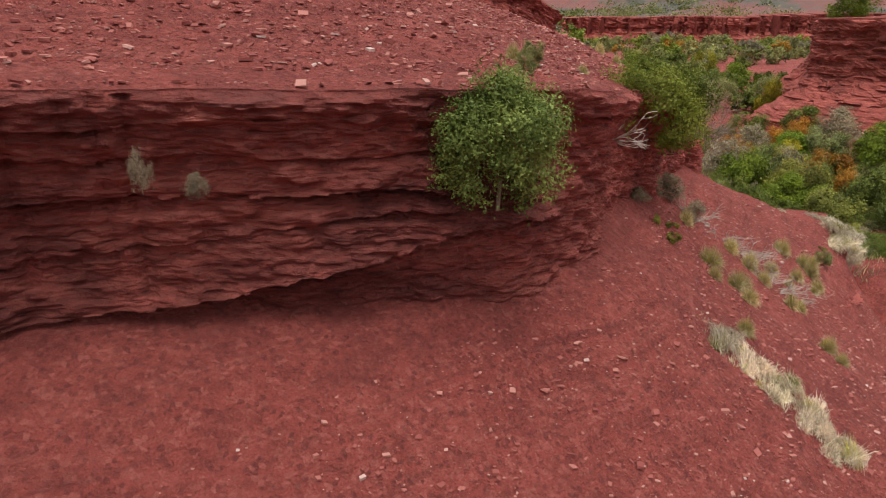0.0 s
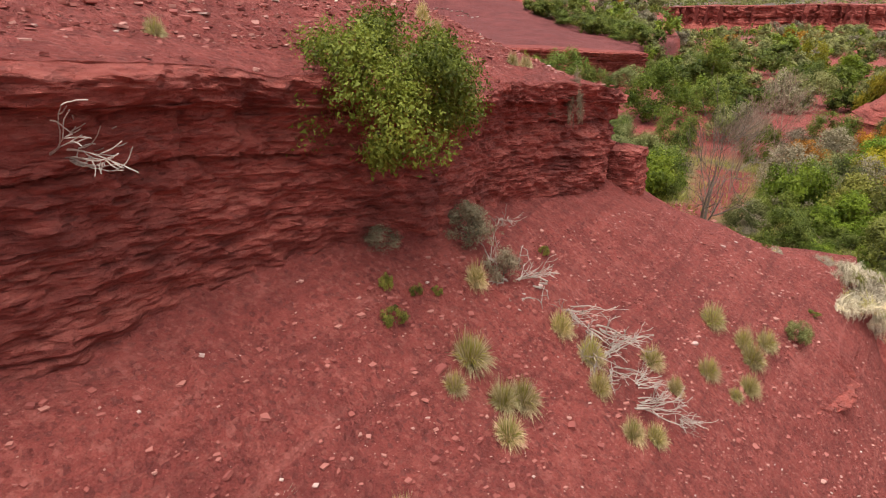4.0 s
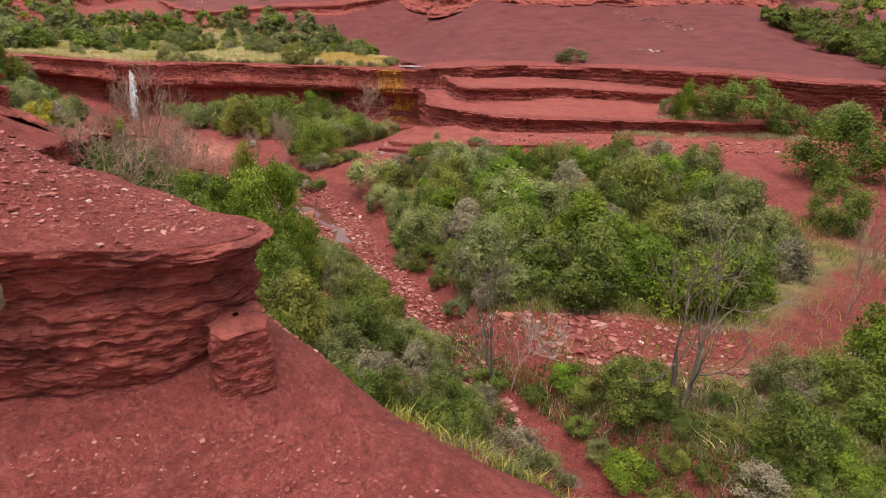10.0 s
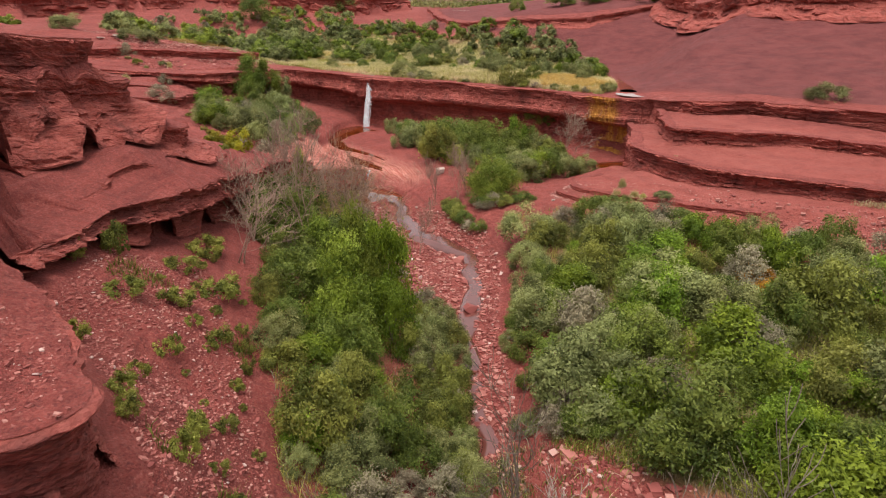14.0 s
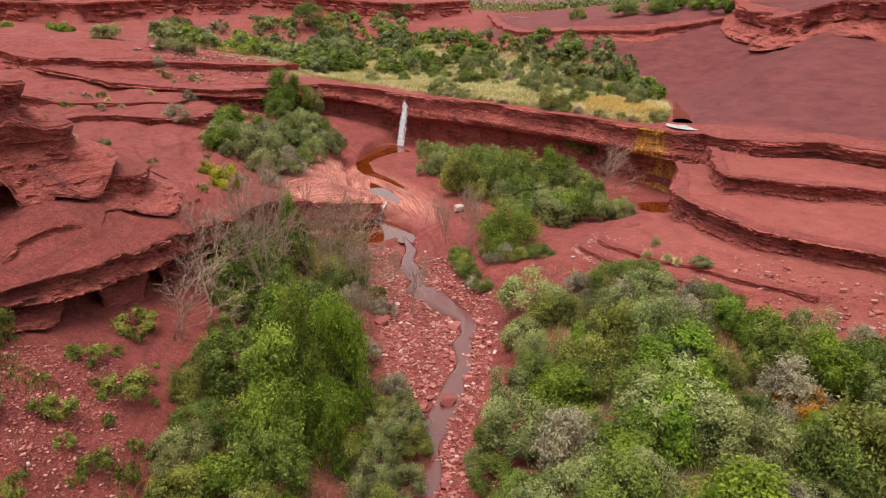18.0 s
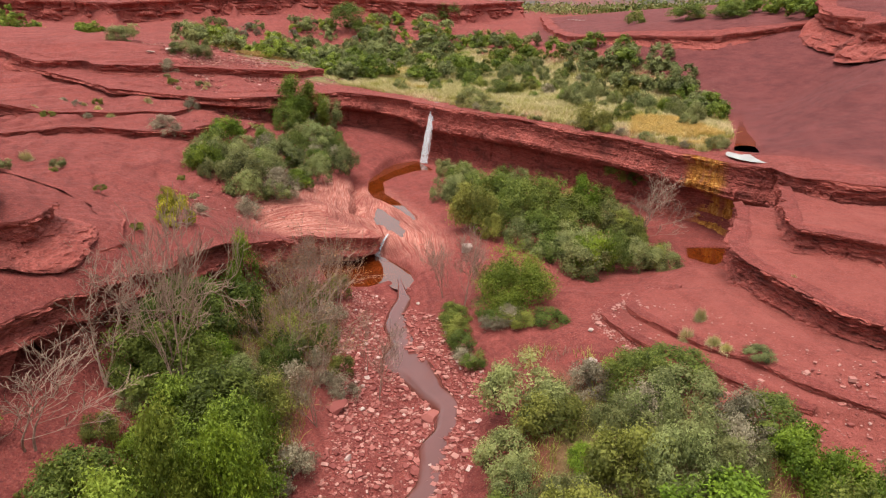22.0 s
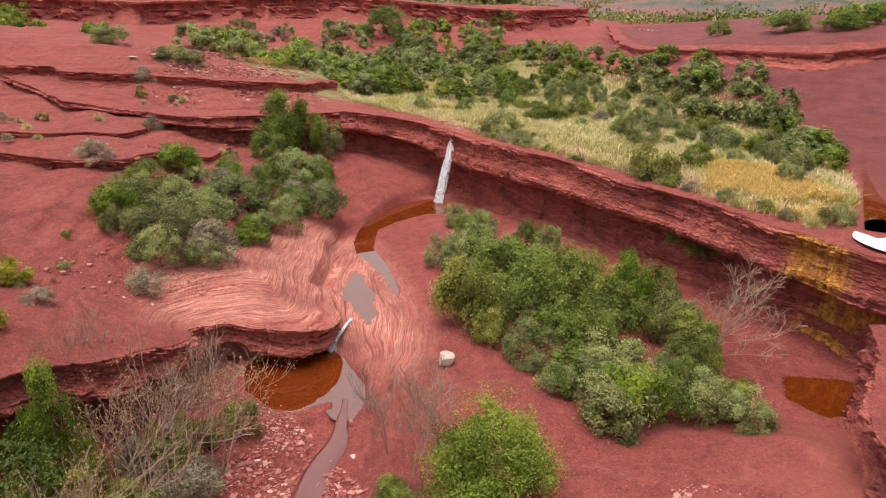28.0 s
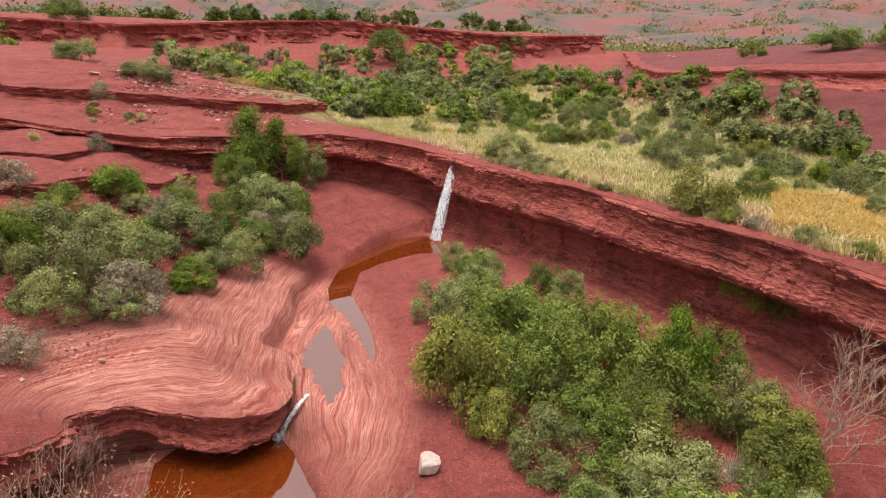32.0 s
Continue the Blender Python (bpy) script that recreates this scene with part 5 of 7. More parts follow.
def bush_proto(name, label, category, leaf, seed, width=2.5, height=2.2, leaves=5200, length=0.12, lobes=14, stem=True, airy=0.0, core=0.62):
    """A shrub with stems and a crown of many small leaves in uneven lobes."""
    rng = np.random.default_rng(seed)
    th = empty(name, label, category)
    q, c, tone = lobed_crown(rng, width, height, lobes, leaves, length, 0.0, airy, core)
    triangles("crown", q, LEAF[leaf], th, tone)
    fork = np.array([rng.normal(0, 0.03), rng.normal(0, 0.03), 0.16]) * height
    v, f = tube([(0, 0, -0.15), fork * 0.5, fork], [0.022 * width, 0.018 * width, 0.014 * width], 5)
    mesh_object("trunk", v, f, BARK, th)
    if stem:
        for p in c[:4]:
            v, f = tube([fork, (fork + p) * 0.5 + rng.normal(0, 0.03 * width, 3), p], [0.012 * width, 0.008 * width, 0.005], 4)
            mesh_object("limb", v, f, BARK, th)
    return th


def bare_tree_proto(name, label, seed, height=5.0, stems=2, depth=3, mat=None, leaf=None, lean=0.15, leaves=500, thick=0.010):
    rng = np.random.default_rng(seed)
    th = empty(name, label, "tree")
    trunk, limbs, tips = [], [], []
    for _ in range(stems):
        aim = np.array([rng.normal(0, lean), rng.normal(0, lean), 1.0])
        pts, radii, p, d = [], [], np.array([rng.normal(0, 0.1), rng.normal(0, 0.1), -0.2]), aim / np.linalg.norm(aim)
        for i in range(9):
            pts.append(p.copy())
            radii.append(thick * height * (1 - 0.1 * i))
            d = d + rng.normal(0, 0.10, 3)
            d /= np.linalg.norm(d)
            p = p + d * height * 0.085
        trunk.append(tube(pts, radii, 7))
        for k in (3, 4, 5, 6, 7, 8, 8):
            q = d * 0.8 + rng.normal(0, 0.55, 3)
            branches(rng, pts[k], q, height * rng.uniform(0.20, 0.36), radii[k] * 0.55, depth, 0.5, 0.25, (2, 4), 0.22, limbs, tips)
    v, f = join(trunk)
    mesh_object("trunk", v, f, mat or BARE, th)
    v, f = join(limbs)
    mesh_object("crown", v, f, mat or BARE, th)
    if leaf:
        t = np.array(tips)
        k = rng.integers(0, len(t), leaves)
        triangles("foliage", leaf_tris(rng, t[k] + rng.normal(0, 0.12, (leaves, 3)), rng.normal(size=(leaves, 3)) + [0, 0, 0.5], 0.09, 0.06), LEAF[leaf], th)
    return th


def leafy_tree_proto(name, label, seed, leaf, width=4.4, height=5.0, leaves=11000, lobes=22):
    """A broad, airy tree: several leaning stems and leaf sprays in many loose lobes down to the ground."""
    rng = np.random.default_rng(seed)
    th = empty(name, label, "tree")
    q, c, tone = lobed_crown(rng, width, height, lobes, leaves, 0.15, 0.0, 0.40, 0.84)
    fork = np.array([0.1, 0.0, height * 0.22])
    v, f = tube([(0, 0, -0.25), (0.05, 0.03, height * 0.1), fork], [0.13, 0.10, 0.08], 7)
    mesh_object("trunk", v, f, BARK, th)
    for p in c[::3]:
        bend = fork * 0.5 + p * 0.5 + rng.normal(0, 0.15, 3)
        v, f = tube([fork, bend, p], [0.05, 0.03, 0.010], 5)
        mesh_object("limb", v, f, BARK, th)
    triangles("crown", q, LEAF[leaf], th, tone)
    return th


def blades(rng, n, radius, height, width, spread=0.6, flow=(0, 0), stray=0.25):
    """Grass blades, each a bent strip of two quads."""
    a, r = rng.uniform(0, 2 * np.pi, n), radius * np.sqrt(rng.uniform(0, 1, n))
    base = np.stack([np.cos(a) * r, np.sin(a) * r, np.full(n, -0.03)], 1)
    out = np.stack([np.cos(a) * r / (radius + 1e-6) * spread + rng.normal(0, stray, n) + flow[0], np.sin(a) * r / (radius + 1e-6) * spread + rng.normal(0, stray, n) + flow[1], np.zeros(n)], 1)
    h = height * rng.uniform(0.55, 1.15, n)[:, None]
    mid = base + np.array([0, 0, 1.0]) * h * 0.55 + out * h * 0.3
    tip = base + np.array([0, 0, 1.0]) * h * 0.85 + out * h * 0.95
    side = np.cross(rng.normal(size=(n, 3)), [0, 0, 1.0])
    side /= np.linalg.norm(side, axis=1)[:, None] + 1e-9
    w = (width * rng.uniform(0.6, 1.3, n))[:, None]
    v = np.stack([base - side * w, base + side * w, mid + side * w * 0.8, mid - side * w * 0.8, tip + side * w * 0.15, tip - side * w * 0.15], 1)
    i = np.arange(n)[:, None] * 6
    f = np.concatenate([i + np.array([[0, 1, 2, 3]]), i + np.array([[3, 2, 4, 5]])])
    return v.reshape(-1, 3), f


def cushion(rng, n, radius, length, width, low=0.25, droop=0.35):
    """Fine blades that spring from one foot in all directions and arch over."""
    a, e = rng.uniform(0, 2 * np.pi, n), np.arcsin(rng.uniform(low, 1, n))
    d = np.stack([np.cos(a) * np.cos(e), np.sin(a) * np.cos(e), np.sin(e)], 1)
    r = radius * np.sqrt(rng.uniform(0, 1, n))
    b = a + rng.normal(0, 0.6, n)
    base = np.stack([np.cos(b) * r, np.sin(b) * r, np.full(n, -0.03)], 1)
    l = (length * rng.uniform(0.55, 1.1, n))[:, None]
    side = np.cross(d, rng.normal(size=(n, 3)))
    side /= np.linalg.norm(side, axis=1)[:, None] + 1e-9
    w = (width * rng.uniform(0.6, 1.3, n))[:, None]
    mid = base + d * l * 0.55
    tip = base + d * l - np.array([0, 0, 1.0]) * l * droop * np.cos(e)[:, None]
    v = np.stack([base - side * w, base + side * w, mid + side * w * 0.8, mid - side * w * 0.8, tip + side * w * 0.15, tip - side * w * 0.15], 1)
    i = np.arange(n)[:, None] * 6
    return v.reshape(-1, 3), np.concatenate([i + np.array([[0, 1, 2, 3]]), i + np.array([[3, 2, 4, 5]])])


def tuft_proto(name, label, seed, n=1500, length=0.34, width=0.0045):
    rng = np.random.default_rng(seed)
    th = empty(name, label, "grass tuft")
    v, f = cushion(rng, int(n * 0.33), 0.06, length * 0.9, width * 1.2, 0.5)
    mesh_object("green_grass", v, f, LEAF["tuft"], th)
    v, f = cushion(rng, int(n * 0.67), 0.09, length, width, 0.15, 0.3)
    mesh_object("dry_grass", v, f, LEAF["hay"], th)
    return th


def mat_proto(name, label, seed, clumps=44, n=120, radius=0.5, height=0.24):
    """Bleached tussocks leaning every way, run together into a ragged mat."""
    rng = np.random.default_rng(seed)
    th = empty(name, label, "dry grass")
    for part_name, leaf, share in (("straw", "straw", 0.94), ("green_grass", "tuft", 0.06)):
        vs, fs, tones, k = [], [], [], 0
        for _ in range(max(3, int(clumps * share))):
            a, r = rng.uniform(0, 2 * np.pi), radius * np.sqrt(rng.uniform(0, 1))
            m = int(n * rng.uniform(0.6, 1.4))
            v, f = cushion(rng, m, 0.05, height * rng.uniform(0.55, 1.15), 0.0055, -0.15, 0.7)
            v = v + np.array([np.cos(a) * r, np.sin(a) * r, 0]) + np.clip(v[:, 2:3], 0, 1) * np.append(rng.normal(0, 0.8, 2), 0)
            vs.append(v)
            fs.append(f + k)
            k += len(v)
            tones.append(np.repeat(np.clip(rng.uniform(0.1, 0.9) + rng.normal(0, 0.22, m), 0.02, 1), 6))
        mesh_object(part_name, np.concatenate(vs), np.concatenate(fs), LEAF[leaf], th, False, {"tone": np.concatenate(tones)})
    return th


def dead_proto(name, label, seed, length=1.2, stems=7, mat=None):
    """A bundle of bleached branches lying about."""
    rng = np.random.default_rng(seed)
    th = empty(name, label, "dead branch")
    for _ in range(stems):
        out = []
        a = rng.uniform(-0.9, 0.9)
        branches(rng, (rng.normal(0, 0.1) * length, rng.normal(0, 0.1) * length, 0.04), (np.cos(a), np.sin(a), 0.05), length * rng.uniform(0.5, 0.9), 0.026 * length ** 0.5, 2, 0.5, -0.02, (2, 3), 0.3, out)
        v, f = join(out)
        v[:, 2] = np.abs(v[:, 2]) * 0.8
        mesh_object("branch", v, f, mat or DEAD, th)
    return th


PROTO = {
    "juniper": [bush_proto("juniper", "dense green juniper hanging from the cliff rim", "juniper", "juniper", 301, 1.6, 1.7, 30000, 0.042, 44, False, 0.30, 0.80)],
    "lentisk": [bush_proto("shrub", "rounded green shrub leaning over the cliff edge", "shrub", "leafy", 302, 2.4, 1.6, 36000, 0.042, 50, False, 0.25, 0.80)],
    "grey": [bush_proto("shrub", "rounded grey-green shrub on the red ground", "shrub", "grey", 310 + i, 2.6, 2.1, 9000, 0.076, 26, False, 0.15, 0.78) for i in range(4)],
    "green": [bush_proto("bush", "dense dark green bush in the thicket", "bush", "green", 320 + i, 2.6, 2.3, 9000, 0.080, 26, False, 0.15, 0.78) for i in range(4)],
    "bright": [bush_proto("bush", "bright fresh-green bush among duller ones", "bush", "bright", 330 + i, 2.4, 2.2, 7500, 0.090, 17, False, 0.2) for i in range(2)],
    "olive": [bush_proto("broom", "olive-green broom with yellowish tips", "shrub", "olive", 340 + i, 2.6, 2.3, 8000, 0.085, 17, False, 0.1) for i in range(2)],
    "dry": [bush_proto("dry_shrub", "half-bare grey-brown shrub with dry twigs", "shrub", "dry", 350 + i, 2.2, 1.8, 5000, 0.070, 20, True, 0.5) for i in range(2)],
    "yellow": [bush_proto("broom", "yellow-green broom shrub on red clay", "shrub", "yellow", 360, 1.8, 1.4, 5200, 0.075, 14, False)],
    "orange": [bush_proto("bush", "orange autumn bush in the valley", "bush", "orange", 365, 2.4, 2.0, 6000, 0.09, 14, False)],
    "herb": [bush_proto("herb", "small green herb on the bare slope", "herb", "olive", 370 + i, 0.6, 0.35, 2600, 0.028, 12, False, 0.5) for i in range(2)],
    "feather": [bush_proto("tamarisk", "feathery light green tamarisk on the gravel", "shrub", "leafy", 380, 3.6, 3.0, 22000, 0.075, 34, False, 0.7, 0.75)],
    "tree": [leafy_tree_proto("tree", "leafy green tree on the stream bank", 385 + i, "leafy") for i in range(2)],
    "lime": [leafy_tree_proto("tree", "bright green tree on the stream bank", 388, "bright")],
    "bare": [bare_tree_proto("bare_tree", "slender leafless tree beside the stream", 390 + i, 5.0, 2) for i in range(3)],
    "rusty": [bare_tree_proto("bare_tree", "nearly leafless tree with a few brown leaves", 395 + i, 5.0, 3, 2, None, "rust", 0.24, 900) for i in range(2)],
    "dead_tree": [bare_tree_proto("dead_tree", "bleached dead tree with bare branches", 398, 4.5, 1, 3, DEAD, None, 0.08)],
    "forked": [bare_tree_proto("bare_tree", "dark forked leafless tree on the stream bank", 391 + 2 * i, 5.0, 2, 2, BARK, None, 0.26, 500, 0.021) for i in range(2)],
    "tuft": [tuft_proto("grass_tuft", "yellow-green grass tuft on the red talus", 400 + i) for i in range(3)],
    "straw": [mat_proto("dry_grass", "pale bleached mat of dry grass", 410 + i) for i in range(2)],
    "dead": [dead_proto("dead_branches", "tangle of bleached dead branches", 420 + i) for i in range(3)],
}


def extent(p):
    """Width and height of a plant as it was made."""
    co = []
    for c in p.children:
        a = np.zeros(len(c.data.vertices) * 3, np.float32)
        c.data.vertices.foreach_get("co", a)
        co.append(a.reshape(-1, 3))
    a = np.concatenate(co)
    return [float(max(0.1, np.ptp(a[:, 0]), np.ptp(a[:, 1]))), float(a[:, 2].max())]


for protos in PROTO.values():
    for p in protos:
        p["unit"] = extent(p)
USED = set()
TURN_RNG = np.random.default_rng(77)


def plant(kind, x, y, width, height, z=None, group="", tilt=(0, 0)):
    """Sets a plant of that kind at (x, y), scaled to its width and height; the first of each prototype is moved there itself."""
    protos = PROTO[kind]
    p = protos[int(TURN_RNG.integers(len(protos)))]
    uw, uh = p["unit"]
    s = Matrix.Diagonal((width / uw, width / uw, height / uh, 1))
    m = pose(x, y, height_at(x, y) - 0.02 - (0.08 * height if width > 1 and kind not in ("bare", "rusty", "dead_tree", "straw", "dead", "tuft") else 0) if z is None else z, tilt[0], tilt[1], float(TURN_RNG.uniform(0, 360))) @ s
    if p.name not in USED:
        USED.add(p.name)
        p.matrix_basis = m
        ob = p
    else:
        sc = p.scale.copy()
        p.scale = (1, 1, 1)
        ob = copy_thing(p, m)
        p.scale = sc
    if group:
        ob["group"] = group
    return ob


CLEARING = np.array([(3.4, 29.9), (6.4, 31.2), (8.2, 32.6), (11.6, 34.0), (12.2, 38.5), (13.6, 42.6), (16.2, 41.0), (15, 36.6), (13.8, 33), (13.2, 31.2), (10, 29.6), (6.5, 28.6)], float)


# ---- plants: the near ridge and its talus ----
plant("juniper", 0.62, 7.05, 1.8, 1.62, 10.12)
plant("lentisk", 3.8, 12.2, 2.7, 1.75, 9.9)
for x, y, w, h in [(1.1, 8.6, 0.45, 0.35), (1.0, 8.1, 0.3, 0.34), (10.3, 16.5, 0.6, 0.5), (4.0, 12.8, 0.32, 0.22)]:
    plant("grey", x, y, w, h)
for x, y, w, h in [(4.7, 13.2, 0.85, 0.6), (5.2, 12.95, 0.6, 0.5), (3.8, 12.2, 0.6, 0.35)]:
    plant("dry", x, y, w, h)
for x, y, w, h in [(4.2, 11.2, 0.34, 0.22), (4.3, 11.8, 0.21, 0.15), (4.5, 12.0, 0.18, 0.12), (5.7, 14.3, 0.21, 0.17), (4.0, 11.6, 0.21, 0.23), (11.0, 17.8, 0.3, 0.15), (10.6, 20.0, 0.25, 0.15)]:
    plant("herb", x, y, w, h)
for x, y, w, h in [(6.0, 12.8, 0.40, 0.45), (5.0, 11.4, 0.57, 0.49), (6.4, 12.7, 0.45, 0.51), (7.3, 13.5, 0.42, 0.42), (8.5, 15.4, 0.52, 0.52), (9.1, 15.0, 0.50, 0.55), (9.0, 15.25, 0.4, 0.5), (9.5, 15.7, 0.46, 0.46),
                   (8.2, 14.0, 0.42, 0.42), (8.9, 14.3, 0.40, 0.41), (4.9, 10.9, 0.34, 0.32), (6.5, 12.2, 0.36, 0.40), (8.6, 13.9, 0.3, 0.25), (5.6, 11.3, 0.5, 0.45), (5.4, 11.1, 0.42, 0.42), (5.5, 10.7, 0.4, 0.4)]:
    plant("tuft", x, y, w * 1.25, h * 0.95, group="grass tufts on the talus")
for x, y, w, h in [(4.75, 9.2, 0.35, 0.4), (6.9, 11.8, 0.35, 0.4), (7.2, 12.0, 0.34, 0.35), (6.9, 10.4, 0.4, 0.4), (7.0, 10.1, 0.3, 0.3), (5.1, 16.1, 0.28, 0.2), (5.0, 15.7, 0.23, 0.15), (6.2, 17.5, 0.3, 0.25), (7.6, 13.2, 0.3, 0.35), (4.9, 12.55, 0.35, 0.45)]:
    plant("tuft", x, y, w * 1.25, h * 0.95, group="grass tufts on the talus")
for x, y, w, h in [(3.9, 8.5, 1.0, 0.4), (4.2, 8.2, 1.05, 0.42), (4.5, 7.9, 1.1, 0.45), (4.8, 7.5, 1.0, 0.45), (5.0, 7.1, 0.9, 0.4), (12.1, 19.2, 1.6, 0.40), (12.5, 19.7, 1.9, 0.45), (12.7, 20.5, 1.7, 0.42), (13.2, 20.4, 1.5, 0.40), (12.9, 19.9, 1.5, 0.5), (12.2, 20.0, 1.4, 0.42), (11.9, 20.2, 0.6, 0.3), (10.8, 20.1, 0.5, 0.25)]:
    plant("straw", x, y, w, h * 0.62)
for x, y, w, h in [(5.0, 14.5, 0.95, 0.35), (5.2, 12.9, 0.9, 0.5), (5.7, 13.5, 1.4, 0.5), (6.1, 13.4, 1.2, 0.4), (6.4, 13.3, 1.3, 0.42), (6.7, 12.8, 1.1, 0.45), (7.0, 12.8, 0.9, 0.3), (6.4, 12.4, 0.8, 0.4), (5.4, 13.2, 1.0, 0.4), (7.6, 12.7, 0.5, 0.2), (5.5, 13.0, 1.1, 0.5), (5.0, 13.1, 0.9, 0.5), (6.6, 13.0, 1.2, 0.4), (6.0, 13.0, 1.2, 0.45), (7.0, 12.4, 1.0, 0.4)]:
    plant("dead", x, y, w, h)
plant("dead", 2.2, 9.05, 1.2, 0.6, 10.45, tilt=(10, 10))
for x, y, z, w, h in [(-2.6, 5.5, 10.6, 0.35, 0.4), (-2.2, 5.7, 10.5, 0.4, 0.25), (6.05, 16.6, 9.6, 0.35, 1.0), (5.6, 16.2, 9.75, 0.3, 0.2)]:
    plant("dry", x, y, w * (0.7 if x < 0 else 1.0), h, z)

for x, y, w, h in [(5.0, 16.0, 0.30, 0.28), (5.2, 16.3, 0.34, 0.30), (3.9, 15.2, 0.3, 0.3), (3.6, 15.6, 0.34, 0.4), (0.9, 8.7, 0.3, 0.3), (2.2, 10.6, 0.3, 0.25)]:
    plant("tuft", x, y, w, h, group="tufts along the cliff rim")

# ---- plants: the right bank thicket ----
for k, x, y, w, h in [("grey", -8.2, 39.3, 3.4, 2.3), ("bright", -5.1, 39.6, 1.3, 1.0), ("grey", -1.4, 34.7, 3.0, 2.2), ("grey", 3.6, 32.2, 3.8, 2.9), ("green", 6.3, 33.0, 4.2, 3.2), ("grey", 0.8, 38.9, 4.0, 2.4),
                      ("bright", -1.6, 41.2, 3.5, 2.2), ("dry", -6.0, 42.3, 2.2, 1.7), ("green", 0.4, 43.4, 2.8, 2.6), ("bright", 1.4, 44.2, 2.4, 2.5), ("green", 2.5, 46.2, 2.4, 2.8), ("dry", 3.8, 48.2, 2.6, 1.9)]:
    plant(k, x, y, w, h, group="thicket on the right bank")
for k, x, y, w, h in [("olive", 4.9, 41.2, 3.8, 3.4), ("grey", 5.2, 44.2, 2.8, 2.2), ("bright", 5.0, 37.3, 3.8, 2.7), ("bright", 9.5, 34.4, 3.8, 2.6), ("green", 10.6, 36.0, 3.0, 2.8), ("grey", 8.5, 40.0, 3.6, 2.5),
                      ("olive", 7.5, 38.4, 2.9, 2.2), ("green", 1.2, 37.2, 2.7, 1.8), ("green", 6.3, 46.7, 2.6, 2.6), ("dry", -3.7, 43.3, 2.0, 1.6), ("green", -7.6, 44.4, 2.9, 1.3), ("green", -4.2, 45.0, 2.8, 1.3)]:
    plant(k, x, y, w, h, group="thicket on the right bank")
for k, x, y, w, h in [("grey", -6.2, 37.7, 2.3, 1.7), ("orange", 1.8, 42.6, 1.6, 1.1), ("grey", -3.2, 35.6, 2.2, 1.7), ("green", 3.0, 35.0, 3.0, 2.4), ("grey", 3.4, 39.4, 3.0, 2.3), ("green", 8.4, 43.0, 2.8, 2.4),
                      ("grey", 10.6, 41.6, 2.6, 2.0), ("green", 12.6, 45.0, 3.0, 2.6), ("grey", 15.6, 47.0, 3.0, 2.4), ("olive", -2.2, 37.8, 2.2, 1.6), ("dry", 2.4, 41.0, 1.8, 1.5), ("grey", -4.6, 41.6, 2.0, 1.5)]:
    plant(k, x, y, w, h, group="thicket on the right bank")
for k, x, y, w, h in [("bright", 15.4, 32.8, 3.2, 3.0), ("olive", 17.4, 31.0, 3.4, 2.8), ("bright", 16.2, 29.8, 2.6, 2.2), ("orange", 20.0, 33.0, 3.0, 2.4), ("green", 19.6, 28.6, 3.6, 2.8), ("yellow", 20.6, 38.0, 2.6, 2.2),
                      ("orange", 18.4, 40.6, 2.6, 2.2), ("orange", 22.2, 41.6, 2.8, 2.4), ("dry", 16.6, 37.8, 3.2, 2.6), ("green", 22.8, 30.0, 3.6, 3.0), ("bright", 24.4, 36.0, 3.4, 2.8), ("yellow", 25.6, 52.0, 2.6, 3.6)]:
    plant(k, x, y, w, h, group="valley shrubs downstream")
for k, x, y, w, h in [("tree", 12.0, 50.5, 5.0, 4.4), ("green", 15.6, 52.4, 4.2, 3.2), ("tree", 18.0, 63.0, 5.5, 5.0), ("grey", 24.0, 58.0, 4.0, 3.0), ("green", 26.0, 66.0, 4.6, 3.4), ("grey", 30.0, 62.0, 4.0, 3.0),
                      ("bright", 32.0, 74.0, 4.0, 3.2), ("yellow", 30.0, 78.0, 3.6, 4.6), ("green", 20.0, 76.0, 4.6, 3.4), ("grey", 13.0, 78.0, 4.0, 2.6), ("bright", 34.0, 58.0, 3.6, 3.0), ("dry", 21.0, 54.0, 4.0, 3.4)]:
    plant(k, x, y, w, h, group="valley shrubs downstream")
# scrub below the path and round the terraces
for k, x, y, w, h in [("green", 6.0, 57.9, 4.4, 3.2), ("green", 8.2, 58.6, 3.6, 2.6), ("bright", 2.6, 56.2, 1.6, 2.8), ("green", 4.0, 57.4, 3.0, 2.4), ("grey", 10.8, 60.6, 4.4, 2.6), ("grey", -8.0, 62.4, 3.2, 1.3),
                      ("grey", 1.6, 56.6, 1.8, 1.4), ("green", 12.6, 68.0, 4.0, 2.4), ("green", 6.5, 80.0, 5.0, 2.2), ("green", 9.5, 78.0, 5.0, 2.2), ("green", 12.0, 75.0, 5.0, 2.2), ("green", 4.0, 84.0, 5.0, 2.2)]:
    plant(k, x, y, w, h, group="scrub below the bare hill")
for x, y, w, h in [(5.75, 28.3, 4.0, 5.4), (10.9, 28.4, 5.2, 6.4)]:
    plant("forked", x, y, w, h)
for k, x, y, w, h in [("dead_tree", 6.6, 28.0, 2.4, 3.0), ("bare", 13.8, 36.6, 3.0, 4.2), ("bare", 17.6, 43.0, 3.6, 5.0), ("bare", 14.8, 39.8, 3.2, 4.6)]:
    plant(k, x, y, w, h)

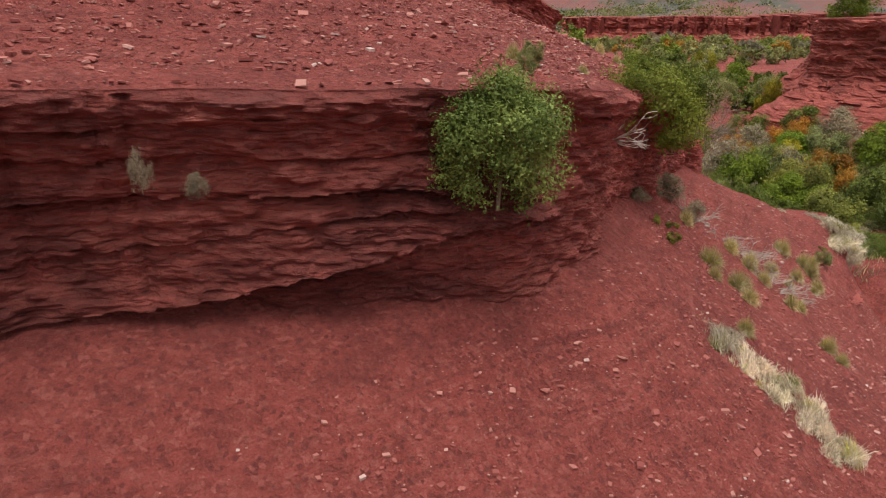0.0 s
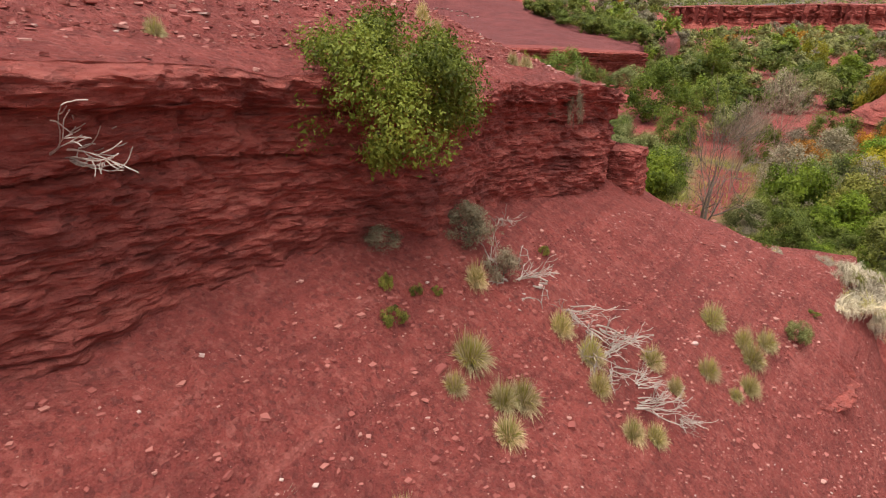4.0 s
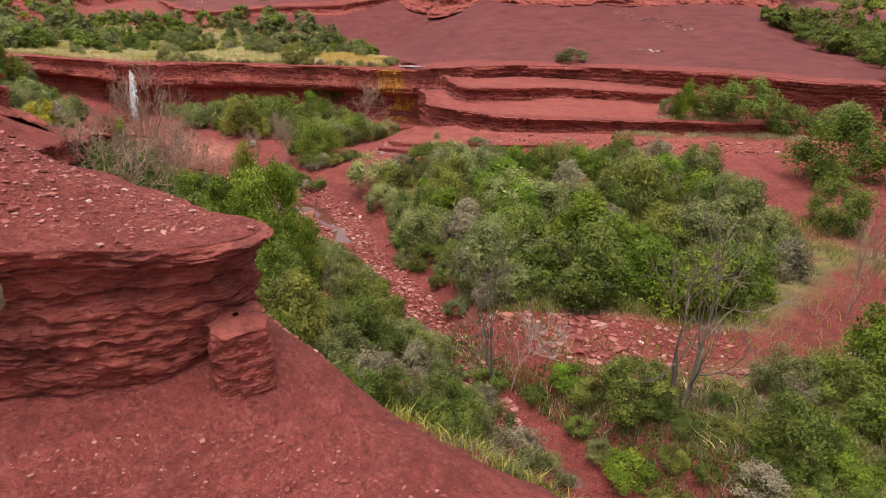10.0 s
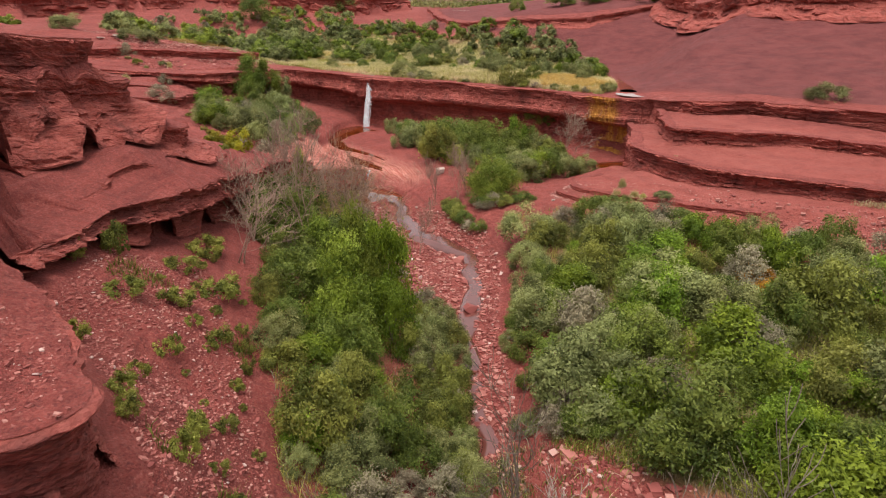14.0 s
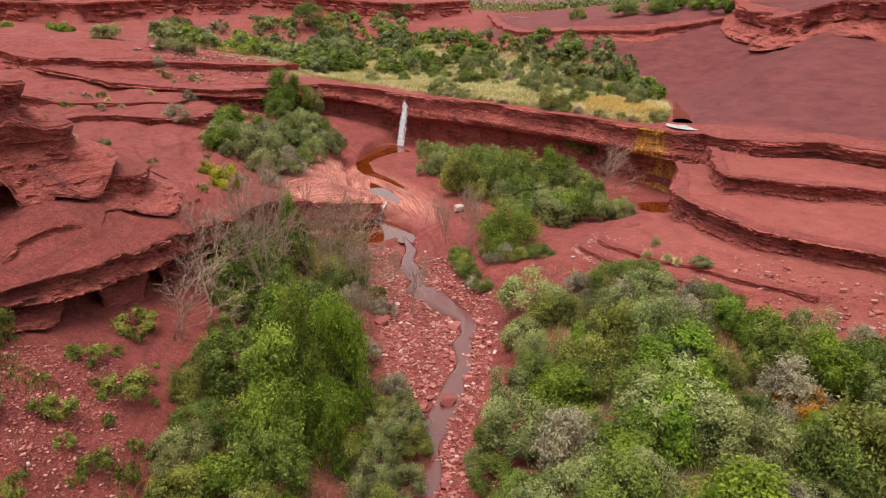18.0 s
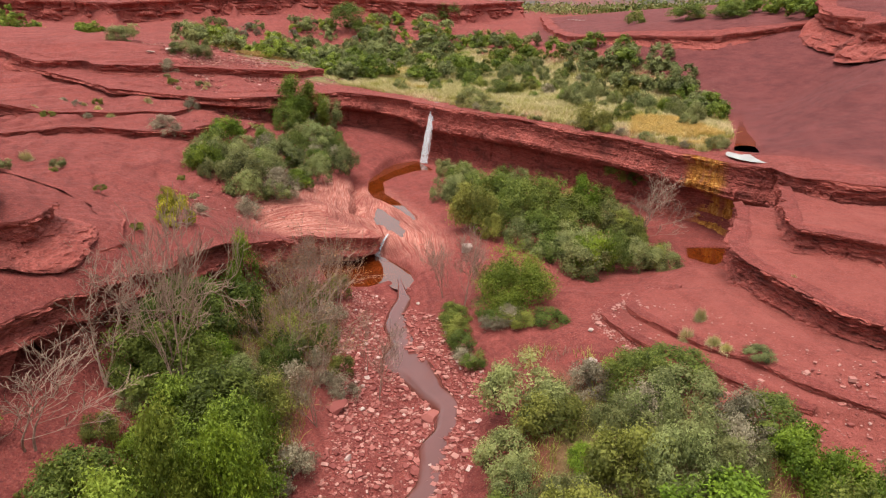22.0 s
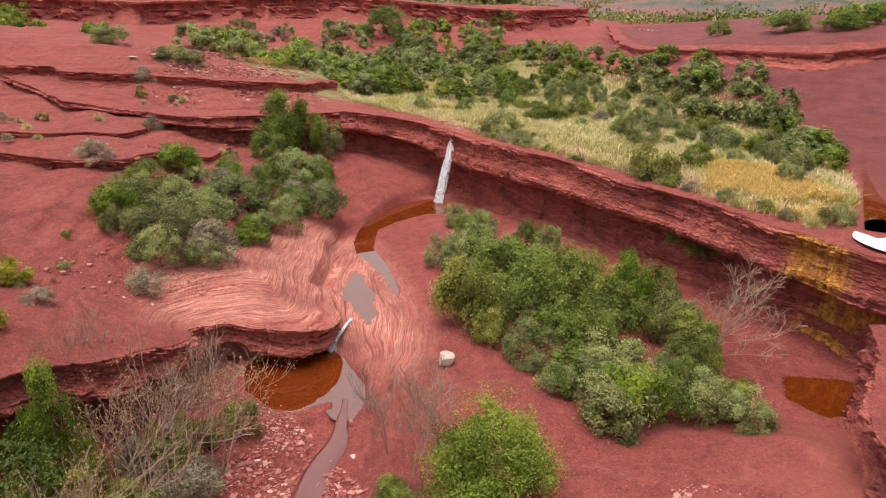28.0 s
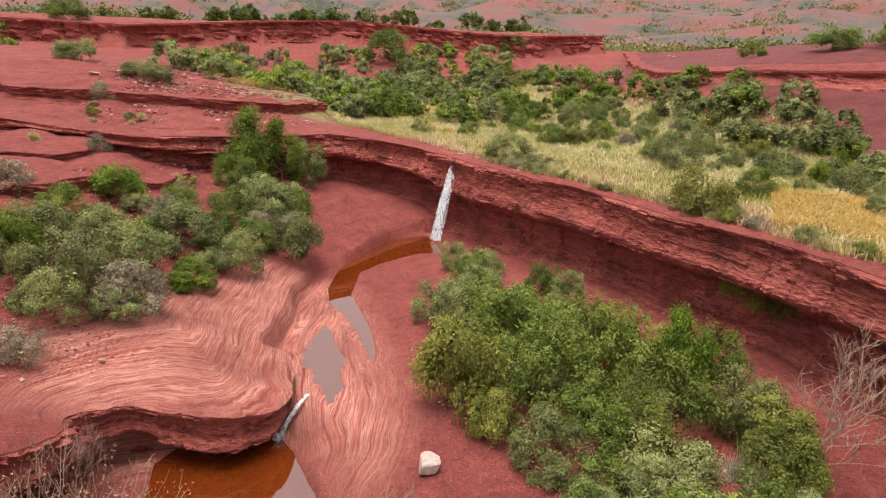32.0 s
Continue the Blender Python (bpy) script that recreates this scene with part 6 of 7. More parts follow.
# ---- plants: the left bank ----
for k, x, y, w, h in [("tree", -4.2, 28.0, 3.4, 4.6), ("lime", -5.6, 30.3, 2.8, 4.9), ("tree", -7.6, 30.2, 3.4, 4.0), ("tree", -5.4, 29.0, 2.6, 5.4), ("lime", -3.4, 29.4, 2.4, 3.4), ("tree", -6.6, 28.6, 2.8, 3.6), ("tree", -9.0, 29.2, 2.8, 3.4), ("lime", -8.8, 31.0, 2.0, 3.0), ("olive", 1.3, 24.9, 2.6, 2.6), ("olive", -0.8, 26.6, 2.2, 2.0), ("green", 1.6, 27.0, 2.4, 2.2),
                      ("grey", 2.6, 25.6, 2.2, 1.6), ("green", -2.4, 27.4, 2.6, 2.6), ("dry", 3.8, 25.4, 2.0, 1.4), ("grey", 2.2, 24.0, 1.3, 0.9), ("green", -14.9, 28.9, 4.0, 3.0), ("green", -16.7, 30.6, 3.4, 3.0)]:
    plant(k, x, y, w, h, group="trees and shrubs on the left bank")
for k, x, y, w, h in [("green", -12.2, 28.6, 4.0, 3.2), ("green", -9.8, 29.6, 4.2, 3.0), ("tree", -18.0, 31.3, 1.9, 4.4), ("olive", -11.4, 31.4, 2.6, 1.8), ("green", -19.4, 33.6, 2.0, 1.6), ("olive", -16.2, 32.4, 2.4, 1.6),
                      ("dry", -8.4, 31.9, 2.0, 1.4), ("green", -6.6, 27.0, 3.0, 2.4), ("dry", -17.6, 34.4, 2.4, 1.6), ("green", 4.4, 24.2, 1.6, 1.2), ("green", 7.0, 24.6, 1.8, 1.2), ("grey", 9.6, 24.0, 1.8, 1.1)]:
    plant(k, x, y, w, h, group="trees and shrubs on the left bank")
for k, x, y, w, h in [("bare", -10.6, 29.1, 3.6, 7.0), ("bare", -12.1, 28.8, 3.6, 6.8), ("rusty", -16.9, 33.9, 4.4, 5.6), ("rusty", -14.0, 32.4, 3.6, 4.0), ("bare", -12.3, 35.4, 2.1, 3.4), ("bare", -20.3, 31.4, 3.4, 4.4),
                      ("rusty", -19.0, 35.0, 4.0, 4.6), ("bare", -16.4, 40.2, 2.2, 3.8), ("bare", -11.6, 26.9, 4.8, 3.9), ("bare", -14.4, 27.0, 5.0, 3.6), ("bare", -8.6, 25.6, 4.0, 3.2), ("rusty", -21.0, 34.2, 3.4, 3.6)]:
    plant(k, x, y, w, h, group="leafless trees along the stream")
for x, y, w, h in [(-3.2, 21.2, 1.3, 0.6), (-0.4, 19.9, 0.8, 0.5), (2.6, 20.6, 0.7, 0.5), (-1.1, 21.9, 0.9, 0.5), (3.6, 20.6, 0.8, 0.5), (2.5, 21.9, 0.8, 0.7), (-5.1, 24.0, 1.7, 0.9), (-6.1, 21.3, 1.1, 1.2), (-4.6, 20.2, 0.9, 0.8),
                   (-2.4, 23.4, 1.0, 0.6), (0.8, 21.0, 0.7, 0.5), (1.6, 22.6, 0.7, 0.5), (-3.8, 22.6, 1.2, 0.6), (4.2, 21.4, 0.8, 0.7), (-6.4, 23.2, 1.4, 0.7), (-8.6, 24.4, 1.6, 0.8)]:
    plant("herb", x, y, w, h)
for k, x, y, w, h in [("rusty", -15.2, 32.6, 3.2, 3.6), ("rusty", -13.2, 33.4, 2.8, 3.0), ("rusty", -17.8, 33.2, 3.0, 3.6), ("bare", -19.6, 34.4, 2.6, 3.4), ("bare", -18.3, 39.9, 2.0, 3.2), ("bare", -19.2, 40.4, 1.6, 2.4), ("bare", -14.4, 35.4, 1.8, 3.0), ("rusty", -10.8, 33.0, 2.4, 3.0), ("bare", -22.8, 34.2, 2.4, 2.8)]:
    plant(k, x, y, w, h, group="leafless trees along the stream")
for k, x, y, w, h in [("green", -15.7, 39.6, 1.7, 1.0), ("olive", -14.7, 39.4, 1.6, 0.9), ("green", -13.8, 39.2, 1.5, 0.9), ("dry", -13.0, 39.0, 1.3, 0.7), ("olive", -16.6, 39.7, 1.2, 0.6), ("green", -12.4, 39.2, 1.2, 0.7)]:
    plant(k, x, y, w, h, group="trailing bushes on the stream bank")
# shrubs on the slopes above the left lip
for k, x, y, w, h in [("yellow", -20.4, 28.9, 1.8, 1.5), ("yellow", -24.6, 28.4, 1.6, 0.9), ("grey", -30.6, 31.8, 3.6, 2.4), ("grey", -33.1, 30.4, 3.2, 2.2), ("grey", -33.0, 33.2, 3.2, 2.4), ("grey", -36.4, 34.5, 3.8, 2.4),
                      ("bright", -39.6, 31.4, 2.7, 1.9), ("grey", -42.0, 37.6, 3.6, 2.6), ("grey", -38.9, 38.9, 3.2, 2.6), ("tree", -46.6, 36.4, 4.2, 4.6), ("tree", -47.2, 38.2, 3.2, 4.4), ("grey", -47.8, 39.6, 2.9, 3.0)]:
    plant(k, x, y, w, h, group="shrubs on the left slope")
for k, x, y, w, h in [("dry", -26.5, 31.9, 1.8, 1.2), ("dry", -38.0, 27.6, 2.4, 1.5), ("dry", -53.3, 27.4, 2.0, 1.5), ("dry", -45.2, 29.0, 1.4, 1.2), ("grey", -35.3, 35.6, 2.0, 1.1), ("green", -44.2, 35.8, 2.6, 2.2),
                      ("grey", -29.6, 33.6, 2.2, 1.4), ("grey", -35.0, 31.6, 2.6, 1.8), ("green", -40.4, 36.0, 2.4, 1.8), ("dry", -23.0, 29.6, 1.2, 0.7), ("herb", -18.6, 27.6, 0.7, 0.3), ("herb", -24.0, 25.6, 0.7, 0.3)]:
    plant(k, x, y, w, h, group="shrubs on the left slope")

rng = np.random.default_rng(61)
for i in range(46):
    x, y = rng.uniform(-52, -22), rng.uniform(19, 34)
    if float(inside_distance(np.array([x]), np.array([y]), np.array([(-21, 27), (-30, 33), (-44, 34), (-54, 30), (-52, 18), (-36, 18), (-24, 22)], float))[0]) > 0:
        plant(("tuft", "dry", "grey", "tuft", "herb")[i % 5], x, y, (w := rng.uniform(0.5, 1.1)), w * rng.uniform(0.4, 0.6), group="low tufts on the western slope")

# ---- plants: the islet between the falls ----
for k, x, y, w, h in [("olive", -24.7, 43.9, 3.2, 3.3), ("green", -27.2, 46.4, 4.2, 3.2), ("green", -24.3, 46.6, 3.8, 3.0), ("green", -26.1, 48.8, 3.8, 3.0), ("bright", -24.8, 50.9, 2.2, 3.2), ("green", -22.9, 49.2, 3.4, 2.6),
                      ("grey", -36.2, 47.4, 2.8, 1.5), ("grey", -31.4, 44.6, 2.8, 2.0), ("green", -22.3, 46.8, 2.6, 1.9), ("grey", -20.3, 48.0, 2.8, 1.9), ("grey", -22.4, 51.6, 2.8, 2.2), ("green", -29.4, 46.2, 3.2, 2.6)]:
    plant(k, x, y, w, h, group="islet shrubs between the falls")
for k, x, y, w, h in [("feather", -15.8, 42.3, 4.4, 3.0), ("grey", -18.0, 47.0, 3.2, 2.2), ("grey", -18.2, 49.8, 2.8, 2.0), ("grey", -16.6, 50.6, 1.9, 1.5), ("olive", -20.4, 51.2, 2.4, 2.0), ("bare", -20.6, 51.8, 4.2, 4.4),
                      ("grey", -33.0, 46.4, 2.6, 1.8), ("green", -19.8, 46.2, 2.4, 1.5), ("dry", -14.0, 41.2, 1.6, 0.9), ("green", -14.8, 40.9, 2.0, 0.9), ("olive", -13.6, 41.6, 1.6, 0.7), ("green", -13.0, 42.6, 1.8, 0.7), ("dry", -14.2, 40.6, 1.4, 0.6), ("bare", -17.0, 41.4, 2.4, 3.4), ("green", -18.0, 43.0, 1.8, 0.9)]:
    plant(k, x, y, w, h, group="islet shrubs between the falls")

for k, x, y, w, h in [("tuft", -9.8, 47.1, 0.7, 0.6), ("tuft", -9.1, 46.0, 0.85, 0.65), ("tuft", -8.2, 46.4, 0.8, 0.45), ("grey", -6.8, 47.0, 1.3, 0.5), ("tuft", -9.5, 50.9, 0.5, 0.4), ("tuft", -7.7, 46.5, 0.7, 0.4), ("straw", -20.0, 51.0, 1.6, 1.2), ("straw", -20.8, 50.4, 1.4, 1.1)]:
    plant(k, x, y, w, h, group="clumps on the terraces")

# ---- plants: the rest of the thickets, filled in between ----
def fill(outline, n, gap, sizes, kinds, seed, group, tall=(0.6, 0.9)):
    rng = np.random.default_rng(seed)
    poly = np.array(outline, float)
    lo, hi = poly.min(0), poly.max(0)
    here, tries = [], 0
    while len(here) < n and tries < 1500:
        tries += 1
        x, y = rng.uniform(lo[0], hi[0]), rng.uniform(lo[1], hi[1])
        if float(inside_distance(np.array([x]), np.array([y]), poly)[0]) > 0 and float(inside_distance(np.array([x]), np.array([y]), CLEARING)[0]) < -0.6 and all((x - a) ** 2 + (y - b) ** 2 > gap * gap for a, b in here):
            here.append((x, y))
            w = rng.uniform(*sizes)
            plant(kinds[int(rng.integers(len(kinds)))], x, y, w, w * rng.uniform(*tall), group=group)


fill([(-7, 38.8), (0, 33.8), (4, 31.6), (9, 30.4), (14, 30), (17, 36), (12, 42), (6, 47.4), (0, 47), (-5, 44.6), (-9, 42)], 85, 1.3, (1.4, 2.8), ["grey", "green", "grey", "bright", "olive", "green", "dry"], 811, "thicket on the right bank", (0.65, 1.0))
fill([(9, 28), (15, 26), (24, 22), (30, 30), (26, 44), (17, 48), (13, 40), (17, 34), (14, 29)], 36, 2.0, (1.8, 3.6), ["green", "bright", "olive", "grey", "dry", "green"], 812, "valley shrubs downstream", (0.6, 0.9))
fill([(-20, 34), (-14, 33), (-6, 30), (2, 26.6), (8, 24.6), (3, 23.8), (-5, 25.6), (-13, 28), (-19, 32)], 55, 1.1, (1.0, 2.3), ["green", "olive", "dry", "grey", "green", "bright"], 813, "trees and shrubs on the left bank", (0.6, 1.0))
fill([(-38, 46.6), (-32, 45), (-27, 43.4), (-21, 44.6), (-16.5, 48), (-17.5, 51), (-22, 52.6), (-28, 51), (-34, 48.8)], 30, 1.4, (1.4, 2.8), ["green", "grey", "olive", "bright", "green", "grey"], 814, "islet shrubs between the falls", (0.7, 1.0))
fill([(-28.5, 31), (-33, 28.6), (-38, 31), (-43, 35), (-44, 39), (-39, 39), (-34, 36), (-30, 34)], 26, 1.3, (1.4, 2.8), ["grey", "grey", "green", "dry", "bright"], 815, "shrubs on the left slope", (0.6, 0.85))
fill([(-7, 33.4), (-2, 31.4), (3, 28.3), (6.8, 26.0), (6, 25), (0, 28), (-7, 31.4)], 20, 0.9, (0.8, 1.8), ["olive", "green", "dry", "green", "grey"], 817, "trees and shrubs on the left bank", (0.6, 1.0))
fill([(-3, 34.0), (1, 31.9), (5.6, 29.0), (6, 30), (2, 32.6), (-3, 35)], 11, 1.0, (0.9, 1.8), ["grey", "olive", "dry", "green"], 818, "thicket on the right bank", (0.6, 0.9))
fill([(-21, 35.6), (-17, 34.4), (-12.5, 34.6), (-12.5, 33), (-17, 32.8), (-21, 34)], 12, 1.0, (0.8, 1.7), ["dry", "olive", "dry", "green"], 819, "trees and shrubs on the left bank", (0.7, 1.0))
fill([(-9, 24.8), (-5, 22.2), (0, 21.6), (5, 22.0), (3, 23.2), (-3, 24.2), (-8, 26)], 26, 0.8, (0.3, 0.8), ["herb"], 820, "herbs on the gully slope", (0.5, 0.8))

fill([(4.4, 28.4), (8, 27.4), (11, 26.2), (14, 23.6), (17.5, 23), (20, 27), (17, 31), (13.6, 31.4), (12, 29.2), (8, 28.6)], 75, 0.75, (0.7, 1.7), ["olive", "green", "dry", "green", "grey", "olive", "bright"], 841, "low growth on the stream bank", (0.35, 0.6))
fill([(5.6, 25.6), (2, 27.6), (-3, 30.6), (-7, 33.0), (-5, 32.9), (-0.5, 30.6), (4.4, 27.9), (7.5, 26.6), (8.4, 25.4)], 34, 0.8, (0.9, 1.8), ["grey", "olive", "dry", "green", "grey", "olive"], 842, "trees and shrubs on the left bank", (0.7, 1.1))

# ---- plants: the plateau ----
for k, x, y, w, h in [("grey", -42.4, 50.4, 3.2, 2.0), ("grey", -39.4, 51.2, 2.6, 1.3), ("dry", -36.6, 52.4, 2.0, 1.3), ("olive", -30.4, 54.6, 3.3, 2.5), ("olive", -28.0, 55.2, 2.2, 1.5), ("green", -25.3, 56.2, 3.1, 1.9),
                      ("green", -26.6, 55.8, 1.6, 1.2), ("grey", -34.0, 60.4, 2.8, 1.7), ("grey", -36.0, 57.0, 2.6, 1.4), ("green", -46.4, 54.6, 3.0, 1.6), ("bright", -39.4, 57.2, 1.5, 1.1), ("grey", -22.2, 57.6, 1.8, 1.0)]:
    plant(k, x, y, w, h, group="plateau shrubs")
rng = np.random.default_rng(9)
spots = []
while len(spots) < 190:
    x, y = rng.uniform(-84, -24), rng.uniform(44, 74)
    inner = float(inside_distance(np.array([x]), np.array([y]), np.array([(-58, 43.5), (-51, 49), (-46, 53), (-36, 55.5), (-26, 59), (-31, 66), (-45, 70), (-74, 66), (-86, 52), (-74, 42)], float))[0])
    if inner > 0 and all((x - a) ** 2 + (y - b) ** 2 > 2.2 for a, b in spots):
        spots.append((x, y))
        near = y < 56 + 0.2 * (x + 36)
        if near and rng.uniform() < 0.55:
            continue
        w = rng.uniform(0.9, 2.3) if x > -55 else rng.uniform(1.8, 3.6)
        if x < -57 or y > 64:
            continue
        plant(rng.choice(["grey", "green", "grey", "olive", "green", "dry", "bright"], p=[0.3, 0.26, 0.12, 0.12, 0.1, 0.06, 0.04]), x, y, w, w * rng.uniform(0.55, 0.8), group="plateau shrubs")
for k, x, y, w, h in [("green", -88.0, 49.3, 6.0, 4.6), ("green", -93.0, 66.2, 5.0, 3.0), ("green", -97.0, 12.2, 6.0, 3.4), ("grey", -57.0, 29.8, 3.0, 1.5), ("grey", -58.6, 28.4, 3.0, 1.5), ("grey", -63.0, 23.0, 3.8, 1.9),
                      ("green", -60.0, 77.0, 2.8, 1.8), ("green", -52.0, 78.0, 4.6, 1.8), ("green", -48.0, 79.6, 4.6, 1.8), ("grey", -72.0, 36.0, 3.2, 1.6), ("grey", -78.0, 40.0, 3.0, 1.8), ("green", -84.0, 30.0, 3.6, 2.0)]:
    plant(k, x, y, w, h, group="plateau shrubs")
lip = resample(LIP_FALLS, 0.9)
rng = np.random.default_rng(62)
for i, (x, y, z) in enumerate(lip[(lip[:, 0] > -44.5) & (lip[:, 0] < -22) & (lip[:, 1] > 48)]):
    x, y = x + rng.normal(0, 0.2), y + rng.uniform(0.35, 0.9)
    w = rng.uniform(0.6, 1.3)
    plant(("tuft", "grey", "tuft", "olive", "dry")[i % 5], x, y, w, w * rng.uniform(0.4, 0.7), float(PLATEAU(x, y)) - 0.05, "plateau shrubs")
for protos in PROTO.values():
    for p in protos:
        if p.name not in USED:
            for c in list(p.children_recursive) + [p]:
                bpy.data.objects.remove(c)


# ---- grasses and undergrowth too many to count ----
def perch(x, y, rim=None):
    """The ground, or the clay cap along a rim where that lies higher."""
    z = lie(x, y)
    if rim:
        _, outline, top, back = STEP_UP[rim]
        d = inside_distance(x, y, outline)
        z = np.where((d > -0.3) & (d < back * 1.3), np.maximum(z, top(x, y) + 0.02 + 0.5 * np.clip(-d, 0, 1)), z)
    return z


def grass_field(name, label, outline, n, height, width, leaf, seed, keep=0.0, rim=None):
    """Short blades over an area, thinned by a patchy noise."""
    rng = np.random.default_rng(seed)
    poly = np.array(outline, float)
    lo, hi = poly.min(0), poly.max(0)
    x, y = rng.uniform(lo[0], hi[0], n * 3), rng.uniform(lo[1], hi[1], n * 3)
    k = (inside_distance(x, y, poly) > 0) & (fbm(x / 2.4, y / 2.4, 3, seed) > keep) & ((inside_distance(x, y, CLEARING) < 0) | (rng.uniform(0, 1, n * 3) < 0.12))
    x, y = x[k][:n], y[k][:n]
    z = perch(x, y, rim)
    v, f = blades(rng, len(x), 0.001, height, width * 0.45, 0.0, (0, 0), 0.55)
    v = v.reshape(len(x), 6, 3)
    v += np.stack([x, y, z], 1)[:, None]
    return tagged(mesh_object(name, v.reshape(-1, 3), f, LEAF[leaf]), label, "grass", kind="stuff")


PLATEAU_EDGE = [(-50, 46.5), (-45, 49.3), (-42, 49.2), (-36, 51.8), (-28, 54.5), (-24.2, 55.6), (-21.8, 56.7), (-24, 60.5), (-31, 66), (-46, 70), (-74, 64), (-84, 48), (-66, 40), (-54, 42)]
grass_field("grass", "pale dry grass on the plateau", PLATEAU_EDGE, 90000, 0.40, 0.036, "hay", 501, -0.35, "falls_plateau")
grass_field("grass", "golden dry grass by the plateau rill", [(-27.4, 55.4), (-22.4, 57.2), (-24.6, 60.4), (-29, 60.6), (-31, 58)], 20000, 0.42, 0.032, "gold", 508, -0.5, "falls_plateau")
grass_field("grass", "golden dry grass on the back of the plateau", [(-66, 44), (-58, 46), (-52, 50), (-58, 54), (-70, 50)], 12000, 0.42, 0.03, "gold", 509, 0.0)
grass_field("grass", "golden dry grass below the western terrace", [(-73, 30), (-65, 34), (-64, 39), (-74, 37)], 6000, 0.42, 0.03, "gold", 510, -0.3)
grass_field("grass", "green grass on the plateau", PLATEAU_EDGE, 75000, 0.36, 0.036, "tuft", 502, -0.2, "falls_plateau")
RIGHT_FLOOR = [(-12, 41), (-7, 38.6), (0, 33.6), (6, 30.6), (13, 27.6), (24, 26), (26, 40), (10, 46), (-3, 45.5), (-9, 43.5)]
grass_field("grass", "rough grass under the right bank shrubs", RIGHT_FLOOR, 30000, 0.40, 0.02, "tuft", 503, -0.1)
grass_field("undergrowth", "green undergrowth along the right bank", [(3, 31.2), (8, 28.6), (12, 27), (18, 24.6), (22, 30), (12, 33), (6, 33)], 14000, 0.32, 0.03, "olive", 504, 0.0)
LEFT_FLOOR = [(-21, 34.4), (-14, 33.6), (-5, 30.8), (3, 26.4), (9, 24.6), (12, 23.6), (9, 23), (2, 23.6), (-5, 25.6), (-14, 28), (-20, 32)]
grass_field("undergrowth", "green undergrowth along the left bank", LEFT_FLOOR, 16000, 0.32, 0.03, "olive", 505, -0.05)
grass_field("grass", "rough grass along the left bank", LEFT_FLOOR, 12000, 0.45, 0.02, "tuft", 506, -0.1)
STREAM_BANK = [(3, 29.2), (7.5, 27.6), (11, 26.2), (14, 23.6), (15.6, 22), (18, 23), (15, 27.5), (12, 29.4), (7, 30.2), (4, 31)]
grass_field("grass", "tall straw-coloured grass on the stream bank", STREAM_BANK, 2200, 0.36, 0.018, "hay", 511, -0.1)
grass_field("undergrowth", "brown and olive undergrowth on the stream bank", STREAM_BANK, 5000, 0.34, 0.025, "dry", 512, -0.3)
grass_field("undergrowth", "low green herbs on the stream bank", STREAM_BANK, 12000, 0.30, 0.03, "green", 513, -0.1)
grass_field("undergrowth", "olive herbs on the gully slope", [(-9, 24.6), (-6, 21.4), (-2, 20.2), (4, 20.8), (8, 21.8), (5, 23.4), (-2, 24.4), (-8, 26)], 5000, 0.30, 0.03, "olive", 514, 0.45)
grass_field("undergrowth", "leaf litter and twigs under the left bank trees", LEFT_FLOOR, 12000, 0.35, 0.02, "dry", 515, -0.2)
grass_field("undergrowth", "leaf litter and dry stalks under the shrubs", RIGHT_FLOOR, 16000, 0.38, 0.02, "dry", 516, -0.3)
grass_field("grass", "dry grass beside the terrace path", [(-0.5, 52.6), (4, 55.2), (10, 56.6), (9, 58.6), (2, 56.4)], 6000, 0.32, 0.02, "hay", 507, -0.2)


def scrub_patch(name, label, outline, n, sizes, leaf, seed):
    """Low shrubs too far off to tell apart, run together over an area."""
    rng = np.random.default_rng(seed)
    poly = np.array(outline, float)
    lo, hi = poly.min(0), poly.max(0)
    x, y = rng.uniform(lo[0], hi[0], n * 5), rng.uniform(lo[1], hi[1], n * 5)
    k = (inside_distance(x, y, poly) > 0) & (fbm(x / 7, y / 7, 2, seed) > -0.35)
    out, tones = [], []
    for a, b, c in zip(x[k][:n], y[k][:n], lie(x[k][:n], y[k][:n])):
        w = rng.uniform(*sizes)
        q, _, tone = lobed_crown(rng, w, w * rng.uniform(0.5, 0.8), 11, 1300, 0.095 * w / 1.6)
        out.append(q + np.array([a, b, c]))
        tones.append(tone)
    return tagged(triangles(name, np.concatenate(out), LEAF[leaf], None, np.concatenate(tones)), label, "scrub", kind="stuff")


BACK_PLATEAU = [(-57, 43), (-57, 64), (-30, 64), (-33, 69), (-46, 71.5), (-76, 67), (-88, 54), (-76, 41)]
DOWN_VALLEY = [(14, 52), (24, 50), (36, 62), (40, 90), (22, 96), (12, 74)]
BUTTE_FOOT = [(0, 82), (10, 74), (15, 80), (8, 96)]
WEST_TOP = [(-100, 10), (-104, 45), (-98, 66), (-120, 78), (-134, 40), (-130, 0)]
scrub_patch("plateau_scrub", "grey-green scrub at the back of the plateau", BACK_PLATEAU, 95, (1.6, 3.4), "grey", 821)
scrub_patch("plateau_scrub", "dark green scrub at the back of the plateau", BACK_PLATEAU, 80, (1.6, 3.4), "leafy", 822)
scrub_patch("plateau_scrub", "olive scrub at the back of the plateau", BACK_PLATEAU, 30, (1.4, 2.6), "olive", 823)
scrub_patch("valley_scrub", "green scrub filling the valley downstream", DOWN_VALLEY, 45, (2.0, 4.4), "green", 824)
scrub_patch("valley_scrub", "grey-green scrub filling the valley downstream", DOWN_VALLEY, 30, (2.0, 4.0), "grey", 825)
scrub_patch("valley_scrub", "bright green scrub filling the valley downstream", DOWN_VALLEY, 14, (2.0, 3.6), "bright", 826)
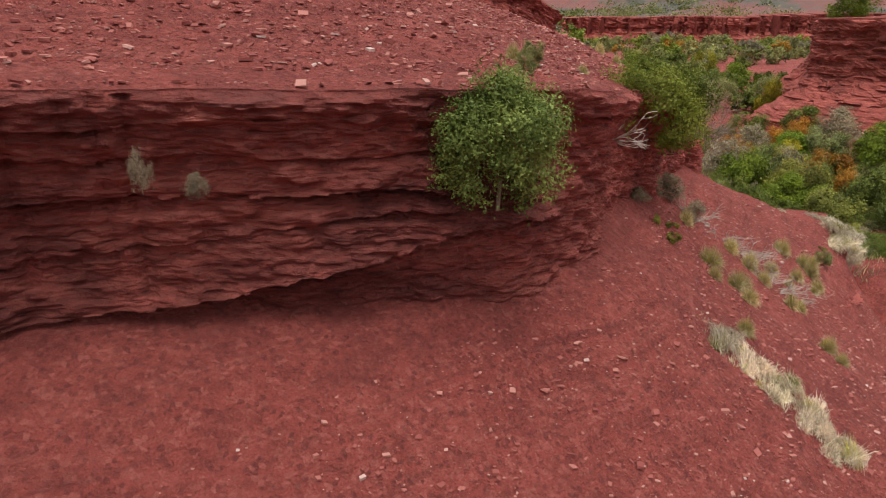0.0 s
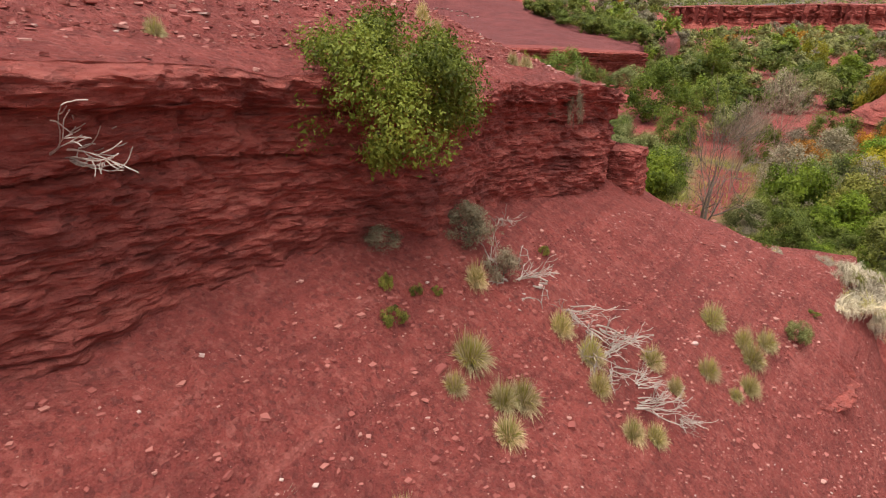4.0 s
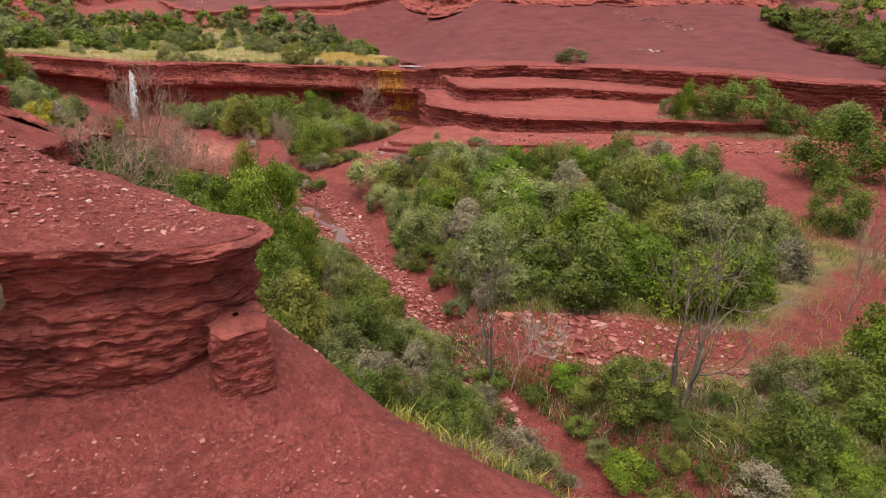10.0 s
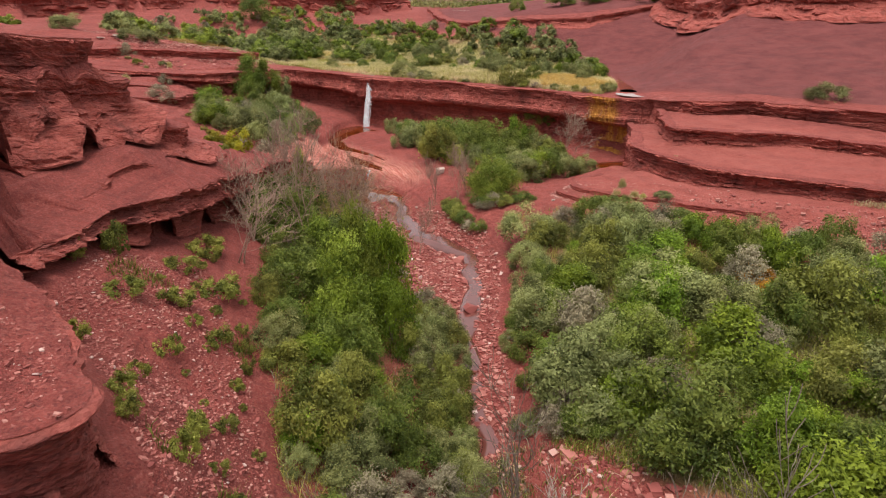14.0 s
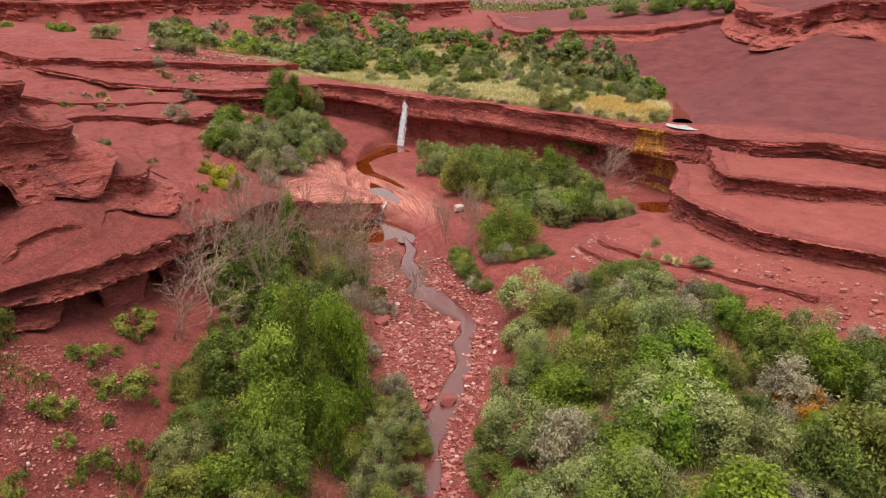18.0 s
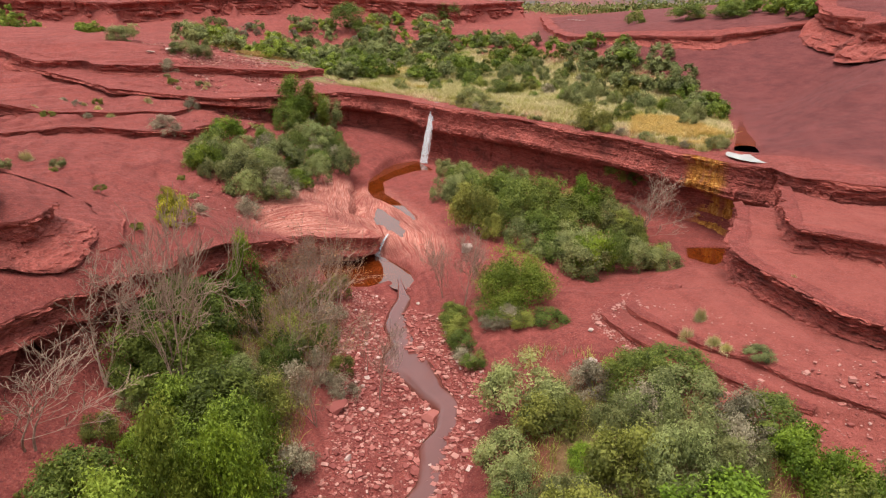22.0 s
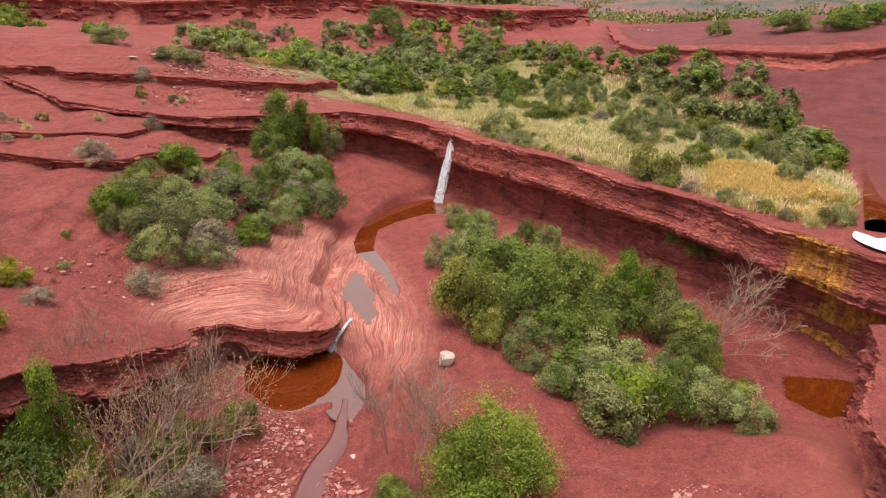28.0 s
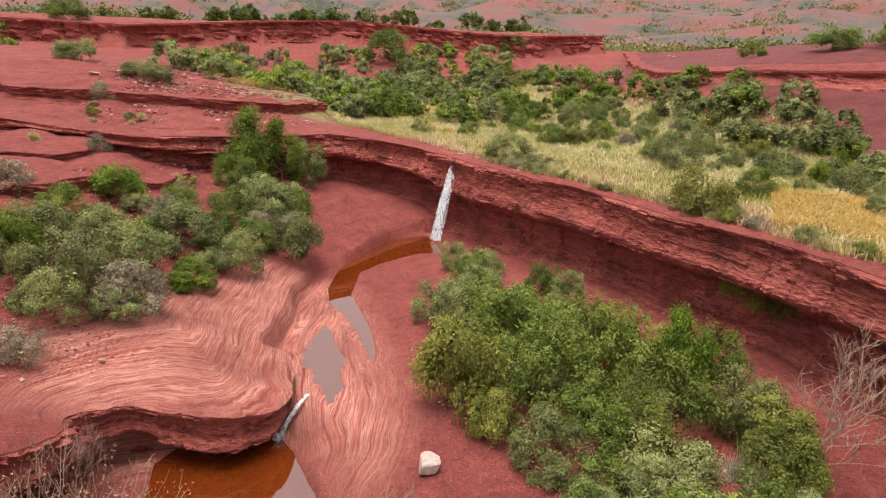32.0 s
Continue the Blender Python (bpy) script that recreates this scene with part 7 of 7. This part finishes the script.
scrub_patch("ridge_scrub", "dark green scrub along the western ridge", WEST_TOP, 50, (2.0, 4.5), "green", 827)
FAR_VALLEY = [(12, 94), (34, 92), (60, 100), (90, 120), (100, 170), (20, 185), (6, 130)]
for leaf, words, n, seed in (("grey", "grey-green", 60, 851), ("leafy", "fresh green", 45, 852), ("dry", "bare brown", 30, 853), ("orange", "orange autumn", 10, 854)):
    scrub_patch("valley_scrub", words + " scrub on the far valley floor", FAR_VALLEY, n, (2.6, 5.5), leaf, seed)
WEST_FOOT = [(-70, 27), (-64, 33), (-61, 44), (-76, 64), (-91, 64), (-93, 46), (-87, 32), (-78, 26)]
scrub_patch("plateau_scrub", "grey-green scrub along the foot of the western ridge", WEST_FOOT, 60, (1.8, 3.6), "grey", 831)
scrub_patch("plateau_scrub", "fresh green scrub along the foot of the western ridge", WEST_FOOT, 45, (1.6, 3.2), "leafy", 832)
scrub_patch("plateau_scrub", "dry brown scrub along the foot of the western ridge", WEST_FOOT, 18, (1.2, 2.4), "dry", 833)
scrub_patch("ridge_scrub", "green scrub in the hollow below the western ridge", [(-92, 4), (-80, 8), (-79, 18), (-90, 20)], 22, (1.8, 3.4), "leafy", 834)
scrub_patch("ridge_scrub", "low grey scrub patch on the bare ridge slope", [(-95, 30), (-92, 34), (-90, 33), (-92, 29)], 14, (0.6, 1.3), "grey", 835)
scrub_patch("ridge_scrub", "low grey scrub patch on the bare ridge slope", [(-95, 42), (-92, 46), (-90, 44), (-92, 41)], 14, (0.6, 1.3), "grey", 836)
scrub_patch("ridge_scrub", "green scrub on top of the bare hill", [(-52, 79), (-30, 83), (-33, 92), (-54, 88)], 34, (1.8, 3.4), "leafy", 837)
scrub_patch("ridge_scrub", "green scrub at the end of the bare hill", BUTTE_FOOT, 22, (2.0, 3.6), "green", 828)


def far_scrub(name, label, n, leaf, seed, r0, r1):
    """Distant maquis: low clumps of leaves over the far slopes."""
    rng = np.random.default_rng(seed)
    a, r = rng.uniform(-0.35, 3.6, n * 4), r0 * (r1 / r0) ** rng.uniform(0, 1, n * 4)
    x, y = -15 + np.cos(a) * r, 35 + np.sin(a) * r
    k = fbm(x / 30, y / 30, 3, seed) > -0.05
    x, y, r = x[k][:n], y[k][:n], r[k][:n]
    z = lie(x, y)
    m = 44
    size = rng.uniform(0.8, 1.7, len(x)) * (1 + r / 260)
    c = rng.normal(size=(len(x), m, 3)) * [0.55, 0.55, 0.38]
    c[..., 2] = np.abs(c[..., 2])
    pos = np.stack([x, y, z], 1)[:, None] + c * size[:, None, None]
    q = leaf_quads(rng, pos.reshape(-1, 3), rng.normal(size=(len(x) * m, 3)) + [0, 0, 0.4], 1.0, 0.6)
    sc = np.repeat(size, m)[:, None, None] * 0.30
    q = q[:, :1] + (q - q[:, :1]) * sc
    return tagged(quads(name, q, LEAF[leaf]), label, "scrub", kind="stuff")


far_scrub("distant_scrub", "dark green maquis on the far hills", 1900, "green", 601, 105, 700)
far_scrub("distant_scrub", "grey-green maquis on the far hills", 2400, "grey", 602, 105, 700)


# ---- loose stones ----
CUBE = np.array([(x, y, z) for x in (-1, 1) for y in (-1, 1) for z in (-1, 1)], float)
CUBE_F = np.array([(0, 1, 3, 2), (4, 6, 7, 5), (0, 4, 5, 1), (2, 3, 7, 6), (0, 2, 6, 4), (1, 5, 7, 3)])


def chips(rng, x, y, size, flat=0.45, rim=None):
    """Angular slabs of shale lying at (x, y)."""
    n = len(x)
    v = CUBE[None] * rng.uniform(0.62, 1.0, (n, 8, 3)) * np.stack([size * rng.uniform(0.6, 1.2, n), size * rng.uniform(0.5, 1.0, n), size * flat * rng.uniform(0.5, 1.2, n)], 1)[:, None]
    a, t = rng.uniform(0, 2 * np.pi, n), rng.normal(0, 0.3, n)
    c, s = np.cos(t)[:, None], np.sin(t)[:, None]
    v[..., 1], v[..., 2] = v[..., 1] * c - v[..., 2] * s, v[..., 1] * s + v[..., 2] * c
    c, s = np.cos(a)[:, None], np.sin(a)[:, None]
    v[..., 0], v[..., 1] = v[..., 0] * c - v[..., 1] * s, v[..., 0] * s + v[..., 1] * c
    v += np.stack([x, y, perch(x, y, rim) + size * flat * 0.45], 1)[:, None]
    f = (np.arange(n)[:, None, None] * 8 + CUBE_F[None]).reshape(-1, 4)
    return v.reshape(-1, 3), f


def scree(name, label, outline, n, lo_size, hi_size, seed, power=2.5, clump=-1.0, flat=0.45, rim=None, mat=STONE):
    rng = np.random.default_rng(seed)
    poly = np.array(outline, float)
    lo, hi = poly.min(0), poly.max(0)
    x, y = rng.uniform(lo[0], hi[0], n * 4), rng.uniform(lo[1], hi[1], n * 4)
    k = inside_distance(x, y, poly) > 0
    if rim:
        k |= np.abs(inside_distance(x, y, STEP_UP[rim][1]) - 0.08) < 0.26
    k &= fbm(x / 1.3, y / 1.3, 3, seed) > clump
    x, y = x[k][:n], y[k][:n]
    size = lo_size + (hi_size - lo_size) * rng.uniform(0, 1, len(x)) ** power * rng.uniform(0, 1, len(x)) ** power
    v, f = chips(rng, x, y, size, flat, rim)
    return tagged(mesh_object(name, v, f, mat), label, "scree", kind="stuff")


scree("scree", "angular red shale chips on the near ridge slope", [(-12, 0.8), (-3.6, 5.45), (0.5, 7.35), (1.7, 8.25), (2.3, 9.3), (3.05, 11.5), (4.35, 12.7), (4.95, 15), (5.75, 16.6), (6.7, 18.1), (6.8, 19.2), (6.2, 19.9), (4.4, 19.6), (2.6, 19.0), (3, 17), (0, 14.4), (-5, 12), (-12, 8)], 17000, 0.010, 0.075, 701, 1.2, -1.0, 0.35, "near_ridge")
scree("scree", "small red chips scattered over the talus", [(-4, 3), (1, 7.2), (2.6, 9), (4.6, 13.4), (7.4, 18), (9, 19.4), (12.8, 21), (12.4, 17), (9, 9), (4, 3)], 13000, 0.007, 0.065, 702, 2.0, -1.0, 0.35)
scree("scree", "rubble on the gully slope below the ridge", [(-6, 20.8), (-2, 19.6), (3, 20.5), (7, 20.8), (4, 23), (-2, 24), (-7, 24)], 7000, 0.014, 0.085, 703, 1.4)
scree("scree", "stones and gravel in the stream bed", [(-22, 37), (-19, 35), (-14, 34.2), (-6, 32.2), (2, 27.8), (6, 25.6), (9, 25.8), (6, 28.4), (2, 31), (-4, 34.6), (-8, 37.6), (-12, 39.4), (-17, 39.2)], 9500, 0.02, 0.16, 704, 1.25)
scree("scree", "pale stones on the right bank clearing", [(4, 30.2), (9, 28.6), (13, 30), (11, 33), (6, 31.6)], 900, 0.03, 0.2, 705, 1.6)
scree("scree", "scattered stones by the terrace path", [(-9, 42.6), (-4, 50), (4, 54.4), (12, 57), (8, 53), (0, 47.5), (-8, 44.4)], 1200, 0.03, 0.22, 706, 2.2)
scree("scree", "stones scattered over the red terraces and slopes", [(-24, 28), (-30, 30), (-44, 29), (-58, 24), (-60, 30), (-50, 34), (-40, 34), (-26, 34)], 3600, 0.02, 0.14, 707, 2.0)
scree("scree", "rubble on the bare western terrace", [(-60, 26), (-48, 31), (-52, 38), (-62, 38), (-72, 30)], 3200, 0.03, 0.22, 708, 2.0)
scree("rubble", "pale pinkish rubble strewn over the western terrace", [(-58, 27), (-50, 30), (-50, 38), (-56, 43), (-66, 42), (-74, 32), (-64, 24)], 2600, 0.03, 0.2, 710, 1.6, 0.0, 0.4, None, PINK)
scree("rubble", "pale stones lying in the stream bed", [(-22, 37), (-19, 35), (-14, 34.2), (-6, 32.2), (2, 27.8), (6, 25.6), (9, 25.8), (6, 28.4), (2, 31), (-4, 34.6), (-8, 37.6), (-12, 39.4), (-17, 39.2)], 700, 0.03, 0.14, 711, 1.5, -1.0, 0.45, None, PINK)
scree("rubble", "pale chips scattered over the upper slope", [(-12, 0.8), (-3.6, 5.45), (0.5, 7.35), (1.7, 8.25), (2.3, 9.3), (4.35, 12.7), (5.75, 16.6), (6.7, 18.1), (4, 18.4), (0, 15), (-6, 11)], 600, 0.012, 0.055, 712, 1.2, -1.0, 0.35, "near_ridge", PINK)
scree("rubble", "pale chips scattered over the talus", [(-4, 3), (1, 7.2), (2.6, 9), (4.6, 13.4), (7.4, 18), (9, 19.4), (12.8, 21), (12.4, 17), (9, 9), (4, 3)], 450, 0.010, 0.04, 713, 1.4, -1.0, 0.35, None, PINK)
scree("rubble", "pale chips below the terraces", [(-12, 44), (-4, 43), (6, 52), (12, 58), (4, 55), (-4, 50), (-12, 47)], 500, 0.03, 0.13, 714, 1.6, -1.0, 0.45, None, PINK)
scree("scree", "gravel along the downstream bank", [(11, 13), (13.4, 18), (14, 21), (15.6, 17), (16, 12)], 900, 0.02, 0.14, 709, 1.8)


for seed, line, n in ((715, [(-13.2, 45.7), (-12.3, 44.5), (-11.0, 44.2), (-9.2, 44.6)], 420), (716, [(-13.5, 48.0), (-14.1, 47.1), (-13.2, 46.2), (-12.0, 45.6)], 260), (717, [(-45.5, 47.9), (-47.5, 49.6), (-50, 50.2), (-53, 50)], 160), (718, [(-24, 34.4), (-22.6, 35.4), (-21.6, 36.2), (-20.4, 36.6)], 300)):
    strip = resample(line, 0.4)
    d = np.gradient(strip, axis=0)
    side = 0.45 * np.stack([d[:, 1], -d[:, 0]], 1) / np.linalg.norm(d, axis=1)[:, None]
    scree("rubble", "pale crumbled stone strewn along a ledge", np.concatenate([strip + side, (strip - side)[::-1]]).tolist(), n, 0.015, 0.11, seed, 1.4, -1.0, 0.4, None, PINK)


# ---- the waterfalls ----
def foam_material():
    m, nt, b = material("white_water")
    n = noise_tex(nt, 6.0, 5, 0.7, stretch=(3, 3, 0.4))
    b.inputs["Base Color"].default_value = (0.72, 0.72, 0.75, 1)
    b.inputs["Roughness"].default_value = 0.25
    nt.links.new(ramp(nt, [(0.40, (0.02, 0.02, 0.02)), (0.66, (0.75, 0.75, 0.75))], n), b.inputs["Alpha"])
    return m


FOAM = foam_material()


def waterfall(name, label, top, foot, spread, strands, seed, rise=0.12):
    """Strands of white water that leave the lip and fall in a curve, frayed towards the foot."""
    rng = np.random.default_rng(seed)
    th = empty(name, label, "waterfall")
    top, foot = np.array(top, float), np.array(foot, float)
    side = np.cross(foot - top, [0, 0, 1.0])
    side /= np.linalg.norm(side)
    for i in range(strands):
        o = rng.normal(0, 0.33)
        u = np.linspace(0, 1, 26)
        p = top[None] * 1.0 + (foot - top)[None] * np.stack([u ** 0.75, u ** 0.75, u ** 1.25], 1)
        w = spread * (0.75 + 0.4 * u) * o + 0.05 * vnoise(u * 6 + i * 3.1, u * 0, seed + i) * u
        p = p + side[None] * w[:, None]
        p[:, 2] += rise * np.exp(-u * 30)
        width = rng.uniform(0.025, 0.07) * (1 + 0.6 * vnoise(u * 9, u * 0 + i, seed))
        ribbon = np.stack([p - side[None] * width[:, None], p + side[None] * width[:, None]], 1)
        ribbon[:, :, 0] += rng.normal(0, 0.03)
        mesh_object("strand", ribbon.reshape(-1, 3), grid_faces(26, 2), FOAM, th, True)
    a = rng.uniform(0, 2 * np.pi, 90)
    r = spread * 0.8 * np.sqrt(rng.uniform(0, 1, 90))
    pos = foot[None] + np.stack([np.cos(a) * r, np.sin(a) * r, 0.02 + np.abs(rng.normal(0, 0.08, 90))], 1)
    quads("splash", leaf_quads(rng, pos, rng.normal(size=(90, 3)) + [0, 0, 0.6], 0.14, 0.09), FOAM, th)
    return th


waterfall("waterfall", "thin white waterfall dropping off the red lip", (-46.0, 48.65, 8.40), (-43.75, 46.7, 3.76), 0.34, 22, 901, 0.0)
waterfall("cascade", "small white cascade into the lower pool", (-27.2, 39.55, 3.70), (-26.1, 38.6, 2.88), 0.16, 6, 903, 0.0)


# ---- boulders and single stones ----
def boulder_mesh(seed, detail=2):
    bm = bmesh.new()
    bmesh.ops.create_icosphere(bm, subdivisions=detail, radius=0.5)
    rng = np.random.default_rng(seed)
    cuts = rng.normal(size=(13, 3))
    cuts /= np.linalg.norm(cuts, axis=1)[:, None]
    reach = rng.uniform(0.22, 0.40, 13)
    for v in bm.verts:
        p = np.array(v.co)
        for c, d in zip(cuts, reach):
            over = p @ c - d
            if over > 0:
                p -= c * over
        p *= 1 + 0.02 * noise.noise(Vector(p * 5 + seed))
        v.co = p
    me = bpy.data.meshes.new("stone")
    bm.to_mesh(me)
    bm.free()
    me.materials.append(STONE)
    return me


STONES = [boulder_mesh(920 + i, 3) for i in range(6)]
SLABS = [boulder_mesh(950 + i, 1) for i in range(8)]
PALE = bark_material("pale_limestone", (0.30, 0.20, 0.17), (0.54, 0.44, 0.38))
pale_mesh = boulder_mesh(930, 3)
pale_mesh.materials.clear()
pale_mesh.materials.append(PALE)


def boulder(x, y, size, flat=0.6, mesh=None, seed=0, label="angular red boulder in the stream bed"):
    rng = np.random.default_rng(seed)
    ob = new("boulder", mesh or STONES[int(rng.integers(6))])
    ob.matrix_basis = pose(x, y, height_at(x, y) + size * flat * 0.28, rng.uniform(-12, 12), rng.uniform(-12, 12), rng.uniform(0, 360)) @ Matrix.Diagonal((size * rng.uniform(1.0, 1.4), size, size * flat, 1))
    return tagged(ob, label, "boulder")


for i, (x, y, s) in enumerate([(-5.5, 34.2, 0.95), (-5.9, 33.6, 0.4), (-10.9, 37.0, 0.7), (-10.3, 37.2, 0.4), (-11.6, 33.8, 0.8), (5.0, 27.6, 0.5), (5.9, 26.7, 0.45), (3.7, 28.3, 0.6), (4.3, 28.0, 0.4), (-1.9, 31.2, 0.5), (-8.2, 35.6, 0.45),
                               (2.2, 29.4, 0.45), (6.4, 27.4, 0.35), (-13.0, 36.4, 0.35), (-3.9, 32.4, 0.4), (-6.6, 34.0, 0.35), (-20.9, 39.0, 0.4), (7.9, 29.6, 0.45), (8.8, 30.2, 0.4), (12.8, 21.9, 0.9)]):
    boulder(x, y, s, 0.55, None, 940 + i)
boulder(-22.2, 42.5, 0.8, 0.85, pale_mesh, 970, "white weathered limestone boulder on the red bank")
for i, (x, y, s) in enumerate([(-11.4, 43.5, 0.3), (-13.2, 41.9, 0.3), (-9.6, 42.5, 0.5), (-8.6, 42.8, 0.5), (-1.6, 33.6, 0.6), (-22.8, 37.0, 0.3), (-19.0, 38.9, 0.25), (-57.0, 48.2, 0.5), (-56.4, 47.6, 0.4), (-57.6, 47.4, 0.4)]):
    boulder(x, y, s, 0.5, pale_mesh, 980 + i, "pale stone lying on the red clay")
for i, (x, y, s) in enumerate([(-59.3, 27.4, 1.7), (-61.0, 29.4, 1.2), (-58.0, 25.6, 0.8)]):
    boulder(x, y, s, 0.22, pale_mesh, 1000 + i, "flat pale slab on the western terrace")


def rock_block(x, y, z0, z1, wide, deep, turn, seed, label):
    """A squarish pillar of bedded rock split off the cliff."""
    n, m = 44, 46
    a = np.linspace(0, 2 * np.pi, n, endpoint=False)[:, None]
    v = np.linspace(0, 1, m)[None, :]
    z = z0 + (z1 - z0) * v
    sq = (np.abs(np.cos(a)) ** 5 + np.abs(np.sin(a)) ** 5) ** -0.2
    bed = np.floor(z / 0.085 + 0.4 * np.sin(a * 2))
    r = sq * (1 + 0.10 * vnoise(bed * 3.3, np.floor(a * 2.2) + 0 * bed, seed) + 0.05 * vnoise(a * 9, z / 0.07, seed + 1) + 0.10 * (1 - v)) * (1 - 0.9 * smooth(0.96, 1.0, v))
    px, py = np.cos(a) * r * wide / 2, np.sin(a) * r * deep / 2
    c, s = math.cos(radians(turn)), math.sin(radians(turn))
    co = np.stack([x + px * c - py * s, y + px * s + py * c, z + 0.02 * vnoise(a * 4, z / 0.1, seed + 2)], -1)
    i = np.arange(n * m).reshape(n, m)
    j = np.roll(i, -1, 0)
    f = np.stack([i[:, :-1], j[:, :-1], j[:, 1:], i[:, 1:]], -1).reshape(-1, 4)
    return tagged(mesh_object("rock_block", co.reshape(-1, 3), f, STRATA, None, False, {"rust": np.zeros(n * m)}), label, "rock")


rock_block(7.1, 19.05, 7.2, 8.85, 0.8, 1.0, 60, 1011, "split block of red mudstone at the tip of the cliff")

# white stone marks laid out on the bare hillsides, unreadable from here
for i, (x, y, n, step) in enumerate([(-9.2, 78.1, 5, 0.7), (-6.3, 79.0, 7, 0.6), (-4.4, 78.0, 5, 0.6), (-3.7, 68.3, 6, 0.4), (-101.4, 45.6, 7, 0.8), (-81.4, 81.4, 6, 0.8)]):
    for k in range(n):
        boulder(x + (k - n / 2) * step * 0.9, y + 0.25 * ((k * 7) % 3), 0.38, 0.35, pale_mesh, 1100 + i * 10 + k, "white stone in a hillside stone mark")

# single stones on the ground nearest to the path
rng = np.random.default_rng(12)
made = 0
while made < 290:
    u, rim = rng.uniform(), None
    if u < 0.5:
        x, y = rng.uniform(-6, 6), rng.uniform(6, 18)
        if not 0.02 < float(inside_distance(np.array([x]), np.array([y]), STEP_UP["near_ridge"][1])[0]) < 3.2:
            continue
        s = 0.06 + 0.16 * rng.uniform() ** 2
        rim = "near_ridge"
    elif u < 0.8:
        x, y = rng.uniform(0, 12), rng.uniform(5, 20)
        if float(inside_distance(np.array([x]), np.array([y]), np.array([(0, 5), (1.6, 7.4), (3, 9.6), (5, 13.4), (8, 18), (11.6, 19.6), (9, 12), (4, 5)], float))[0]) < 0:
            continue
        s = 0.05 + 0.13 * rng.uniform() ** 3
    else:
        k = int(rng.integers(2, 11))
        x, y = STREAM[k][0] + rng.normal(0, 1.1), STREAM[k][1] + rng.normal(0, 1.1)
        s = 0.12 + 0.25 * rng.uniform() ** 2
    ob = new("stone", SLABS[int(rng.integers(8))])
    ob.parent = ground
    ob.matrix_basis = pose(x, y, float(perch(np.array([x]), np.array([y]), rim)[0]) + s * 0.12, rng.uniform(-20, 20), rng.uniform(-20, 20), rng.uniform(0, 360)) @ Matrix.Diagonal((s * rng.uniform(0.9, 1.5), s, s * rng.uniform(0.3, 0.6), 1))
    made += 1
